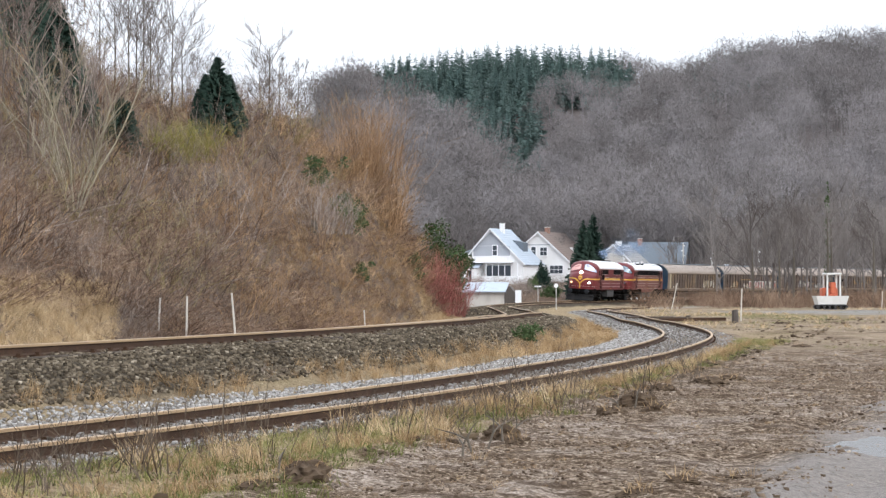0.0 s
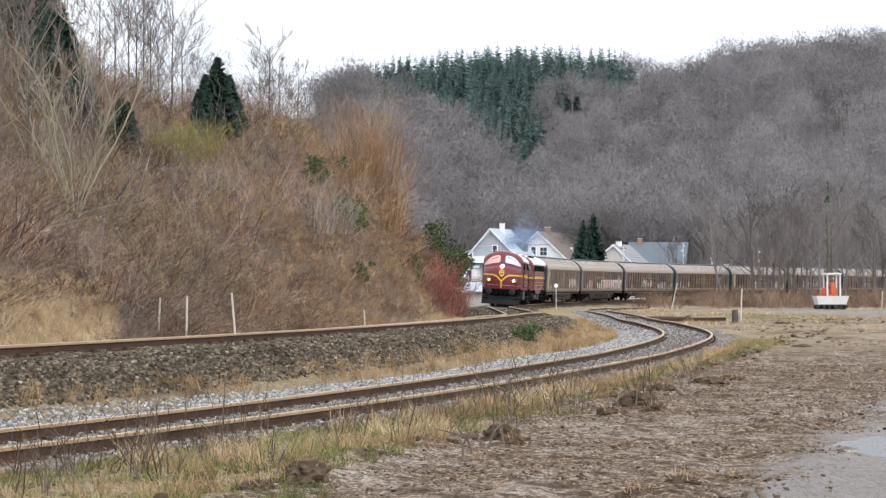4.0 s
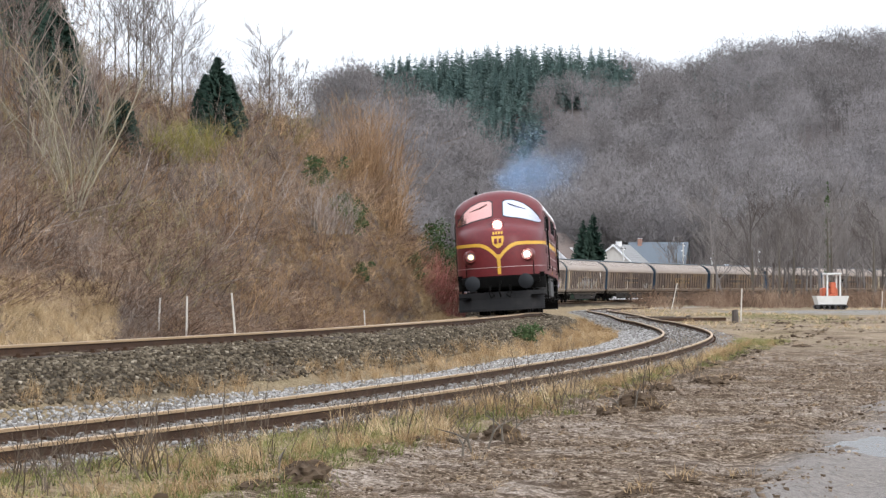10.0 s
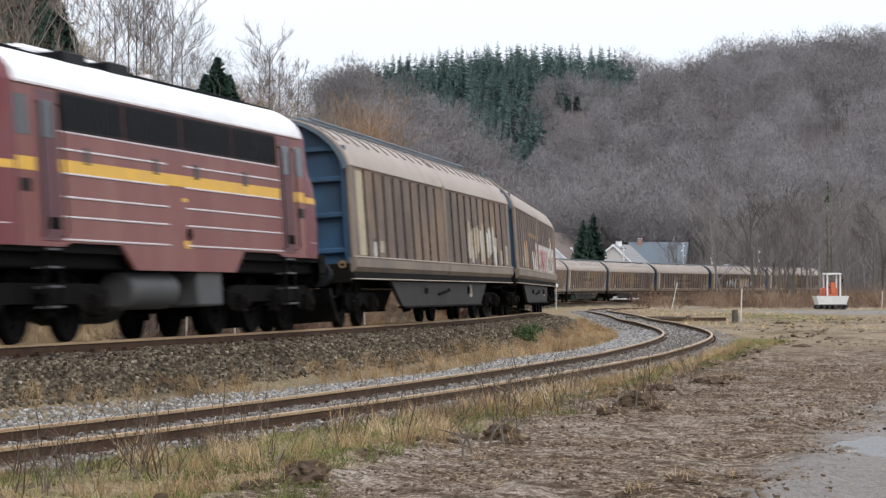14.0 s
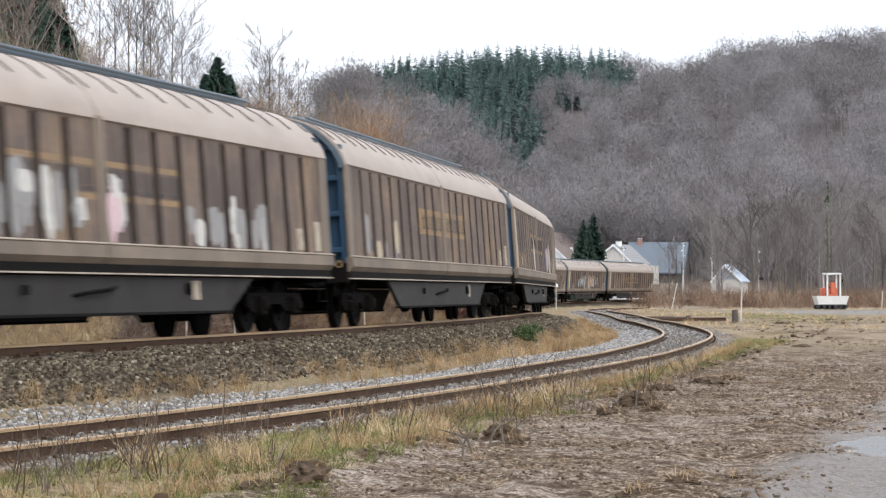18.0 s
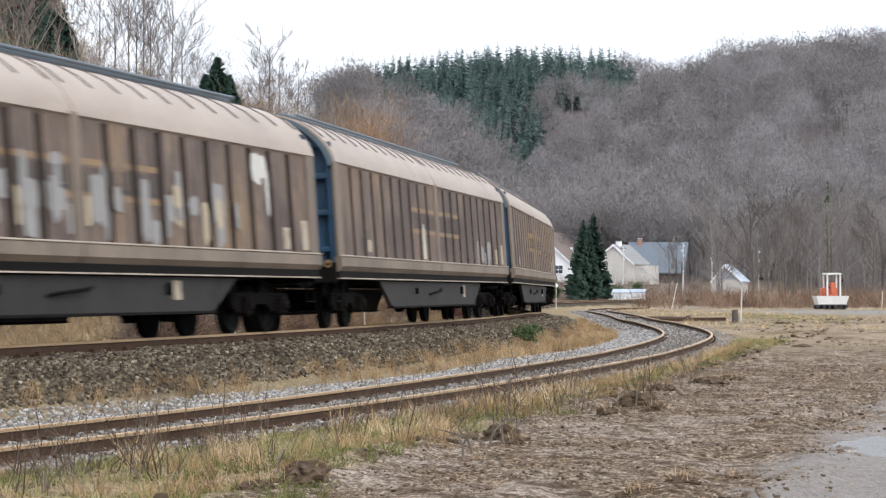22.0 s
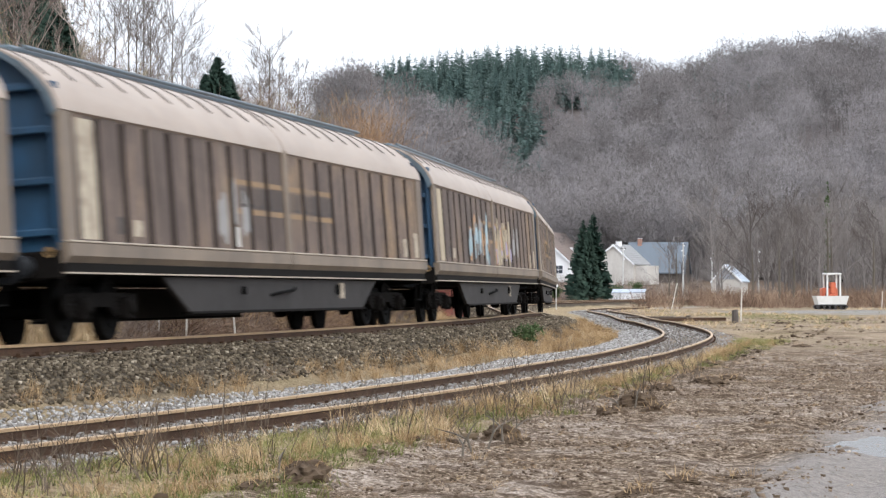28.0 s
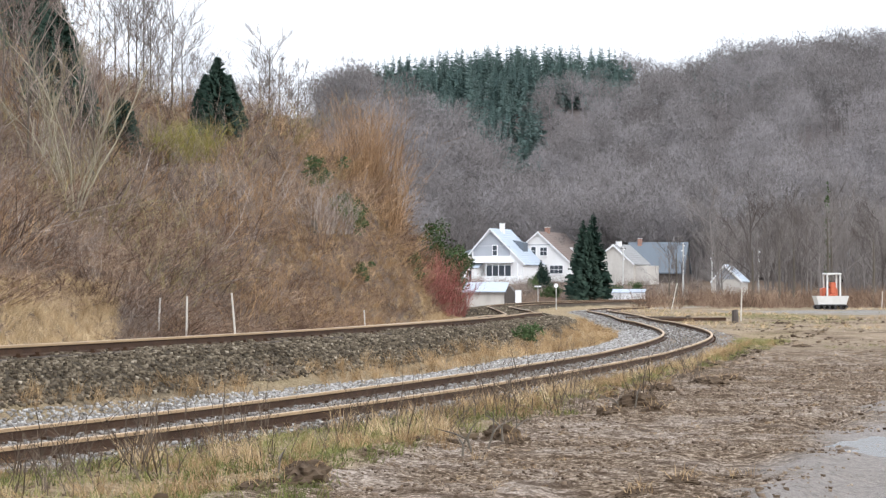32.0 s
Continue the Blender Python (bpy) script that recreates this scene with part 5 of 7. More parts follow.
# ---------------------------------------------------------------- plant shapes: lists of triangles
class Tri:
    def __init__(self):
        self.v, self.f = [], []

    def ribbon(self, p, q, w0, w1, r):
        d = q - p
        side = np.cross(d, r.normal(size=3))
        side = side / (np.linalg.norm(side) + 1e-9)
        o = len(self.v)
        if w1 <= 0:
            self.v += [p - side * w0 / 2, p + side * w0 / 2, q]
            self.f += [(o, o + 1, o + 2)]
        else:
            self.v += [p - side * w0 / 2, p + side * w0 / 2, q + side * w1 / 2, q - side * w1 / 2]
            self.f += [(o, o + 1, o + 2), (o, o + 2, o + 3)]

    def tube(self, p, q, r0, r1, k=4):
        d = q - p
        a = np.cross(d, (0.3, 0.9, 0.1) if abs(d[2]) > abs(d[1]) else (0, 0, 1.0))
        a = a / (np.linalg.norm(a) + 1e-9)
        b = np.cross(d / np.linalg.norm(d), a)
        o = len(self.v)
        for c, r in ((p, r0), (q, r1)):
            for i in range(k):
                t = 2 * math.pi * i / k
                self.v.append(c + (a * math.cos(t) + b * math.sin(t)) * r)
        for i in range(k):
            j = (i + 1) % k
            self.f += [(o + i, o + j, o + k + j), (o + i, o + k + j, o + k + i)]

    def done(self):
        return np.array(self.v, dtype=float), np.array(self.f, dtype=np.int64)


def turn(d, angle, r):
    """A direction off d by about angle, any way round."""
    s = np.cross(d, r.normal(size=3))
    s = s / (np.linalg.norm(s) + 1e-9)
    return d * math.cos(angle) + s * math.sin(angle)


def unit(v):
    v = np.asarray(v, dtype=float)
    return v / np.linalg.norm(v)


def bare_tree(r, h, spread_=0.75, limbs=7, boughs=4, twigs=5, sprigs=3, w=.05, low=.3, up=.25, thick=.014, trunk=True, fine=.55):
    """A leafless tree: trunk, limbs, boughs, twigs, each thinner than the last."""
    t = Tri()
    top = np.array([r.normal(0, .05) * h, r.normal(0, .05) * h, h * .72])
    mid = top * .5 + np.array([r.normal(0, .03) * h, r.normal(0, .03) * h, 0])
    rad = h * thick + .012
    if trunk:
        t.tube(np.zeros(3) - (0, 0, .3), mid, rad, rad * .7, 5)
        t.tube(mid, top, rad * .7, rad * .35, 5)
    else:
        top = np.array([0, 0, h * .72])
        mid = top * .5
    for i in range(limbs):
        f = low + (1 - low) * (i + r.random()) / limbs
        p = mid * (f * 2) if f < .5 else mid + (top - mid) * (f * 2 - 1)
        a = r.uniform(0, 2 * math.pi)
        d = unit((math.cos(a) * spread_, math.sin(a) * spread_, r.uniform(.45, 1.1)))
        ln = h * r.uniform(.24, .40) * (1.15 - .45 * f)
        e = p + d * ln
        t.tube(p, e, rad * .4, rad * .16, 4)
        for j in range(boughs):
            g = r.uniform(.3, 1.0)
            b0 = p + (e - p) * g
            bd = unit(turn(d, r.uniform(.35, .8), r) + (0, 0, up))
            bl = ln * r.uniform(.4, .65)
            b1 = b0 + bd * bl
            t.ribbon(b0, b1, w * 1.3, w * .7, r)
            for k in range(twigs):
                g = r.uniform(.25, 1.0)
                c0 = b0 + (b1 - b0) * g
                cd = unit(turn(bd, r.uniform(.3, .8), r) + (0, 0, up))
                c1 = c0 + cd * bl * r.uniform(.35, .6)
                t.ribbon(c0, c1, w * .8, w * .35, r)
                for m in range(sprigs):
                    s0 = c0 + (c1 - c0) * r.uniform(.2, 1.0)
                    t.ribbon(s0, s0 + unit(turn(cd, r.uniform(.3, .9), r) + (0, 0, up)) * bl * r.uniform(.18, .34), w * fine, 0, r)
    return t.done()


def round_tree(r, h, wide=.34, sprigs=720, w=.115, lumps=17):
    """A leafless beech seen from far off: trunk, rising limbs, and a domed crown of fine sprays gathered in lumps."""
    t = Tri()
    rad = h * .012
    t.tube(np.array([0, 0, -.5]), np.array([0, 0, h * .55]), rad, rad * .6, 5)
    mid, rx, rz = np.array([0, 0, h * .60]), h * wide, h * .40
    tops = []
    for i in range(lumps):
        a, e = i * 2.399 + r.normal(0, .3), math.asin(r.uniform(-.35, .95))
        d = np.array([math.cos(a) * math.cos(e), math.sin(a) * math.cos(e), math.sin(e)])
        c = mid + d * (rx, rx, rz) * r.uniform(.55, .80)
        tops.append((c, h * r.uniform(.10, .17)))
        t.tube(np.array([0, 0, h * r.uniform(.25, .55)]), c, rad * .35, rad * .12, 3)
    for i in range(sprigs):
        c, q = tops[i % lumps]
        n = unit(r.normal(size=3) + (0, 0, .35))
        p = c + n * q * r.uniform(.5, 1.15)
        d = unit(turn(n, 1.2, r) + n * .4 + (0, 0, .45))
        side = np.cross(d, n + r.normal(0, .25, 3))
        side = side / (np.linalg.norm(side) + 1e-9) * w / 2
        o = len(t.v)
        t.v += [p - side, p + side, p + d * h * r.uniform(.04, .085)]
        t.f += [(o, o + 1, o + 2)]
    return t.done()


def conifer(r, h, wide=.2, rows=15, per=9):
    """A spruce: drooping boughs all the way up, each with hanging sprays, no two alike."""
    t = Tri()
    t.tube(np.array([0, 0, -.3]), np.array([0, 0, h * .97]), h * .012, .01, 5)
    n = rows * per
    for i in range(n):
        f = (i + r.random() * 6) / (n + 6)
        z = h * (.06 + .93 * f)
        L = (h * wide * 1.15 * (1 - f) ** .85 + .10) * r.uniform(.6, 1.12)
        a = i * 2.399 + r.normal(0, .4)
        d = np.array([math.cos(a), math.sin(a), r.uniform(-.45, .05) + .25 * f])
        side = np.array([-math.sin(a), math.cos(a), 0]) * L * r.uniform(.14, .26)
        p = np.array([0, 0, z])
        m, e = p + d * L * .6, p + d * L + (0, 0, .06 * L)
        o = len(t.v)
        hang = L * r.uniform(.18, .36)
        t.v += [p, m + side, e, m - side, m + side * .4 - (0, 0, hang), p + d * L * .35 - (0, 0, hang * .9), e - side * .3 - (0, 0, hang * .5)]
        t.f += [(o, o + 1, o + 2), (o, o + 2, o + 3), (o + 1, o + 4, o + 2), (o, o + 5, o + 3), (o + 3, o + 6, o + 2)]
    return t.done()


def thicket(r, h, stems, spread_=.35, twigs=6, w=.014, base=.5, fine=.5, kink=.22):
    """A shrub of many crooked canes with side twigs at all angles."""
    t = Tri()
    for i in range(stems):
        a, q = r.uniform(0, 2 * math.pi), base * math.sqrt(r.random())
        p = np.array([math.cos(a) * q, math.sin(a) * q, -.08])
        d = unit((math.cos(a) * spread_ * r.random() + r.normal(0, .15), math.sin(a) * spread_ * r.random() + r.normal(0, .15), 1))
        L = h * r.uniform(.5, 1.0)
        pts = [p]
        for k in range(3):
            pts.append(pts[-1] + d * L / 3)
            d = unit(d + r.normal(0, kink, 3) + (0, 0, -.08 * spread_))
        for k in range(3):
            t.ribbon(pts[k], pts[k + 1], w * (1.5 - .4 * k), w * (1.1 - .35 * k), r)
        for k in range(twigs):
            j = r.integers(0, 3)
            s0 = pts[j] + (pts[j + 1] - pts[j]) * r.random()
            t.ribbon(s0, s0 + unit(turn(unit(pts[j + 1] - pts[j]), r.uniform(.4, 1.2), r) + (0, 0, .15)) * L * r.uniform(.12, .32), w * fine, 0, r)
    return t.done()


def tuft(r, h, blades, base=.10, w=.006, lean_=.45):
    """A tuft of dry grass: bent tapering blades."""
    t = Tri()
    for i in range(blades):
        a, q = r.uniform(0, 2 * math.pi), base * math.sqrt(r.random())
        p = np.array([math.cos(a) * q, math.sin(a) * q, -.02])
        b = r.uniform(0, 2 * math.pi)
        k = lean_ * r.random()
        d = unit((math.cos(b) * k, math.sin(b) * k, 1))
        L = h * r.uniform(.4, 1.0)
        m = p + d * L * .55
        e = m + unit(d + (math.cos(b) * k * 1.6, math.sin(b) * k * 1.6, -.25 * k)) * L * .45
        side = np.cross(d, (math.cos(b + r.normal(0, .7)), math.sin(b + r.normal(0, .7)), 0.1))
        side = side / np.linalg.norm(side) * w / 2
        o = len(t.v)
        t.v += [p - side, p + side, m + side * .8, m - side * .8, e]
        t.f += [(o, o + 1, o + 2), (o, o + 2, o + 3), (o + 3, o + 2, o + 4)]
    return t.done()


def stuff(name, label, category, kinds, pos, material, size=(.8, 1.2), lean=.08, tint=None, pick=None):
    ob = new(name, scatter(name, kinds, pos, material, rng, size, lean, pick, tint))
    return tagged(ob, label, category, kind="stuff")


DRY = plant("dry_grass", [(.085, .052, .028), (.26, .168, .088), (.47, .33, .185), (.66, .51, .33)])
GREENISH = plant("winter_turf", [(.045, .055, .017), (.12, .135, .042), (.26, .24, .10), (.46, .385, .22)])
REED = plant("pale_straw", [(.28, .19, .10), (.52, .385, .23), (.72, .58, .39)])
CANE = plant("brown_canes", [(.030, .019, .015), (.115, .073, .053), (.26, .175, .122), (.50, .38, .28)])
ORANGE = plant("orange_brown_twigs", [(.06, .035, .022), (.24, .145, .075), (.46, .29, .155), (.66, .47, .29)])
GREYTWIG = plant("grey_bare_twigs", [(.045, .035, .031), (.145, .113, .098), (.31, .255, .222), (.54, .475, .42)])
REDTWIG = plant("red_brown_twigs", [(.16, .055, .050), (.29, .105, .09), (.42, .19, .16)])
# grey and pale: the hills' haze is put into the crowns' colour
WOODS = plant("hazed_beech_crowns", [(.122, .109, .105), (.163, .148, .145), (.206, .190, .189), (.258, .241, .243)], 0.9, True, .07, .62)
# lightened and blued past FIR: haze and missing light put into the colour
SPRUCE = plant("hazed_spruce_needles", [(.075, .118, .110), (.10, .152, .140), (.13, .188, .172), (.165, .225, .205)], 0.9, True, .3, .6)
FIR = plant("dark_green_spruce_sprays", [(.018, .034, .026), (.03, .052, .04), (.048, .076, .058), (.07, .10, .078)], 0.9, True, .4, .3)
IVY = plant("ivy_and_holly_leaves", [(.03, .05, .022), (.06, .09, .038), (.10, .14, .06)])
EDGE_TWIG = plant("dark_brown_edge_trees", [(.072, .061, .055), (.120, .104, .096), (.178, .158, .148), (.24, .218, .207)], 0.9, True, .3, .3)
WILLOW = plant("bright_willow_twigs", [(.13, .078, .045), (.31, .195, .112), (.48, .32, .195), (.62, .45, .30)])
MOSS = plant("yellow_green_broom", [(.13, .12, .035), (.23, .21, .06), (.34, .30, .11)])
OLIVE = plant("olive_yellow_twigs", [(.07, .058, .03), (.22, .18, .085), (.40, .335, .165), (.56, .48, .28)])
PALEBARK = plant("pale_greenish_branches", [(.12, .10, .068), (.25, .215, .15), (.42, .375, .28)])
WEED = plant("dark_dead_stems", [(.05, .038, .03), (.11, .085, .065), (.19, .15, .115)])


def places(n, x0, x1, y0, y1, keep):
    x, y = rng.uniform(x0, x1, n), rng.uniform(y0, y1, n)
    z, dm, om, dsd, osd = height(x, y, False)
    k = keep(x, y, dm, om, dsd, osd)
    x, y = x[k], y[k]
    return np.stack([x, y, ground_z(x, y)], 1)


# ---------------------------------------------------------------- grass of the foreground and between the tracks
tufts = [tuft(rng, .42, 26, .09, .0055, .6) for _ in range(5)] + [tuft(rng, .26, 22, .12, .005, .9) for _ in range(4)]
low_tufts = [tuft(rng, .13, 16, .12, .006, 1.1) for _ in range(5)]


def patchy(p, cell, seed, spread_=.25):
    """Tints that run in patches over the ground."""
    return np.clip(.45 + 1.5 * fbm(p[:, 0] / cell, p[:, 1] / cell, seed, 3) + rng.normal(0, spread_, len(p)) * .6, 0, 1)


def sward(name, label, kinds, p, material, size, lean, cell=1.6, seed=5):
    return stuff(name, label, "grass", kinds, p, material, size, lean, patchy(p, cell, seed))


def verge_keep(x, y, dm, om, dsd, osd):
    n = fbm(x / .8, y / .8, 79, 4)
    inside = x - EDGE[0] - EDGE[1] * (y - 18.8) < .25 + 1.6 * fbm(x / 1.0, y / 1.0, 77, 3)
    return (osd > 1.55) & inside & (om > 3) & (n > -.02) & (rng.random(x.shape) < .35 + 2.6 * n)


def strip_places(n):
    """Clumps between the siding's gravel and the main line's ballast."""
    p, d, o = spread(SIDE, SIDE_Z, -3, 95, (-6.5, -2.25), n, 1.35)
    z, dm, om, dsd, osd = height(p[:, 0], p[:, 1], False)
    f = fbm(p[:, 0] / 1.1, p[:, 1] / 1.6, 14, 3)
    return p[(om > 2.35 + .5 * f) & (f > -.13) & (rng.random(n) < np.interp(d, [-3, 4, 9, 95], [.3, .5, 1, 1]))]


sward("dry_grass_verge", "tall dry straw coloured grass beside the siding", tufts, places(36000, -6, 14, 15.6, 70, verge_keep), DRY, (.3, .85), .35)
sward("low_turf", "short green and yellow winter grass", low_tufts,
      places(46000, -6, 14, 15.6, 75, lambda x, y, dm, om, dsd, osd: (osd > 1.5) & (x - EDGE[0] - EDGE[1] * (y - 18.8) < .3 + 1.2 * fbm(x / 1.2, y / 1.2, 9, 3)) & (fbm(x / .6, y / .6, 33, 3) > -.08)), GREENISH, (.5, 1.5), .25)
sward("straw_clumps", "upright clumps of bright dry straw beside the siding", tufts,
      places(26000, -6, 12, 15.6, 60, lambda x, y, dm, om, dsd, osd: (osd > 1.7) & (x - EDGE[0] - EDGE[1] * (y - 18.8) < 0) & (fbm(x / .55, y / 1.0, 143, 2) > .155)), REED, (.5, 1.15), .35)
sward("dry_grass_strip", "dry brown grass between the two tracks", tufts,
      strip_places(9000), DRY, (.45, 1.0), .35)
sward("field_grass", "thin pale winter grass on the far field", low_tufts,
      places(5500, 2, 50, 44, 200, lambda x, y, dm, om, dsd, osd: (osd > 2.0) & (om > 3) & ((fbm(x / 5, y / 8, 61, 3) > .12) | (np.hypot((x - 19.5) / 3.2, (y - 142) / 22) < 1)) & (x / y < .24)), GREENISH, (.8, 1.6), .2)
sward("straw_bank", "thick pale straw at the foot of the slope", tufts,
      places(9000, -10.5, -4, 32, 62, lambda x, y, dm, om, dsd, osd: (om < -2.6) & (om > -7.2) & (x / y < -.134 + .02 * fbm(x / 2, y / 2, 88, 2))), REED, (.6, 1.1), .6)
sward("field_straw", "pale flattened straw across the far field", tufts,
      places(6000, 4, 50, 95, 205, lambda x, y, dm, om, dsd, osd: (osd > 1.6) & (om > 3) & (x / y < .2) & (fbm(x / 4, y / 12, 161, 3) > .0) & (np.hypot((x - 31) / 12, (y - 172) / 22) > 1)), REED, (.5, 1.0), .6)
sward("track_side_straw", "pale flattened straw at the foot of the slope", tufts,
      places(20000, -18, 6, 30, 130, lambda x, y, dm, om, dsd, osd: (om < -2.7) & (om > -4.6 - 2.4 * (x / y < -.136)) & (dm > -5) & (dm < 135) & (rng.random(x.shape) < np.interp(x / y, [-.14, -.13, 0], [1, .25, .25]))), REED, (.6, 1.25), .6)
sward("mud_straw", "flattened dead grass trodden into the mud", low_tufts,
      places(6000, -4, 12, 15.6, 60, lambda x, y, dm, om, dsd, osd: (osd > 2.6) & (x < 1.9 + .26 * (y - 17.6) + .4 * rng.random(x.shape)) & (fbm(x / .7, y / .7, 55, 3) > .06)), DRY, (.2, .55), .9)
stuff("dead_weeds", "thin dark dead weed stems beside the siding", "weeds", [thicket(rng, .7, 5, .35, 8, .008, .12) for _ in range(5)],
      places(1700, -6, 9, 16, 46, lambda x, y, dm, om, dsd, osd: (osd > 1.3) & (osd < 3.6) & (rng.random(x.shape) < np.interp(x, [-4, -1, 3], [.9, .6, .35]))), WEED, (.5, 1.5), .25)

sward("trodden_weeds", "dark brown trodden weeds along the edge of the mud", low_tufts,
      places(16000, -4, 16, 15.6, 80, lambda x, y, dm, om, dsd, osd: (osd > 2.0) & (np.abs(x - EDGE[0] - EDGE[1] * (y - 18.8)) < .15 + .008 * y) & (fbm(x / .7, y / 1.1, 155, 3) > .02)), WEED, (.35, 1.2), .6)
CLOD = plant("clods_of_earth", [(.035, .024, .017), (.11, .078, .055), (.23, .17, .122), (.46, .38, .30)], 0.95)
SODS = plant("dark_torn_sods", [(.022, .015, .010), (.06, .042, .028), (.13, .095, .062), (.25, .19, .125)], 0.95)
mud_keep = lambda x, y, dm, om, dsd, osd: (osd > 2.4) & (x < 2.1 + .26 * (y - 17.6) + .8 * rng.random(x.shape)) & (fbm(x / .9, y / .9, 45, 3) > -.08)
p = places(60000, -4, 13, 15.6, 50, mud_keep)
far_p = places(9000, 4, 36, 50, 135, lambda x, y, dm, om, dsd, osd: (osd > 2.4) & (om > 3) & (x / y < .2) & (fbm(x / 2.5, y / 4, 45, 3) > -.02))
p[:, 2] += .004
stuff("mud_clods", "crumbs and clods of churned brown earth", "earth", STONES, p, CLOD, np.clip(np.abs(rng.normal(.013, .018, len(p))), .008, .075), .4)
p = places(17000, -4, 18, 15.6, 88, lambda x, y, dm, om, dsd, osd: (osd > 2.0) & (np.abs(x - EDGE[0] - EDGE[1] * (y - 18.8) - .12) < .13 + .006 * y) & (fbm(x / .6, y / 1.2, 29, 3) > -.02))
stuff("torn_sods", "dark torn sods along the edge of the grass", "earth", STONES, p, SODS, np.clip(np.abs(rng.normal(.05, .05, len(p))), .02, .20), .4)
stuff("field_clods", "larger clods of turned earth out on the field", "earth", STONES, far_p, CLOD, np.clip(np.abs(rng.normal(.05, .05, len(far_p))), .03, .22), .4)


# ---------------------------------------------------------------- thickets on the slope
def slope_keep(lo, hi, d0, d1, dens=1.0):
    def keep(x, y, dm, om, dsd, osd):
        foot = 3.6 + 1.6 * step(0, 60, dm) - 1.2 * step(80, 120, dm)
        a = -om - foot - 1.8 * (x / y < -.136)
        return (a > lo) & (a < hi) & (dm > d0) & (dm < d1) & (x / y > -.24) & (rng.random(x.shape) < dens)
    return keep


canes = [thicket(rng, 1.8, 18, 1.1, 10, .0105, .6, .6, .3) for _ in range(4)] + [thicket(rng, 2.5, 13, .8, 13, .012, .6, .6, .28) for _ in range(3)]
brambles = [thicket(rng, 1.1, 20, 2.6, 8, .010, .7, .6, .45) for _ in range(5)]


def growth(name, label, kinds, p, material, size, lean, seed):
    lump = .62 + .75 * step(-.16, .22, fbm(p[:, 0] / 1.8, p[:, 1] / 1.8, seed + 40, 3))
    return stuff(name, label, "bushes", kinds, p, material, rng.uniform(size[0], size[1], len(p)) * lump, lean, patchy(p, 4.0, seed, .35))


growth("bramble_thicket", "tangled brown brambles covering the slope", brambles, places(9000, -45, 6, 34, 145, slope_keep(.3, 26, -10, 136, .40)), CANE, (.7, 1.4), .5, 6)
growth("brown_thicket", "dense leafless brown shrubs on the slope", canes, places(7000, -45, 6, 34, 150, slope_keep(1.2, 30, -10, 136, .30)), CANE, (.5, 1.15), .38, 7)
growth("olive_thicket", "olive yellow leafless shrubs on the slope", canes, places(5200, -45, 6, 34, 140,
       lambda x, y, dm, om, dsd, osd: slope_keep(2.0, 24, -10, 130, .5)(x, y, dm, om, dsd, osd) & (fbm(x / 6, y / 6, 95, 3) + 6 * np.maximum(0, .03 - np.abs(x / y + .105)) > .04)), OLIVE, (.5, 1.1), .35, 18)
growth("orange_thicket", "orange brown leafless shrubs on the slope", canes, places(3400, -45, 6, 34, 140,
       lambda x, y, dm, om, dsd, osd: slope_keep(1.0, 22, -10, 130, .5)(x, y, dm, om, dsd, osd) & (fbm(x / 5, y / 5, 91, 3) > .0)), ORANGE, (.5, 1.1), .36, 8)
growth("grey_thicket", "grey leafless saplings on the slope", [thicket(rng, 3.4, 10, .6, 20, .02, .3) for _ in range(4)], places(4200, -60, 4, 36, 170, slope_keep(3, 30, -10, 132, .30)), GREYTWIG, (.45, .95), .2, 9)
stuff("slope_straw", "dry grass tufts on the lower slope", "grass", tufts, places(11000, -30, 6, 32, 140, slope_keep(-.4, 1.8, -10, 132, .5)), DRY, (.6, 1.2), .45)


growth("fallen_branches", "pale bare branches lying across the thicket", [thicket(rng, 2.6, 6, 1.8, 10, .014, .5, .6, .35) for _ in range(5)], places(2200, -40, 4, 40, 140, slope_keep(1.5, 18, -5, 130, .35)), GREYTWIG, (.5, 1.2), .5, 12)


def steep_places(n, lo, hi):
    """Places on the steep foot of the slope."""
    p, d, o = spread(MAIN, MAIN_Z, 48, 130, (-hi, -lo), n)
    return p


growth("foot_brambles", "low tangled red brown brambles at the foot of the slope", brambles, places(3600, -16, 2, 34, 80, slope_keep(.1, 5, -12, 62, .9)), CANE, (.5, 1.0), .5, 31)
growth("foot_canes", "grey brown canes at the foot of the slope", canes, places(2600, -16, 2, 34, 80, slope_keep(.8, 7, -12, 62, .6)), GREYTWIG, (.3, .7), .45, 33)
growth("steep_brambles", "tangled brown brambles on the steep foot of the slope", brambles, steep_places(620, 4.2, 10), CANE, (.5, 1.1), .5, 26)
growth("steep_shrubs", "orange brown shrubs on the steep foot of the slope", canes, steep_places(520, 4.8, 12), ORANGE, (.4, .95), .4, 27)
stuff("steep_straw", "hanging dry grass on the steep foot of the slope", "grass", tufts, steep_places(2600, 3.6, 9), DRY, (.7, 1.5), .5)


def spot(u, y, dz=0.0):
    """A place at the distance y, u metres aside for each metre of it."""
    x = u * y
    return x, y, float(ground_z(np.array([x]), np.array([y]))[0]) + dz


def single(name, label, category, shape, material, at, scale=1.0, yaw=0.0, trunk=None, group=""):
    """One plant: its crown, and where it has one its trunk, as parts of one thing."""
    ob = thing(name, label, category, group, pose(*at, 0, 0, yaw) @ Matrix.Scale(scale, 4))
    v, f = shape
    part("crown", array_mesh("crown", v, f, material, {"tint": np.full(len(v), rng.random() * .8 + .1)}), material, ob)
    if trunk:
        part("trunk", trunk, BARK, ob)
    return ob


BARK = surface("rough_grey_brown_bark", (.12, .095, .075), 0.9, 0, 0.35, 14, (.07, .075, .05), 0.5, 2.0, 0.6, 3.0)


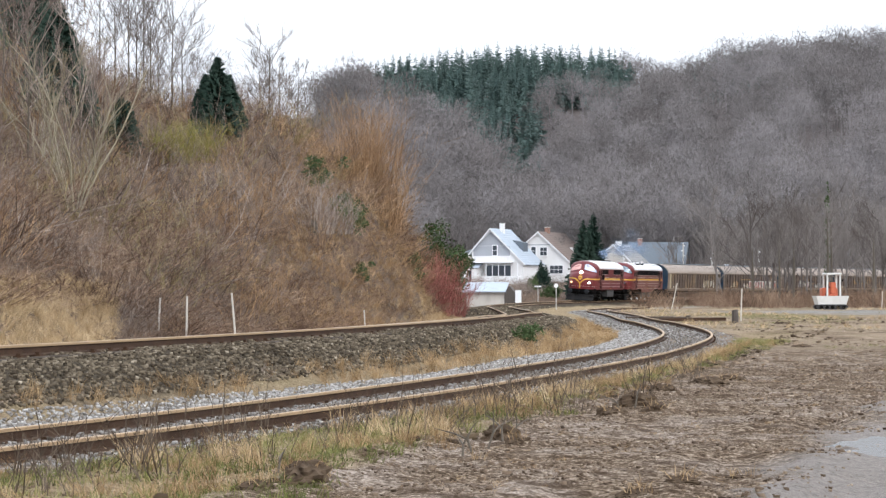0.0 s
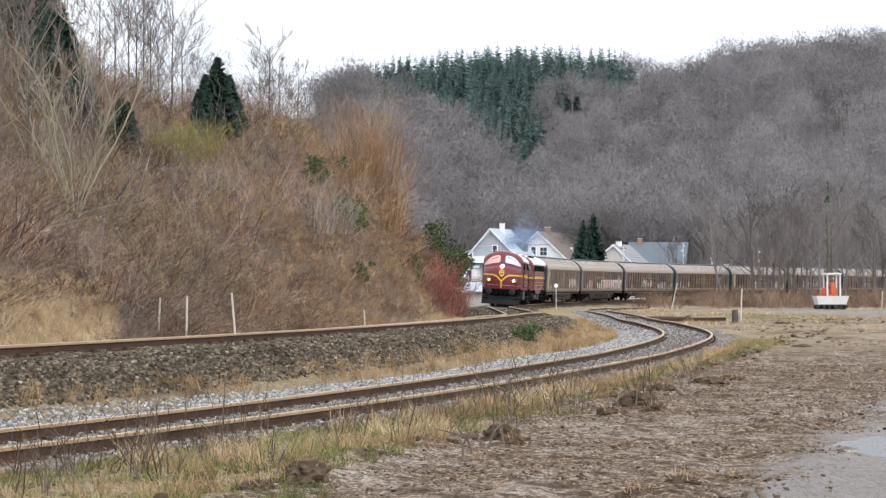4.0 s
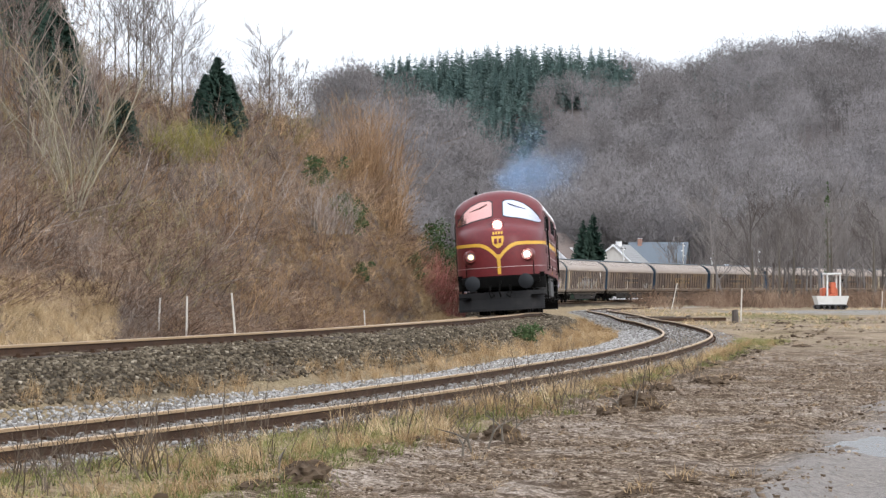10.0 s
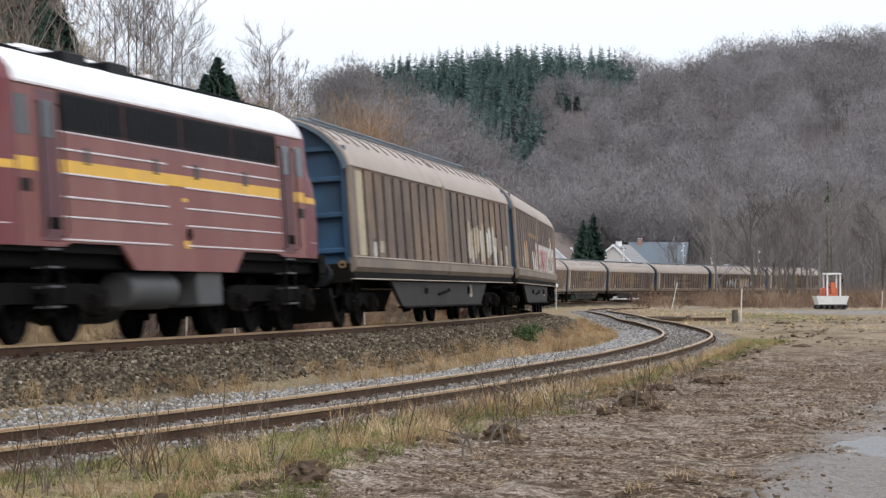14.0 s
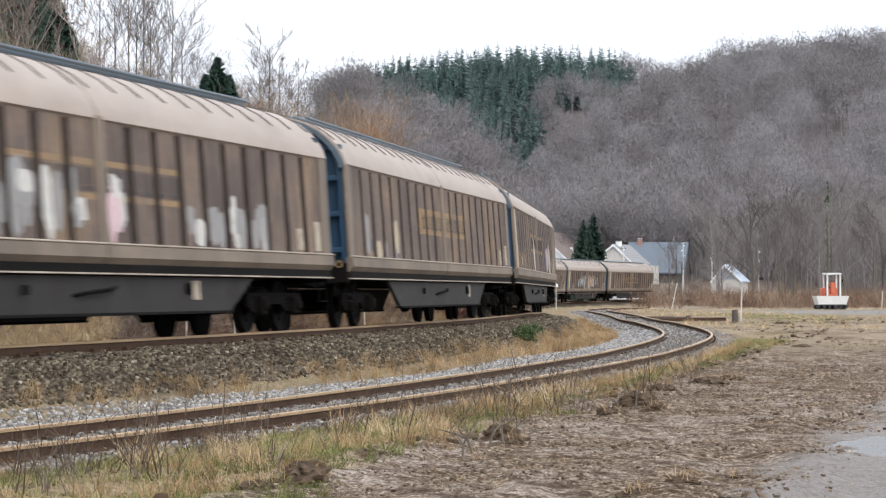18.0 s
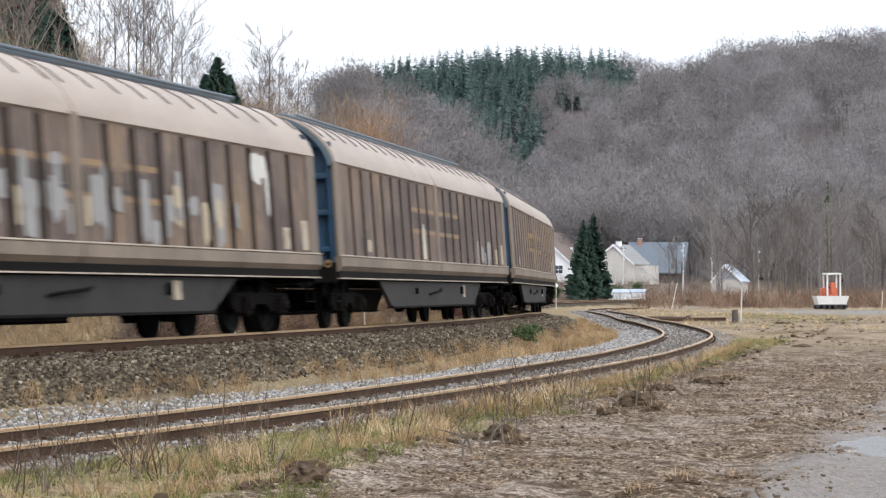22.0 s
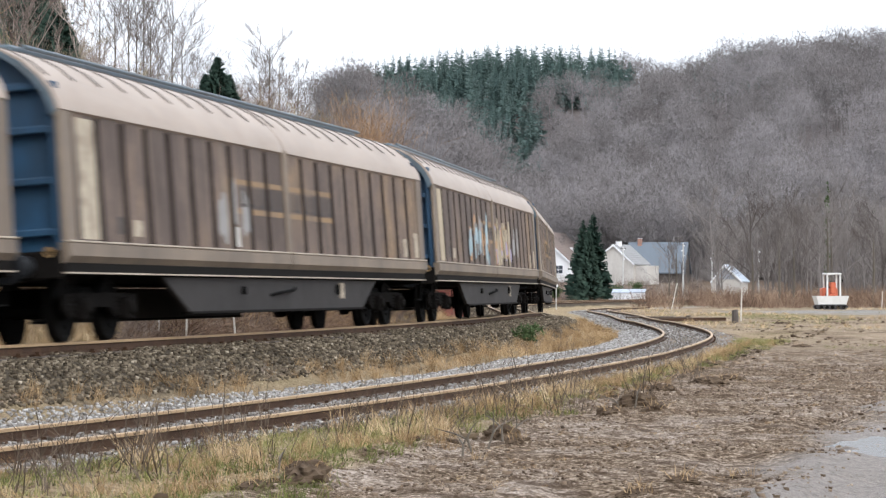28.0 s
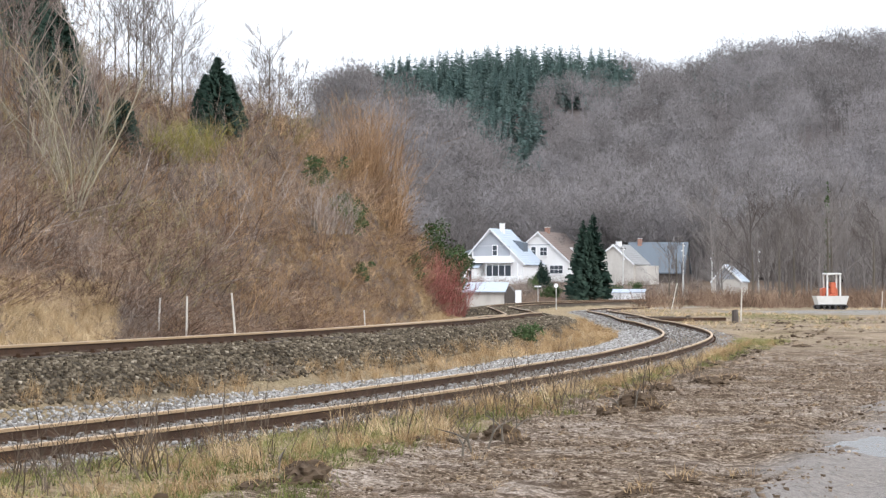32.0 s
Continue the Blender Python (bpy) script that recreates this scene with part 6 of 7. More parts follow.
def stem(h, r0, r1):
    return Build().tube([(0, 0, -.3), (.04 * h * .2, 0, h * .5), (0, .03 * h * .2, h)], [r0, (r0 + r1) / 2, r1], 7)


def slope_tree(u, y, h, r_, material=None, **kw):
    sh = bare_tree(rng, h, thick=.005, trunk=False, **kw)
    return single("bare_tree", "leafless grey brown tree on the slope", "tree", sh, material or GREYTWIG, spot(u, y), 1.0, float(rng.uniform(0, 360)), stem(h * .73, r_, r_ * .35), "bare trees on the slope")


# saplings and trees that stand out against the sky on the slope
for u, y, h in ((-.145, 70, 5.2), (-.172, 68, 6.4), (-.150, 76, 5.6), (-.182, 78, 6.4), (-.178, 88, 6.4)):
    slope_tree(u, y, h, .03, None, spread_=.5, limbs=12, boughs=5, twigs=6, sprigs=3, w=.013, low=.08, up=.55)
for u, y, h in ((-.124, 118, 7.6), (-.118, 124, 6.6), (-.112, 120, 7.6), (-.108, 126, 7.0), (-.13, 116, 7.6), (-.127, 121, 6.4), (-.121, 116, 7.0), (-.072, 128, 6.2), (-.068, 132, 5.4), (-.06, 130, 4.6), (-.076, 136, 5.6), (-.136, 122, 6.2), (-.142, 118, 6.8), (-.05, 134, 4.2)):
    slope_tree(u, y, h, .05, EDGE_TWIG, spread_=.6, limbs=10, boughs=5, twigs=5, sprigs=3, w=.022, low=.3, up=.4)


def arching(r, h, stems):
    """A many-stemmed shrub tree: long arching stems that fork into fine upright sprays."""
    whole, fine_ = [], Tri()
    for i in range(stems):
        t = Tri()
        whole.append(t)
        a = 2 * math.pi * i / stems + r.normal(0, .3)
        p = np.array([math.cos(a) * .12, math.sin(a) * .12, -.2])
        d = unit((math.cos(a) * r.uniform(.08, .42), math.sin(a) * r.uniform(.08, .42), 1))
        L, rad = h * r.uniform(.7, 1.08), r.uniform(.022, .042)
        pts = [p]
        for k in range(6):
            pts.append(pts[-1] + d * L / 6)
            d = unit(d + r.normal(0, .10, 3) + np.array([math.cos(a), math.sin(a), 0]) * .07)
        for k in range(6):
            t.tube(pts[k], pts[k + 1], rad * (1 - k * .15), rad * (.86 - k * .15), 5)
        for k in range(16):
            j = int(r.integers(1, 6))
            s0 = pts[j] + (pts[j + 1] - pts[j]) * r.random()
            bd = unit(turn(unit(pts[j + 1] - pts[j]), r.uniform(.3, .8), r) + (0, 0, .25))
            s1 = s0 + bd * L * r.uniform(.12, .26)
            fine_.ribbon(s0, s1, .022, .012, r)
            for m in range(5):
                q = s0 + (s1 - s0) * r.uniform(.2, 1)
                fine_.ribbon(q, q + unit(turn(bd, r.uniform(.2, .7), r) + (0, 0, .3)) * L * r.uniform(.05, .12), .011, 0, r)
    return [t.done() for t in whole], fine_.done()


for u, y, h, k in ((-.153, 66, 5.0, 10), (-.168, 72, 4.4, 5)):
    stems_, sprays = arching(rng, h, k)
    ob = single("pale_shrub_tree", "tall pale many-stemmed leafless shrub on the slope", "tree", sprays, PALEBARK, spot(u, y), 1.0, float(rng.uniform(0, 360)), None, "pale shrub trees")
    for v, f in stems_:
        part("stem", array_mesh("stem", v, f, PALEBARK, {"tint": np.full(len(v), .8)}), PALEBARK, ob, "pale arching stem")
# dark spruces on the crest
for u, y, h in ((-.0935, 99.5, 3.2), (-.0885, 101, 2.2), (-.0985, 100.5, 2.0), (-.172, 98, 5.2), (-.178, 102, 6.2), (-.160, 84, 4.6), (-.163, 86, 4.0), (-.155, 85, 3.6), (-.1335, 86, 2.0), (-.131, 88, 1.7)):
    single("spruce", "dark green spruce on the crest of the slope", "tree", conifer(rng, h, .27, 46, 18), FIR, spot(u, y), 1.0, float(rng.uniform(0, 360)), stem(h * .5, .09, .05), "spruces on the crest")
# bushes that stand out by their colour
for u, y, h, n, mat_, nm, lab in ((-.036, 110, 5.0, 150, WILLOW, "willow_bush", "tall orange brown willow with upright twigs"), (-.0295, 110.5, 5.3, 170, WILLOW, "willow_bush", "tall orange brown willow with upright twigs"),
                                  (-.0235, 111, 5.0, 150, WILLOW, "willow_bush", "tall orange brown willow with upright twigs"), (-.038, 112, 3.4, 60, WILLOW, "willow_bush", "tall orange brown willow with upright twigs"),
                                  (-.0065, 133, 3.3, 150, REDTWIG, "dogwood_bush", "dark red leafless dogwood bush beside the track"), (.0035, 134, 3.0, 130, REDTWIG, "dogwood_bush", "dark red leafless dogwood bush beside the track"), (-.0015, 132, 3.5, 150, REDTWIG, "dogwood_bush", "dark red leafless dogwood bush beside the track"),
                                  (-.0536, 93, 2.6, 60, GREYTWIG, "broken_canes", "pale leaning broken canes on the slope"), (-.0454, 95.5, 2.3, 60, GREYTWIG, "broken_canes", "pale leaning broken canes on the slope"),
                                  (-.107, 93, 2.0, 120, MOSS, "broom_bush", "yellow green broom bush on the crest"), (-.101, 95, 1.9, 110, MOSS, "broom_bush", "yellow green broom bush on the crest"), (-.112, 92, 1.7, 110, MOSS, "broom_bush", "yellow green broom bush on the crest")):
    single(nm, lab, "bush", thicket(rng, h, n, .22 if mat_ is WILLOW else .5, 12, .02, .8, .5, .15 if mat_ is WILLOW else .22), mat_, spot(u, y), 1.0, 0.0, stem(.5, .16, .10))


def leafy(r, h, wide, n, leaf=.14, clumps=22):
    """An evergreen bush: a cloud of small leaves in clumps, uneven, with gaps."""
    t = Tri()
    cl = [(r.normal(0, wide * .45), r.normal(0, wide * .45), h * (.2 + .75 * r.random()), wide * r.uniform(.3, .55)) for _ in range(clumps)]
    for i in range(n):
        c = cl[i % len(cl)]
        d = unit(r.normal(size=3)) * c[3] * r.random() ** .4
        p = np.array(c[:3]) + d
        p[2] = max(p[2], .05)
        a = unit(r.normal(size=3)) * leaf
        b = unit(np.cross(a, r.normal(size=3))) * leaf * .6
        o = len(t.v)
        t.v += [p - a, p + b, p + a, p - b]
        t.f += [(o, o + 1, o + 2), (o, o + 2, o + 3)]
    return t.done()


for u, y, h, w_ in ((-.005, 139, 5.0, 1.5), (.0005, 141, 5.4, 1.4), (.0065, 146, 4.4, .9), (-.053, 101, 1.3, .7), (-.0118, 116, 1.4, .6), (-.0372, 98, 1.1, .55), (-.0407, 99, 1.1, .6), (-.029, 113, .9, .5), (-.0337, 93, .8, .35)):
    single("evergreen_bush", "dark evergreen holly bush on the slope", "bush", leafy(rng, h, w_, 2200 if h > 2 else 900, .085 if h > 2 else .06), IVY, spot(u, y))
single("low_shrub", "small green shrub between the tracks", "bush", leafy(rng, .42, .42, 500, .045), IVY, spot(.0343, 62.5))

# ---------------------------------------------------------------- woods on the hills behind
far_trees = [round_tree(rng, 15, .36) for _ in range(6)] + [round_tree(rng, 17, .30) for _ in range(4)]
far_firs = [conifer(rng, 15, .20, 13, 8) for _ in range(6)]


def wood_places(n, y0, y1, u0, u1, keep):
    y = rng.uniform(y0, y1, n)
    u = rng.uniform(u0, u1, n)
    x = u * y
    k = keep(u, y, x)
    x, y = x[k], y[k]
    return np.stack([x, y, ground_z(x, y)], 1)


def is_fir(u, y):
    u = u + .022 * fbm(u * y / 22, y / 30, 64, 3)
    back = (y > 690 + 85 * step(.03, .045, u)) & (u > -.03) & (u < .0825 - .00005 * (y - 690))
    gully = (y > 600) & (u > -.004) & (u < .036)
    right = (y > 715) & (u > .104) & (u < .131)
    return (back | gully | right)


def shoulder(u, y):
    return (y < 545) & (u < .037 - .0002 * (y - 420))


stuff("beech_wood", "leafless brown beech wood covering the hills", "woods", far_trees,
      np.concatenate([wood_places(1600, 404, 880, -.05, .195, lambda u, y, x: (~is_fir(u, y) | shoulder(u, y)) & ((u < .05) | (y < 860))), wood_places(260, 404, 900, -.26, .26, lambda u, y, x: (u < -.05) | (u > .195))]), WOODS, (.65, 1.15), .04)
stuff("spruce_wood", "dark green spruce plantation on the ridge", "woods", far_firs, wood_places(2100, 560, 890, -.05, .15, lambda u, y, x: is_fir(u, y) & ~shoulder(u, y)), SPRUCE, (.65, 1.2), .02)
stuff("crest_undergrowth", "leafless undergrowth on the crest of the hill", "bushes", [thicket(rng, 6.0, 22, .8, 10, .09, 1.8) for _ in range(3)],
      wood_places(230, 690, 850, .085, .2, lambda u, y, x: u > 0), EDGE_TWIG, (.6, 1.1), .1)
# nearer trees along the foot of the hill on the right
edge_trees = [bare_tree(rng, 13, .65, 9, 5, 5, 3, .034, .2, .35, .009, True, .9) for _ in range(5)]
stuff("wood_edge", "tall leafless trees at the edge of the field", "woods", edge_trees,
      wood_places(230, 262, 420, .112, .25, lambda u, y, x: np.abs(beside(MAIN, x, y, 200, 480)[1]) > 7), EDGE_TWIG, (.7, 1.2), .04)
stuff("hedge", "brown leafless hedge along the railway", "bushes", [thicket(rng, 2.4, 26, 1.0, 12, .022, 1.0) for _ in range(4)],
      wood_places(420, 205, 300, .078, .22, lambda u, y, x: (beside(MAIN, x, y, 150, 480)[1] > 4.5) & (rng.random(u.shape) < np.interp(u, [.085, .1, .115, .21], [.25, .6, .9, .9]))), CANE, (.6, 1.15), .2)
stuff("wood_undergrowth", "leafless brown undergrowth at the foot of the woods", "bushes", [thicket(rng, 5.0, 26, .8, 12, .06, 1.6) for _ in range(4)],
      wood_places(330, 396, 470, -.03, .24, lambda u, y, x: np.abs(beside(MAIN, x, y, 200, 600)[1]) > 7), EDGE_TWIG, (.5, 1.1), .1)
stuff("slope_wood", "leafless young trees above the slope", "woods", [bare_tree(rng, 5.5, .7, 9, 4, 4, 3, .03, .2, .3, .008) for _ in range(5)],
      places(900, -75, 2, 70, 190, slope_keep(14, 60, 60, 134, .22)), EDGE_TWIG, (.6, 1.2), .06)
for u, y, h in ((.159, 232, 12.5), (.1605, 233, 11.0), (.139, 236, 9.0), (.145, 240, 9.5), (.128, 250, 8.0), (.178, 228, 9.5), (.0965, 300, 8.5)):
    single("field_tree", "tall leafless tree at the field's edge", "tree", bare_tree(rng, h, .5, 10, 5, 6, 4, .03, .2, .4, .008, False), EDGE_TWIG, spot(u, y), 1.0, 0.0, stem(h * .73, .16, .05), "trees at the field's edge")
single("ivy_trunk", "tree trunk wrapped in dark ivy", "tree", leafy(rng, 13.5, .30, 650, .10, 70), IVY, spot(.1590, 251))


# ---------------------------------------------------------------- houses in the valley
WHITE_WALL = surface("white_rendered_wall", (.80, .80, .81), 0.8, 0, 0.06, 2, (.62, .60, .58), 0.4, 0.6, 0.1, 2.0)
GREY_CLAD = surface("grey_boarded_gable", (.36, .38, .42), 0.7, 0, 0.1, 4, None, 0, 1, 0.1)
SLATE = surface("pale_blue_grey_roof", (.40, .46, .53), 0.55, 0, 0.12, 5, (.30, .33, .37), 0.5, 0.8, 0.2)
DARK_SLATE = surface("dark_blue_grey_roof", (.125, .15, .18), 0.6, 0, 0.15, 5, (.11, .13, .15), 0.5, 0.8, 0.2)
TILE_BROWN = surface("brown_tile_roof", (.21, .16, .14), 0.75, 0, 0.15, 6, (.14, .115, .10), 0.5, 0.9, 0.3)
GREY_ROOF = surface("grey_cement_roof", (.26, .26, .26), 0.75, 0, 0.12, 5, (.18, .175, .17), 0.5, 0.8, 0.2)
BRICK = surface("red_brown_brick", (.36, .20, .15), 0.85, 0, 0.25, 14, (.26, .16, .13), 0.5, 1.5, 0.3)
BEIGE_WALL = surface("weathered_beige_wall", (.58, .55, .51), 0.8, 0, 0.1, 3, (.33, .30, .27), 0.5, 0.8, 0.1, 2.0)
DARK_BOARD = surface("dark_stained_boards", (.075, .06, .052), 0.7, 0, 0.25, 7, None, 0, 1, 0.2)
TRIM = surface("white_painted_trim", (.82, .83, .85), 0.5, 0, 0.05, 5)
PANE = surface("dark_window_pane", (.055, .065, .08), 0.06, 0, 0.1, 2, None, 0, 1, 0.0)
CONCRETE = surface("pale_concrete_pole", (.55, .54, .52), 0.8, 0, 0.15, 6, (.36, .35, .33), 0.5, 2.0, 0.2)


def window(parent, x, y, z, w, h, bars=1, wall_out=.0):
    """A window in the gable wall (facing -y): frame proud of the wall, dark panes, glazing bars, sill."""
    fr = part("window", Build().box(x - w / 2 - .08, x + w / 2 + .08, y - .07 - wall_out, y + .02, z - .08, z + h + .08, .015), TRIM, parent, "white framed window")
    n = bars + 1
    for i in range(n):
        for j in range(2):
            a = x - w / 2 + w * i / n + .03
            b = x - w / 2 + w * (i + 1) / n - .03
            c = z + h * j / 2 + .03
            part("pane", Build().box(a, b, y - .085 - wall_out, y - .065 - wall_out, c, c + h / 2 - .06), PANE, fr)
    part("sill", Build().box(x - w / 2 - .14, x + w / 2 + .14, y - .16 - wall_out, y, z - .16, z - .09), TRIM, fr)
    return fr


def house(name, label, at, yaw, w, length, left, right, apex, ax, wall, roof, over=.35):
    """A gabled house. Its front gable lies on y = 0 from x = 0 to w; left and right are its eaves' heights, the ridge apex high at x = ax."""
    ob = thing(name, label, "house", "houses of the village", pose(*at, 0, 0, yaw))
    g = [(0, 0), (w, 0), (w, right), (ax, apex), (0, left)]
    part("wall", Build().loft([[(x, 0, z - (.8 if z == 0 else 0)) for x, z in g], [(x, length, z - (.8 if z == 0 else 0)) for x, z in g]]), wall, ob)
    for x0, z0, nm in ((0, left, -1), (w, right, 1)):
        dx, dz = x0 - ax, z0 - apex
        k = math.hypot(dx, dz)
        ex, ez = x0 + dx / k * over * 1.2, z0 + dz / k * over * 1.2
        nx, nz_ = -dz / k * nm, abs(dx) / k
        ring = [(ax, apex + .02), (ex, ez + .02), (ex, ez + .17), (ax, apex + .19)]
        rf = part("roof", Build().loft([[(x, -over, z) for x, z in ring], [(x, length + over, z) for x, z in ring]]), roof, ob)
        part("barge_board", Build().loft([[(x, -over - .05, z + q) for (x, z), q in zip(ring, (-.12, -.12, 0, 0))], [(x, -over + .02, z + q) for (x, z), q in zip(ring, (-.12, -.12, 0, 0))]]), TRIM, rf)
        # courses of the roof covering
        n = max(4, int(k / .45))
        for i in range(1, n):
            t = i / n
            cx, cz = ax + (ex - ax) * t, apex + .19 + (ez + .17 - apex - .19) * t
            part("roof_course", Build().box(cx - .03, cx + .03, -over + .03, length + over - .02, cz - .02, cz + .025), roof, rf)
    return ob


def chimney(ob, x, y, z, h, material, cap=True):
    c = part("chimney", Build().box(x - .32, x + .32, y - .45, y + .45, z - .6, z + h, .02), material, ob)
    if cap:
        part("chimney_cap", Build().box(x - .38, x + .38, y - .51, y + .51, z + h, z + h + .1, .02), CONCRETE, c)


# white house with a balcony and a veranda
ax_, ay_, az_ = .0119 * 384, 384.0, 2.1
A = house("village_house", "white house with pale blue roof, balcony and veranda", (ax_, ay_, az_), -20, 8.6, 9.5, 4.9, 3.2, 8.5, 3.2, WHITE_WALL, SLATE, .5)
part("gable_cladding", Build().loft([[(x, -.05, z) for x, z in ((.9, 5.9), (5.6, 5.9), (3.2, 8.1))], [(x, .01, z) for x, z in ((.9, 5.9), (5.6, 5.9), (3.2, 8.1))]]), GREY_CLAD, A, "grey boarded gable")
part("gable_cladding", Build().box(.3, 6.4, -.04, .01, 4.3, 5.85), GREY_CLAD, A)
window(A, 3.9, -.04, 4.35, .75, 1.6, 0)
bal = part("balcony", Build().box(-.2, 7.0, -1.7, .0, 3.15, 3.35, .03), TRIM, A, "white balcony")
for i in range(29):
    part("baluster", Build().box(-.15 + i * .25, -.10 + i * .25, -1.66, -1.62, 3.35, 4.1), TRIM, bal)
part("handrail", Build().box(-.2, 7.0, -1.70, -1.58, 4.1, 4.2), TRIM, bal)
ver = part("veranda", Build().box(1.9, 8.2, -1.6, .0, -.6, 1.05, .03), TRIM, A, "glazed white veranda")
for i in range(1, 5):
    part("pane", Build().box(2.0 + i * 1.03, 2.9 + i * 1.03, -1.58, -1.52, 1.1, 2.75), PANE, ver)
    part("veranda_post", Build().box(1.88 + i * 1.03, 1.99 + i * 1.03, -1.62, -1.5, 1.05, 3.15), TRIM, ver)
part("veranda_post", Build().box(8.1, 8.22, -1.62, -1.5, 1.05, 3.15), TRIM, ver)
porch = part("porch", Build().box(-1.0, 1.7, -2.4, -.2, -.6, 2.3, .03), WHITE_WALL, A, "white porch with stairs")
part("porch_roof", Build().loft([[(-1.3, -2.6, 2.3), (2.0, -2.6, 2.3), (2.0, .0, 3.1), (-1.3, .0, 3.1)], [(-1.3, -2.6, 2.4), (2.0, -2.6, 2.4), (2.0, .0, 3.2), (-1.3, .0, 3.2)]]), SLATE, porch)
part("porch_door", Build().box(.1, .8, -2.45, -2.38, .4, 2.0), PANE, porch)
for i in range(9):
    part("baluster", Build().box(-1.7 + i * .28, -1.63 + i * .28, -3.1, -3.04, -.4 + .06 * i, .9 + .06 * i), TRIM, porch)
chimney(A, 3.7, 4.2, 8.5, 1.0, WHITE_WALL)
part("dormer", Build().loft([[(4.7, 5.2, 6.3), (6.9, 5.2, 4.6), (6.9, 5.2, 6.5), (4.9, 5.2, 6.9)], [(4.7, 7.6, 6.3), (6.9, 7.6, 4.6), (6.9, 7.6, 6.5), (4.9, 7.6, 6.9)]]), DARK_SLATE, A, "dormer window box")
ann = part("annexe", Build().box(-2.6, -.05, .5, 6.5, -.8, 4.3, .03), BRICK, A, "red brick annexe")
part("annexe_roof", Build().loft([[(-2.9, .2, 4.3), (.0, .2, 5.2), (.0, 6.8, 5.2), (-2.9, 6.8, 4.3)], [(-2.9, .2, 4.45), (.0, .2, 5.35), (.0, 6.8, 5.35), (-2.9, 6.8, 4.45)]]), SLATE, ann)
window(A, -1.3, .48, 1.2, .7, 1.4, 0)

B = house("village_house", "white gabled house with brown tile roof", (.0282 * 402, 402.0, 2.5), -26, 10.4, 10.5, 3.9, 3.3, 8.0, 5.0, WHITE_WALL, TILE_BROWN, .35)
for x, z, w_, n in ((5.9, 4.2, 1.2, 1), (4.1, 4.3, .8, 0), (8.2, 1.2, 2.3, 2), (5.4, .9, 1.2, 1)):
    window(B, x, 0, z, w_, 1.35, n)
part("string_course", Build().box(2.5, 7.6, -.05, .0, 5.9, 6.05), GREY_CLAD, B)
chimney(B, 5.0, 3.6, 8.0, .9, BRICK)
part("dormer", Build().box(7.0, 9.0, 6.0, 8.5, 4.2, 5.6, .04), WHITE_WALL, B, "white dormer")

C = house("village_house", "beige rendered house with grey cement roof", (.0655 * 372, 372.0, 2.4), -32, 5.6, 5.0, 3.9, 2.6, 5.4, 2.2, BEIGE_WALL, GREY_ROOF, .25)
chimney(C, 2.3, 1.4, 5.4, .6, WHITE_WALL)
part("lean_to", Build().box(4.9, 7.6, .5, 4.5, -.6, 2.3, .03), BEIGE_WALL, C, "pale lean-to")
D = house("village_house", "dark boarded house with blue grey roof", (.0712 * 388, 388.0, .9), -14, 5.4, 9.0, 2.5, 2.5, 6.3, 2.3, DARK_BOARD, DARK_SLATE, .4)
wing = part("wing", Build().loft([[(x, y, z) for y, z in ((2.0, 0), (8.5, 0), (8.5, 3.0), (5.2, 7.6), (2.0, 3.0))] for x in (1.5, 10.8)]), DARK_BOARD, D, "long dark wing")
for s_, z_ in ((1.6, 0), (8.9, 0)):
    part("wing_roof", Build().loft([[(x, 5.2, 7.6), (x, s_, 2.7), (x, s_, 2.9), (x, 5.2, 7.85)] for x in (1.3, 11.1)]), DARK_SLATE, wing)
chimney(D, 3.2, 5.2, 7.7, .7, BRICK)
window(D, 2.4, 0, 3.6, .7, 1.0, 0)
E = house("village_house", "small white gabled outbuilding with pale roof", (.1115 * 336, 336.0, .35), -18, 4.0, 5.0, 1.9, 1.9, 4.0, 1.7, BEIGE_WALL, SLATE, .3)
part("gable_cladding", Build().loft([[(x, -.05, z) for x, z in ((.6, 2.1), (3.2, 2.1), (1.75, 3.7))], [(x, .01, z) for x, z in ((.6, 2.1), (3.2, 2.1), (1.75, 3.7))]]), GREY_CLAD, E)

# shed by the track, garden frames
shed = thing("garden_shed", "low shed with a pale grey felt roof", "shed", "", pose(.0095 * 222, 222, -.25, 0, 0, -6))
part("wall", Build().box(0, 3.6, 0, 3.0, -.5, .95, .02), BEIGE_WALL, shed)
part("roof", Build().loft([[(-.3, -.4, .9), (3.7, -.4, .9), (3.7, 3.2, 1.75), (-.3, 3.2, 1.75)], [(-.3, -.4, 1.0), (3.7, -.4, 1.0), (3.7, 3.2, 1.85), (-.3, 3.2, 1.85)]]), SLATE, shed, "pale grey roof")
# solid dark block: the open gable's shade is put into its colour
part("gable", Build().loft([[(3.55, -.1, -.5), (4.5, -.1, -.5), (4.5, -.1, .9), (4.0, -.1, 1.5), (3.55, -.1, .95)], [(3.55, 2.6, -.5), (4.5, 2.6, -.5), (4.5, 2.6, .9), (4.0, 2.6, 1.5), (3.55, 2.6, .95)]]), DARK_BOARD, shed, "dark solid block for the shaded open gable")
part("door", Build().box(4.55, 5.1, -.1, -.02, -.5, 1.1), TRIM, shed)
frame_ = thing("cold_frame", "low white glazed cold frame beside the house", "cold frame", "", pose(.0682 * 305, 305, .2, 0, 0, -10))
part("box", Build().box(0, 4.6, 0, 1.6, -.6, .35, .03), TRIM, frame_)
part("cover", Build().loft([[(-.1, -.1, .36), (4.7, -.1, .36), (4.7, 1.7, .8), (-.1, 1.7, .8)], [(-.1, -.1, .42), (4.7, -.1, .42), (4.7, 1.7, .86), (-.1, 1.7, .86)]]), SLATE, frame_)

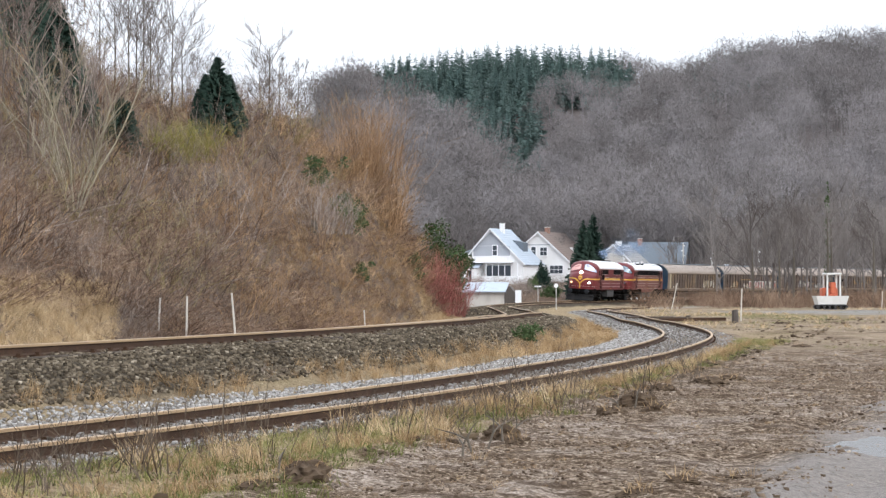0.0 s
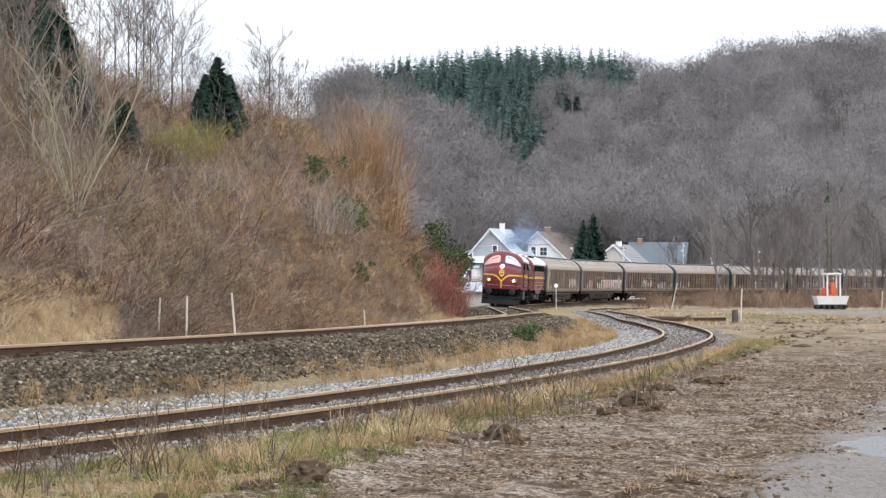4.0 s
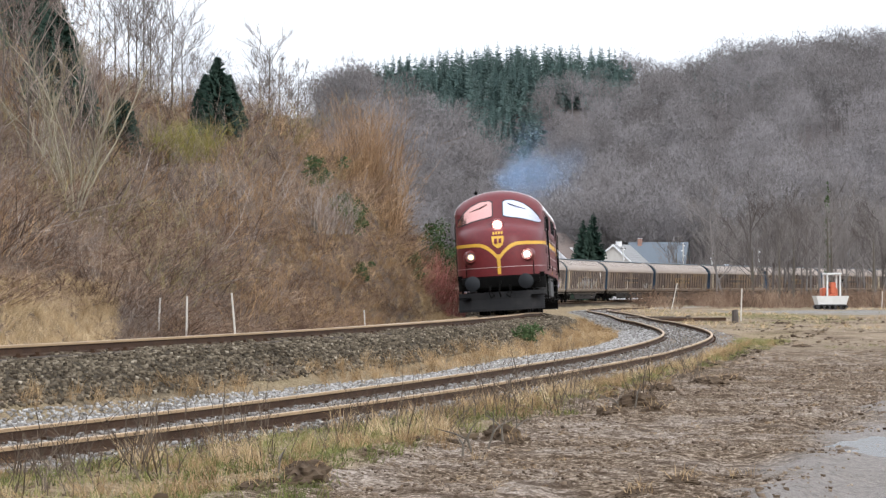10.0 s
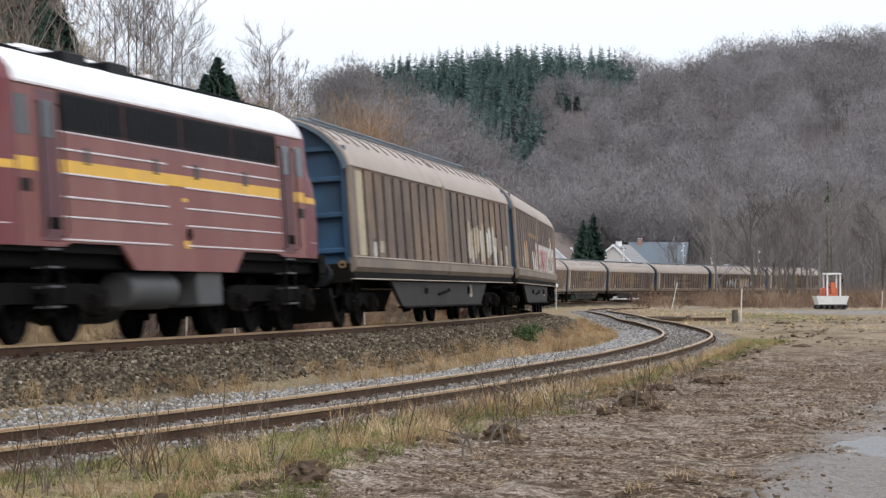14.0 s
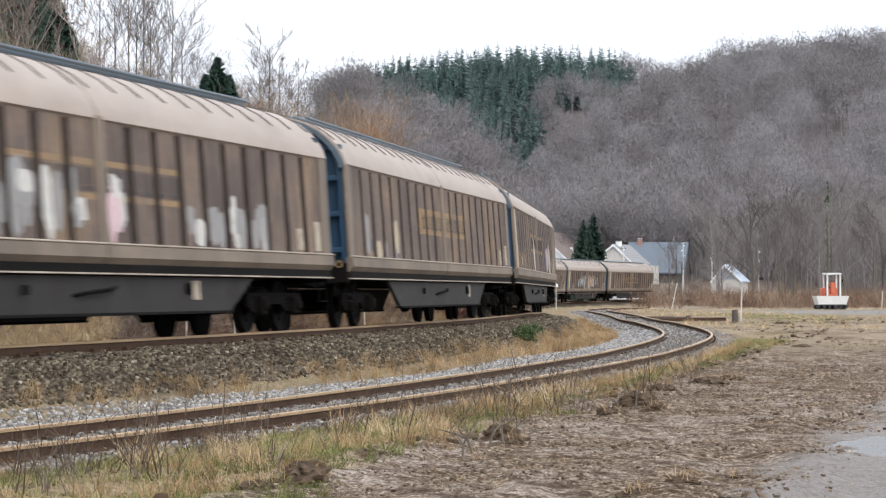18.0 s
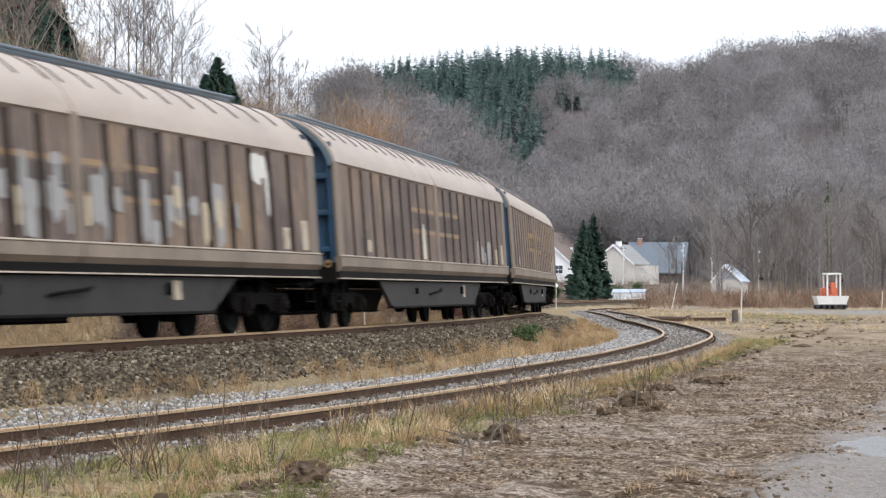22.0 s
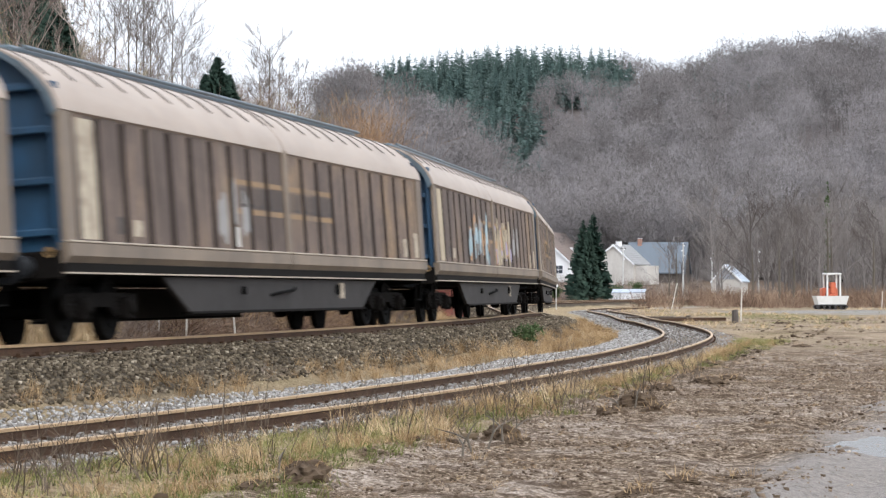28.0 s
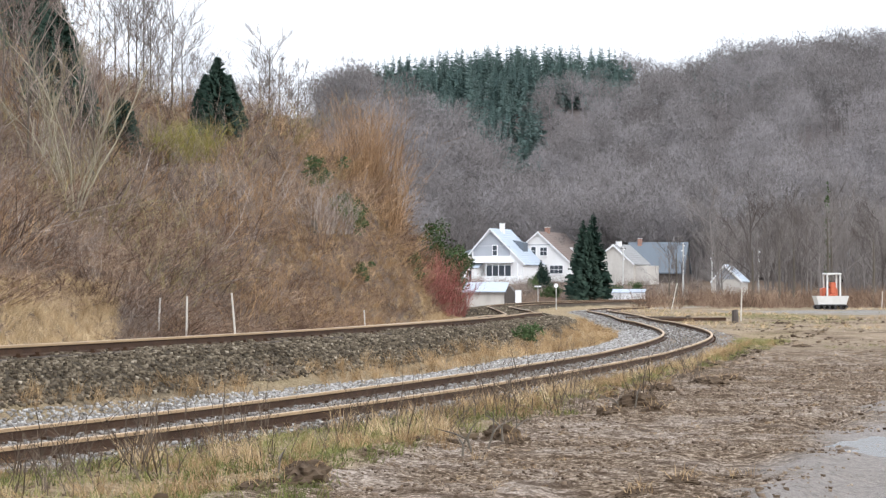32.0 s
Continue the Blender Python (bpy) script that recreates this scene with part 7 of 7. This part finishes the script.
# garden trees and hedges round the houses
for u, y, h in ((.0580, 300, 10.2), (.0622, 301, 11.2), (.0602, 298, 8.8)):
    single("garden_spruce", "tall dark green spruce in front of the houses", "tree", conifer(rng, h, .21, 44, 16), FIR, spot(u, y), 1.0, float(rng.uniform(0, 360)), stem(h * .6, .14, .06), "garden spruces")
for u, y, h in ((.0405, 328, 4.0), (.0425, 330, 3.4), (.0388, 327, 2.4), (.031, 420, 9.0), (.029, 424, 8.0), (.0745, 425, 8.5)):
    single("garden_spruce", "small dark conifer beside the houses", "tree", conifer(rng, h, .28, 22, 11), FIR, spot(u, y), 1.0, float(rng.uniform(0, 360)), stem(h * .6, .10, .05), "garden spruces")
for u, y, h in ((.0375, 318, 1.8), (.0435, 300, 1.6), (.047, 300, 1.4), (.072, 318, 1.6), (.08, 322, 2.0)):
    single("garden_bush", "dark evergreen garden bush", "bush", leafy(rng, h, .9, 500, .12), IVY, spot(u, y))
stuff("garden_hedge", "pale leafless garden hedges below the houses", "bushes", [thicket(rng, 2.6, 30, .7, 10, .03, .8) for _ in range(4)],
      wood_places(330, 300, 372, .008, .125, lambda u, y, x: (beside(MAIN, x, y, 100, 480)[1] < -6) & (rng.random(u.shape) < .7)), GREYTWIG, (.35, .8), .1)
stuff("railway_scrub", "brown scrub beyond the curve of the railway", "bushes", [thicket(rng, 1.3, 20, 1.0, 8, .016, .7) for _ in range(4)],
      wood_places(420, 150, 300, -.01, .12, lambda u, y, x: (beside(MAIN, x, y, 80, 480)[1] < -4)), CANE, (.4, 1.0), .2)
single("field_tree", "leafless tree before the dark boarded house", "tree", bare_tree(rng, 8, .6, 10, 5, 5, 3, .03, .25, .3, .007, False), EDGE_TWIG, spot(.0935, 320), 1.0, 0.0, stem(5.8, .12, .04), "trees at the field's edge")

# ---------------------------------------------------------------- poles, signs, stakes
for u, y, top in ((.0994, 340, 7.6), (.1113, 345, 6.6), (.1305, 350, 6.9), (.0745, 345, 7.2)):
    x, yy, z = spot(u, y)
    po = thing("utility_pole", "slim pale concrete utility pole", "pole", "utility poles", pose(x, yy, z))
    part("shaft", Build().tube([(0, 0, -.5), (0, 0, top - z)], [.14, .09], 8), CONCRETE, po)
    for k in range(3):
        part("insulator", Build().disc((.16 * (-1) ** k, 0, top - z - .5 - .7 * k), (0, 0, 1), .09, .16, 8), TRIM, po)
    part("crossarm", Build().box(-.45, .45, -.05, .05, top - z - .35, top - z - .25), DARK_BOARD, po)
x, y, z = spot(.0468, 196)
sg = thing("railway_sign", "round white railway sign on a thin post", "sign", "", pose(x, y, z))
part("post", Build().tube([(0, 0, -.3), (0, 0, 2.1)], .035, 8), CONCRETE, sg)
part("disc", Build().disc((0, -.05, 1.95), (0, -1, 0), .17, .02, 20, [(0, 0), (0, .17), (.02, .17), (.02, 0)]), TRIM, sg, "white disc")
x, y, z = spot(.0393, 245)
lp = thing("path_lamp", "small grey lamp post beside the shed", "lamp post", "", pose(x, y, z))
part("post", Build().tube([(0, 0, -.3), (0, 0, 1.9)], .04, 8), CONCRETE, lp)
part("head", Build().box(-.35, .35, -.12, .12, 1.9, 2.02, .03), TRIM, lp)
STAKE = surface("weathered_pale_stake", (.62, .58, .52), 0.8, 0, 0.15, 8, (.42, .38, .33), 0.5, 3.0, 0.2)
for u, y, top, lean_ in ((-.1176, 58, .575, 2.5), (-.1062, 58, .60, 1), (-.0852, 58, .69, -5), (-.0320, 78, .12, -3)):
    x, yy, z = spot(u, y)
    st = thing("marker_stake", "thin pale wooden stake at the foot of the slope", "stake", "marker stakes", pose(x, yy, z, 0, lean_, 0))
    part("shaft", Build().box(-.022, .022, -.022, .022, -.4, top - z, .006), STAKE, st)
for u, y, h, lean_ in ((.1232, 120, 1.6, 2), (.0945, 190, 2.2, 12), (.1815, 205, 1.5, 3)):
    x, yy, z = spot(u, y)
    st = thing("marker_stake", "leaning pale stake in the field", "stake", "marker stakes", pose(x, yy, z, 0, lean_, 0))
    part("shaft", Build().tube([(0, 0, -.3), (0, 0, h)], .035, 6), STAKE, st)
x, y, z = spot(.1207, 113)
stub = thing("stump_post", "short dark rotten wooden post", "post", "", pose(x, y, z))
part("shaft", Build().tube([(0, 0, -.3), (.02, 0, .3), (0, .02, .62)], [.17, .16, .14], 9), DARK_BOARD, stub)
# loose rail and timbers beside the end of the siding
lr = thing("loose_rail", "rusty spare rail lying beside the siding", "rail", "", pose(9.6, 108, float(ground_z(np.array([9.6]), np.array([108.0]))[0]) + .17))
part("bar", Build().loft([[(0, a, b) for a, b in RAIL], [(3.4, a + 3.0, b) for a, b in RAIL]]), RUST, lr)
for i in range(3):
    x, y = 10.6 + 1.7 * i, 124 + 7 * i
    z = float(ground_z(np.array([x]), np.array([y]))[0])
    tb = thing("old_sleeper", "old dark sleeper dumped beside the track", "sleeper", "dumped sleepers", pose(x, y, z - .01, 0, 0, 10 + 37 * i))
    part("timber", Build().box(-1.25, 1.25, -.13, .13, -.1, .12, .02), TIE, tb)

# ---------------------------------------------------------------- tracked dumper on the field
DUMPER_WHITE = surface("chalky_white_machine_paint", (.70, .70, .69), 0.6, 0, 0.1, 5, (.48, .46, .43), 0.5, 1.2, 0.1)
DUMPER_ORANGE = surface("faded_orange_machine_paint", (.55, .12, .05), 0.5, 0, 0.15, 6, (.35, .10, .06), 0.5, 1.5, 0.1)
x, y, z = spot(.1603, 200)
du = thing("tracked_dumper", "small white tracked dumper with orange engine cover", "dumper", "", pose(x, y, z, 0, 0, 4))
skip = Build()
skip.loft([[(-1.15, -.75, .40), (1.15, -.75, .40), (1.15, .75, .40), (-1.15, .75, .40)], [(-1.38, -.85, 1.12), (1.36, -.85, 1.12), (1.36, .85, 1.12), (-1.38, .85, 1.12)],
           [(-1.30, -.77, 1.12), (1.28, -.77, 1.12), (1.28, .77, 1.12), (-1.30, .77, 1.12)], [(-1.08, -.66, .5), (1.08, -.66, .5), (1.08, .66, .5), (-1.08, .66, .5)]])
part("skip", skip, DUMPER_WHITE, du, "white tipping skip")
for s in (-1, 1):
    tr = Build()
    prof = [(-1.1, .0), (1.1, .0), (1.28, .12), (1.28, .30), (1.1, .42), (-1.1, .42), (-1.28, .30), (-1.28, .12)]
    tr.loft([[(a, s * .60 - .17, q) for a, q in prof], [(a, s * .60 + .17, q) for a, q in prof]])
    t_ = part("track_belt", tr, RUBBER, du, "black rubber track")
    for k in range(5):
        part("roller", Build().disc((-.95 + k * .47, s * .60 - .19, .19), (0, -1, 0), .15, .03, 14), BLACK, t_)
part("engine_cover", Build().box(-.75, .55, -.3, .75, 1.0, 1.80, .10), DUMPER_ORANGE, du, "orange engine cover")
part("seat", Build().box(-.2, .32, -.55, -.05, 1.1, 1.28, .05), DUMPER_ORANGE, du)
part("seat_back", Build().box(-.1, .34, -.55, .25, 1.28, 2.25, .06), DUMPER_ORANGE, du)
part("control_column", Build().tube([(-.45, -.3, 1.1), (-.35, -.3, 1.75), (-.15, -.3, 1.85)], .05, 8), BLACK, du)
for a, b in ((-.42, -.68), (.66, -.68), (-.42, .68), (.66, .68)):
    part("canopy_post", Build().tube([(a, b, 1.05), (a * .98, b, 2.9)], .075, 8), DUMPER_WHITE, du)
part("canopy", Build().box(-.52, .76, -.80, .80, 2.86, 3.02, .04), DUMPER_WHITE, du, "white canopy")
part("work_lamp", Build().disc((.78, -.7, 2.4), (1, 0, 0), .09, .1, 10), BLACK, du)

# ---------------------------------------------------------------- earth heaps, roots and a dead branch in the foreground
SOD = surface("torn_dark_sod", (.06, .041, .029), 0.95, 0, 0.6, 16, (.17, .125, .085), 0.6, 6.0, 0.9, 1.0, spec=.05)


def heap(x, y, r, h, label="dark clod of torn up turf"):
    z = float(ground_z(np.array([x]), np.array([y]))[0])
    bd = Build()
    rings = []
    for j in range(12):
        t = j / 11
        ring = []
        for k in range(36):
            a = 2 * math.pi * k / 36
            c, s_ = math.cos(a), math.sin(a)
            rough_ = .45 * noise.noise((c * 1.5 + x * 3, s_ * 1.5 + y * 3, t * 2.0)) + .35 * noise.noise((c * 5 + x, s_ * 5, t * 5 + y)) + .22 * noise.noise((c * 11 + x, s_ * 11, t * 11))
            q = r * math.cos(t * math.pi / 2) ** .8 * (1 + rough_)
            ring.append((c * q, s_ * q * .8, -.03 + h * math.sin(t * math.pi / 2) * (1 + .5 * rough_)))
        rings.append(ring)
    bd.loft(rings)
    ob = thing("sod_heap", label, "earth", "torn up sods", pose(x, y, z))
    part("sod", bd, SOD, ob)
    v, f = tuft(rng, .2, 20, r * .8, .006, 1.2)
    v[:, 2] += h * .5
    part("grass_tuft", array_mesh("grass_tuft", v, f, DRY, {"tint": np.full(len(v), .5)}), DRY, ob)


for x, y, r, h in ((-1.10, 19.3, .20, .17), (-1.42, 18.2, .16, .09), (-1.30, 18.5, .13, .08), (.60, 25.2, .20, .16), (.75, 24.6, .14, .09), (2.55, 32.0, .26, .2), (2.75, 31.2, .18, .12), (3.3, 36.5, .25, .14), (4.4, 40, .3, .14), (5.0, 42, .24, .12), (2.05, 29.5, .2, .1),
                   (1.45, 17.9, .14, .07), (1.9, 19.2, .15, .07), (2.5, 20.3, .14, .06), (9.8, 66, .3, .10), (15.2, 108, .4, .12), (.3, 22.0, .1, .06)):
    heap(x, y, r, h)
for x, y, ln, yaw in ((.42, 23.6, .45, 40), (.18, 22.6, .3, 80), (.3, 23.0, .38, 150), (.62, 24.9, .42, 100), (.7, 25.3, .38, 20), (-1.35, 19.6, .25, 60), (2.2, 30, .35, 120), (2.5, 31.6, .4, 60)):
    z = float(ground_z(np.array([x]), np.array([y]))[0])
    br = thing("dead_branch", "dark dead branch sticking out of the mud", "branch", "dead branches", pose(x, y, z, 0, 0, yaw))
    part("limb", Build().tube([(0, 0, -.06), (ln * .2, 0, ln * .35), (ln * .5, .05, ln * .5), (ln, .1, ln * .62)], [.014, .011, .008, .003], 6), BARK, br)
    part("twig", Build().tube([(ln * .2, 0, ln * .35), (ln * .15, -.04, ln * .62), (ln * .05, -.08, ln * .8)], [.008, .006, .003], 5), BARK, br)


# ---------------------------------------------------------------- exhaust smoke
def smoke_material():
    """Thin flecks that let most of the light through."""
    m, n, l, b = nodes_of("thin_blue_exhaust_smoke")
    n.remove(b)
    lit, through_ = n.new("ShaderNodeBsdfDiffuse"), n.new("ShaderNodeBsdfTranslucent")
    both, clear, veil = n.new("ShaderNodeMixShader"), n.new("ShaderNodeBsdfTransparent"), n.new("ShaderNodeMixShader")
    for q in (lit, through_):
        q.inputs["Color"].default_value = (.27, .36, .50, 1)
    l.new(lit.outputs[0], both.inputs[1])
    l.new(through_.outputs[0], both.inputs[2])
    veil.inputs[0].default_value = 0.24
    l.new(clear.outputs[0], veil.inputs[1])
    l.new(both.outputs[0], veil.inputs[2])
    l.new(veil.outputs[0], n["Material Output"].inputs["Surface"])
    return m


SMOKE = smoke_material()


def drift(r, n, sx, sy, sz, fleck):
    """One billow: flecks thick in its middle and thinning out to nothing, gathered in curls."""
    curls = r.normal(0, .55, (9, 3))
    p = curls[r.integers(0, 9, n)] + r.normal(0, .42, (n, 3))
    p = p * (sx, sy, sz)
    a, b = r.normal(size=(2, n, 3))
    a = a / np.linalg.norm(a, axis=1)[:, None] * fleck
    b = b / np.linalg.norm(b, axis=1)[:, None] * fleck
    v = np.stack([p - a, p + b, p + a - b], 1).reshape(-1, 3)
    return array_mesh("billow", v, np.arange(3 * n).reshape(-1, 3), SMOKE)


def smoke_cloud(rows):
    ob = thing("exhaust_smoke", "thin blue grey diesel smoke drifting above the locomotives", "smoke")
    for x, y, z, s, n in rows:
        part("billow", drift(rng, n, s, s * 1.6, s * .75, .028), SMOKE, ob, "", False, pose(x, y, z))
    return ob


SMOKES = [(smoke_cloud([(-.2, -1, 4.9, .55, 7000), (-.5, -6, 5.5, 1.0, 20000), (-.8, -12, 5.8, 1.1, 18000)]), 11.2)]


def lag(t):
    """How far the smoke falls back behind its exhaust as the train comes out of the curve."""
    return 24 * float(step(10.8, 14.2, t))


def settle(t):
    """The smoke sinks and drifts to the slope's side of the line as it cools."""
    k = float(step(12.0, 13.9, t))
    return Matrix.Translation((3.0 * k, 0, -2.7 * k))


def motions():
    times = [i * 0.5 for i in range(65)]
    for ob, back, half in TRAIN:
        walk(ob, [(t, vehicle_pose(nose_at(t) + back - half, nose_at(t) + back + half)) for t in times])
    for ob, back in SMOKES:
        walk(ob, [(t, vehicle_pose(nose_at(t) + back + lag(t) - 3, nose_at(t) + back + lag(t) + 3) @ settle(t)) for t in times])
    # wheels roll without slipping; those alike in size and seat share one set of keys
    rolled = {}
    for ob in SPIN:
        r, seat = ob["radius"], tuple(round(q, 3) for q in ob.matrix_basis.translation)
        if (r, seat) in rolled:
            ob.rotation_mode = "QUATERNION"
            data, other = ob.animation_data_create(), rolled[r, seat].animation_data
            data.action, data.action_slot = other.action, other.action_slot
            continue
        rows = []
        for i in range(961):
            t = i / 30
            rows.append((t, Matrix.Translation(seat) @ Matrix.Rotation((nose_at(t) - nose_at(0)) / r, 4, "X")))
        walk(ob, rows)
        rolled[r, seat] = ob


motions()
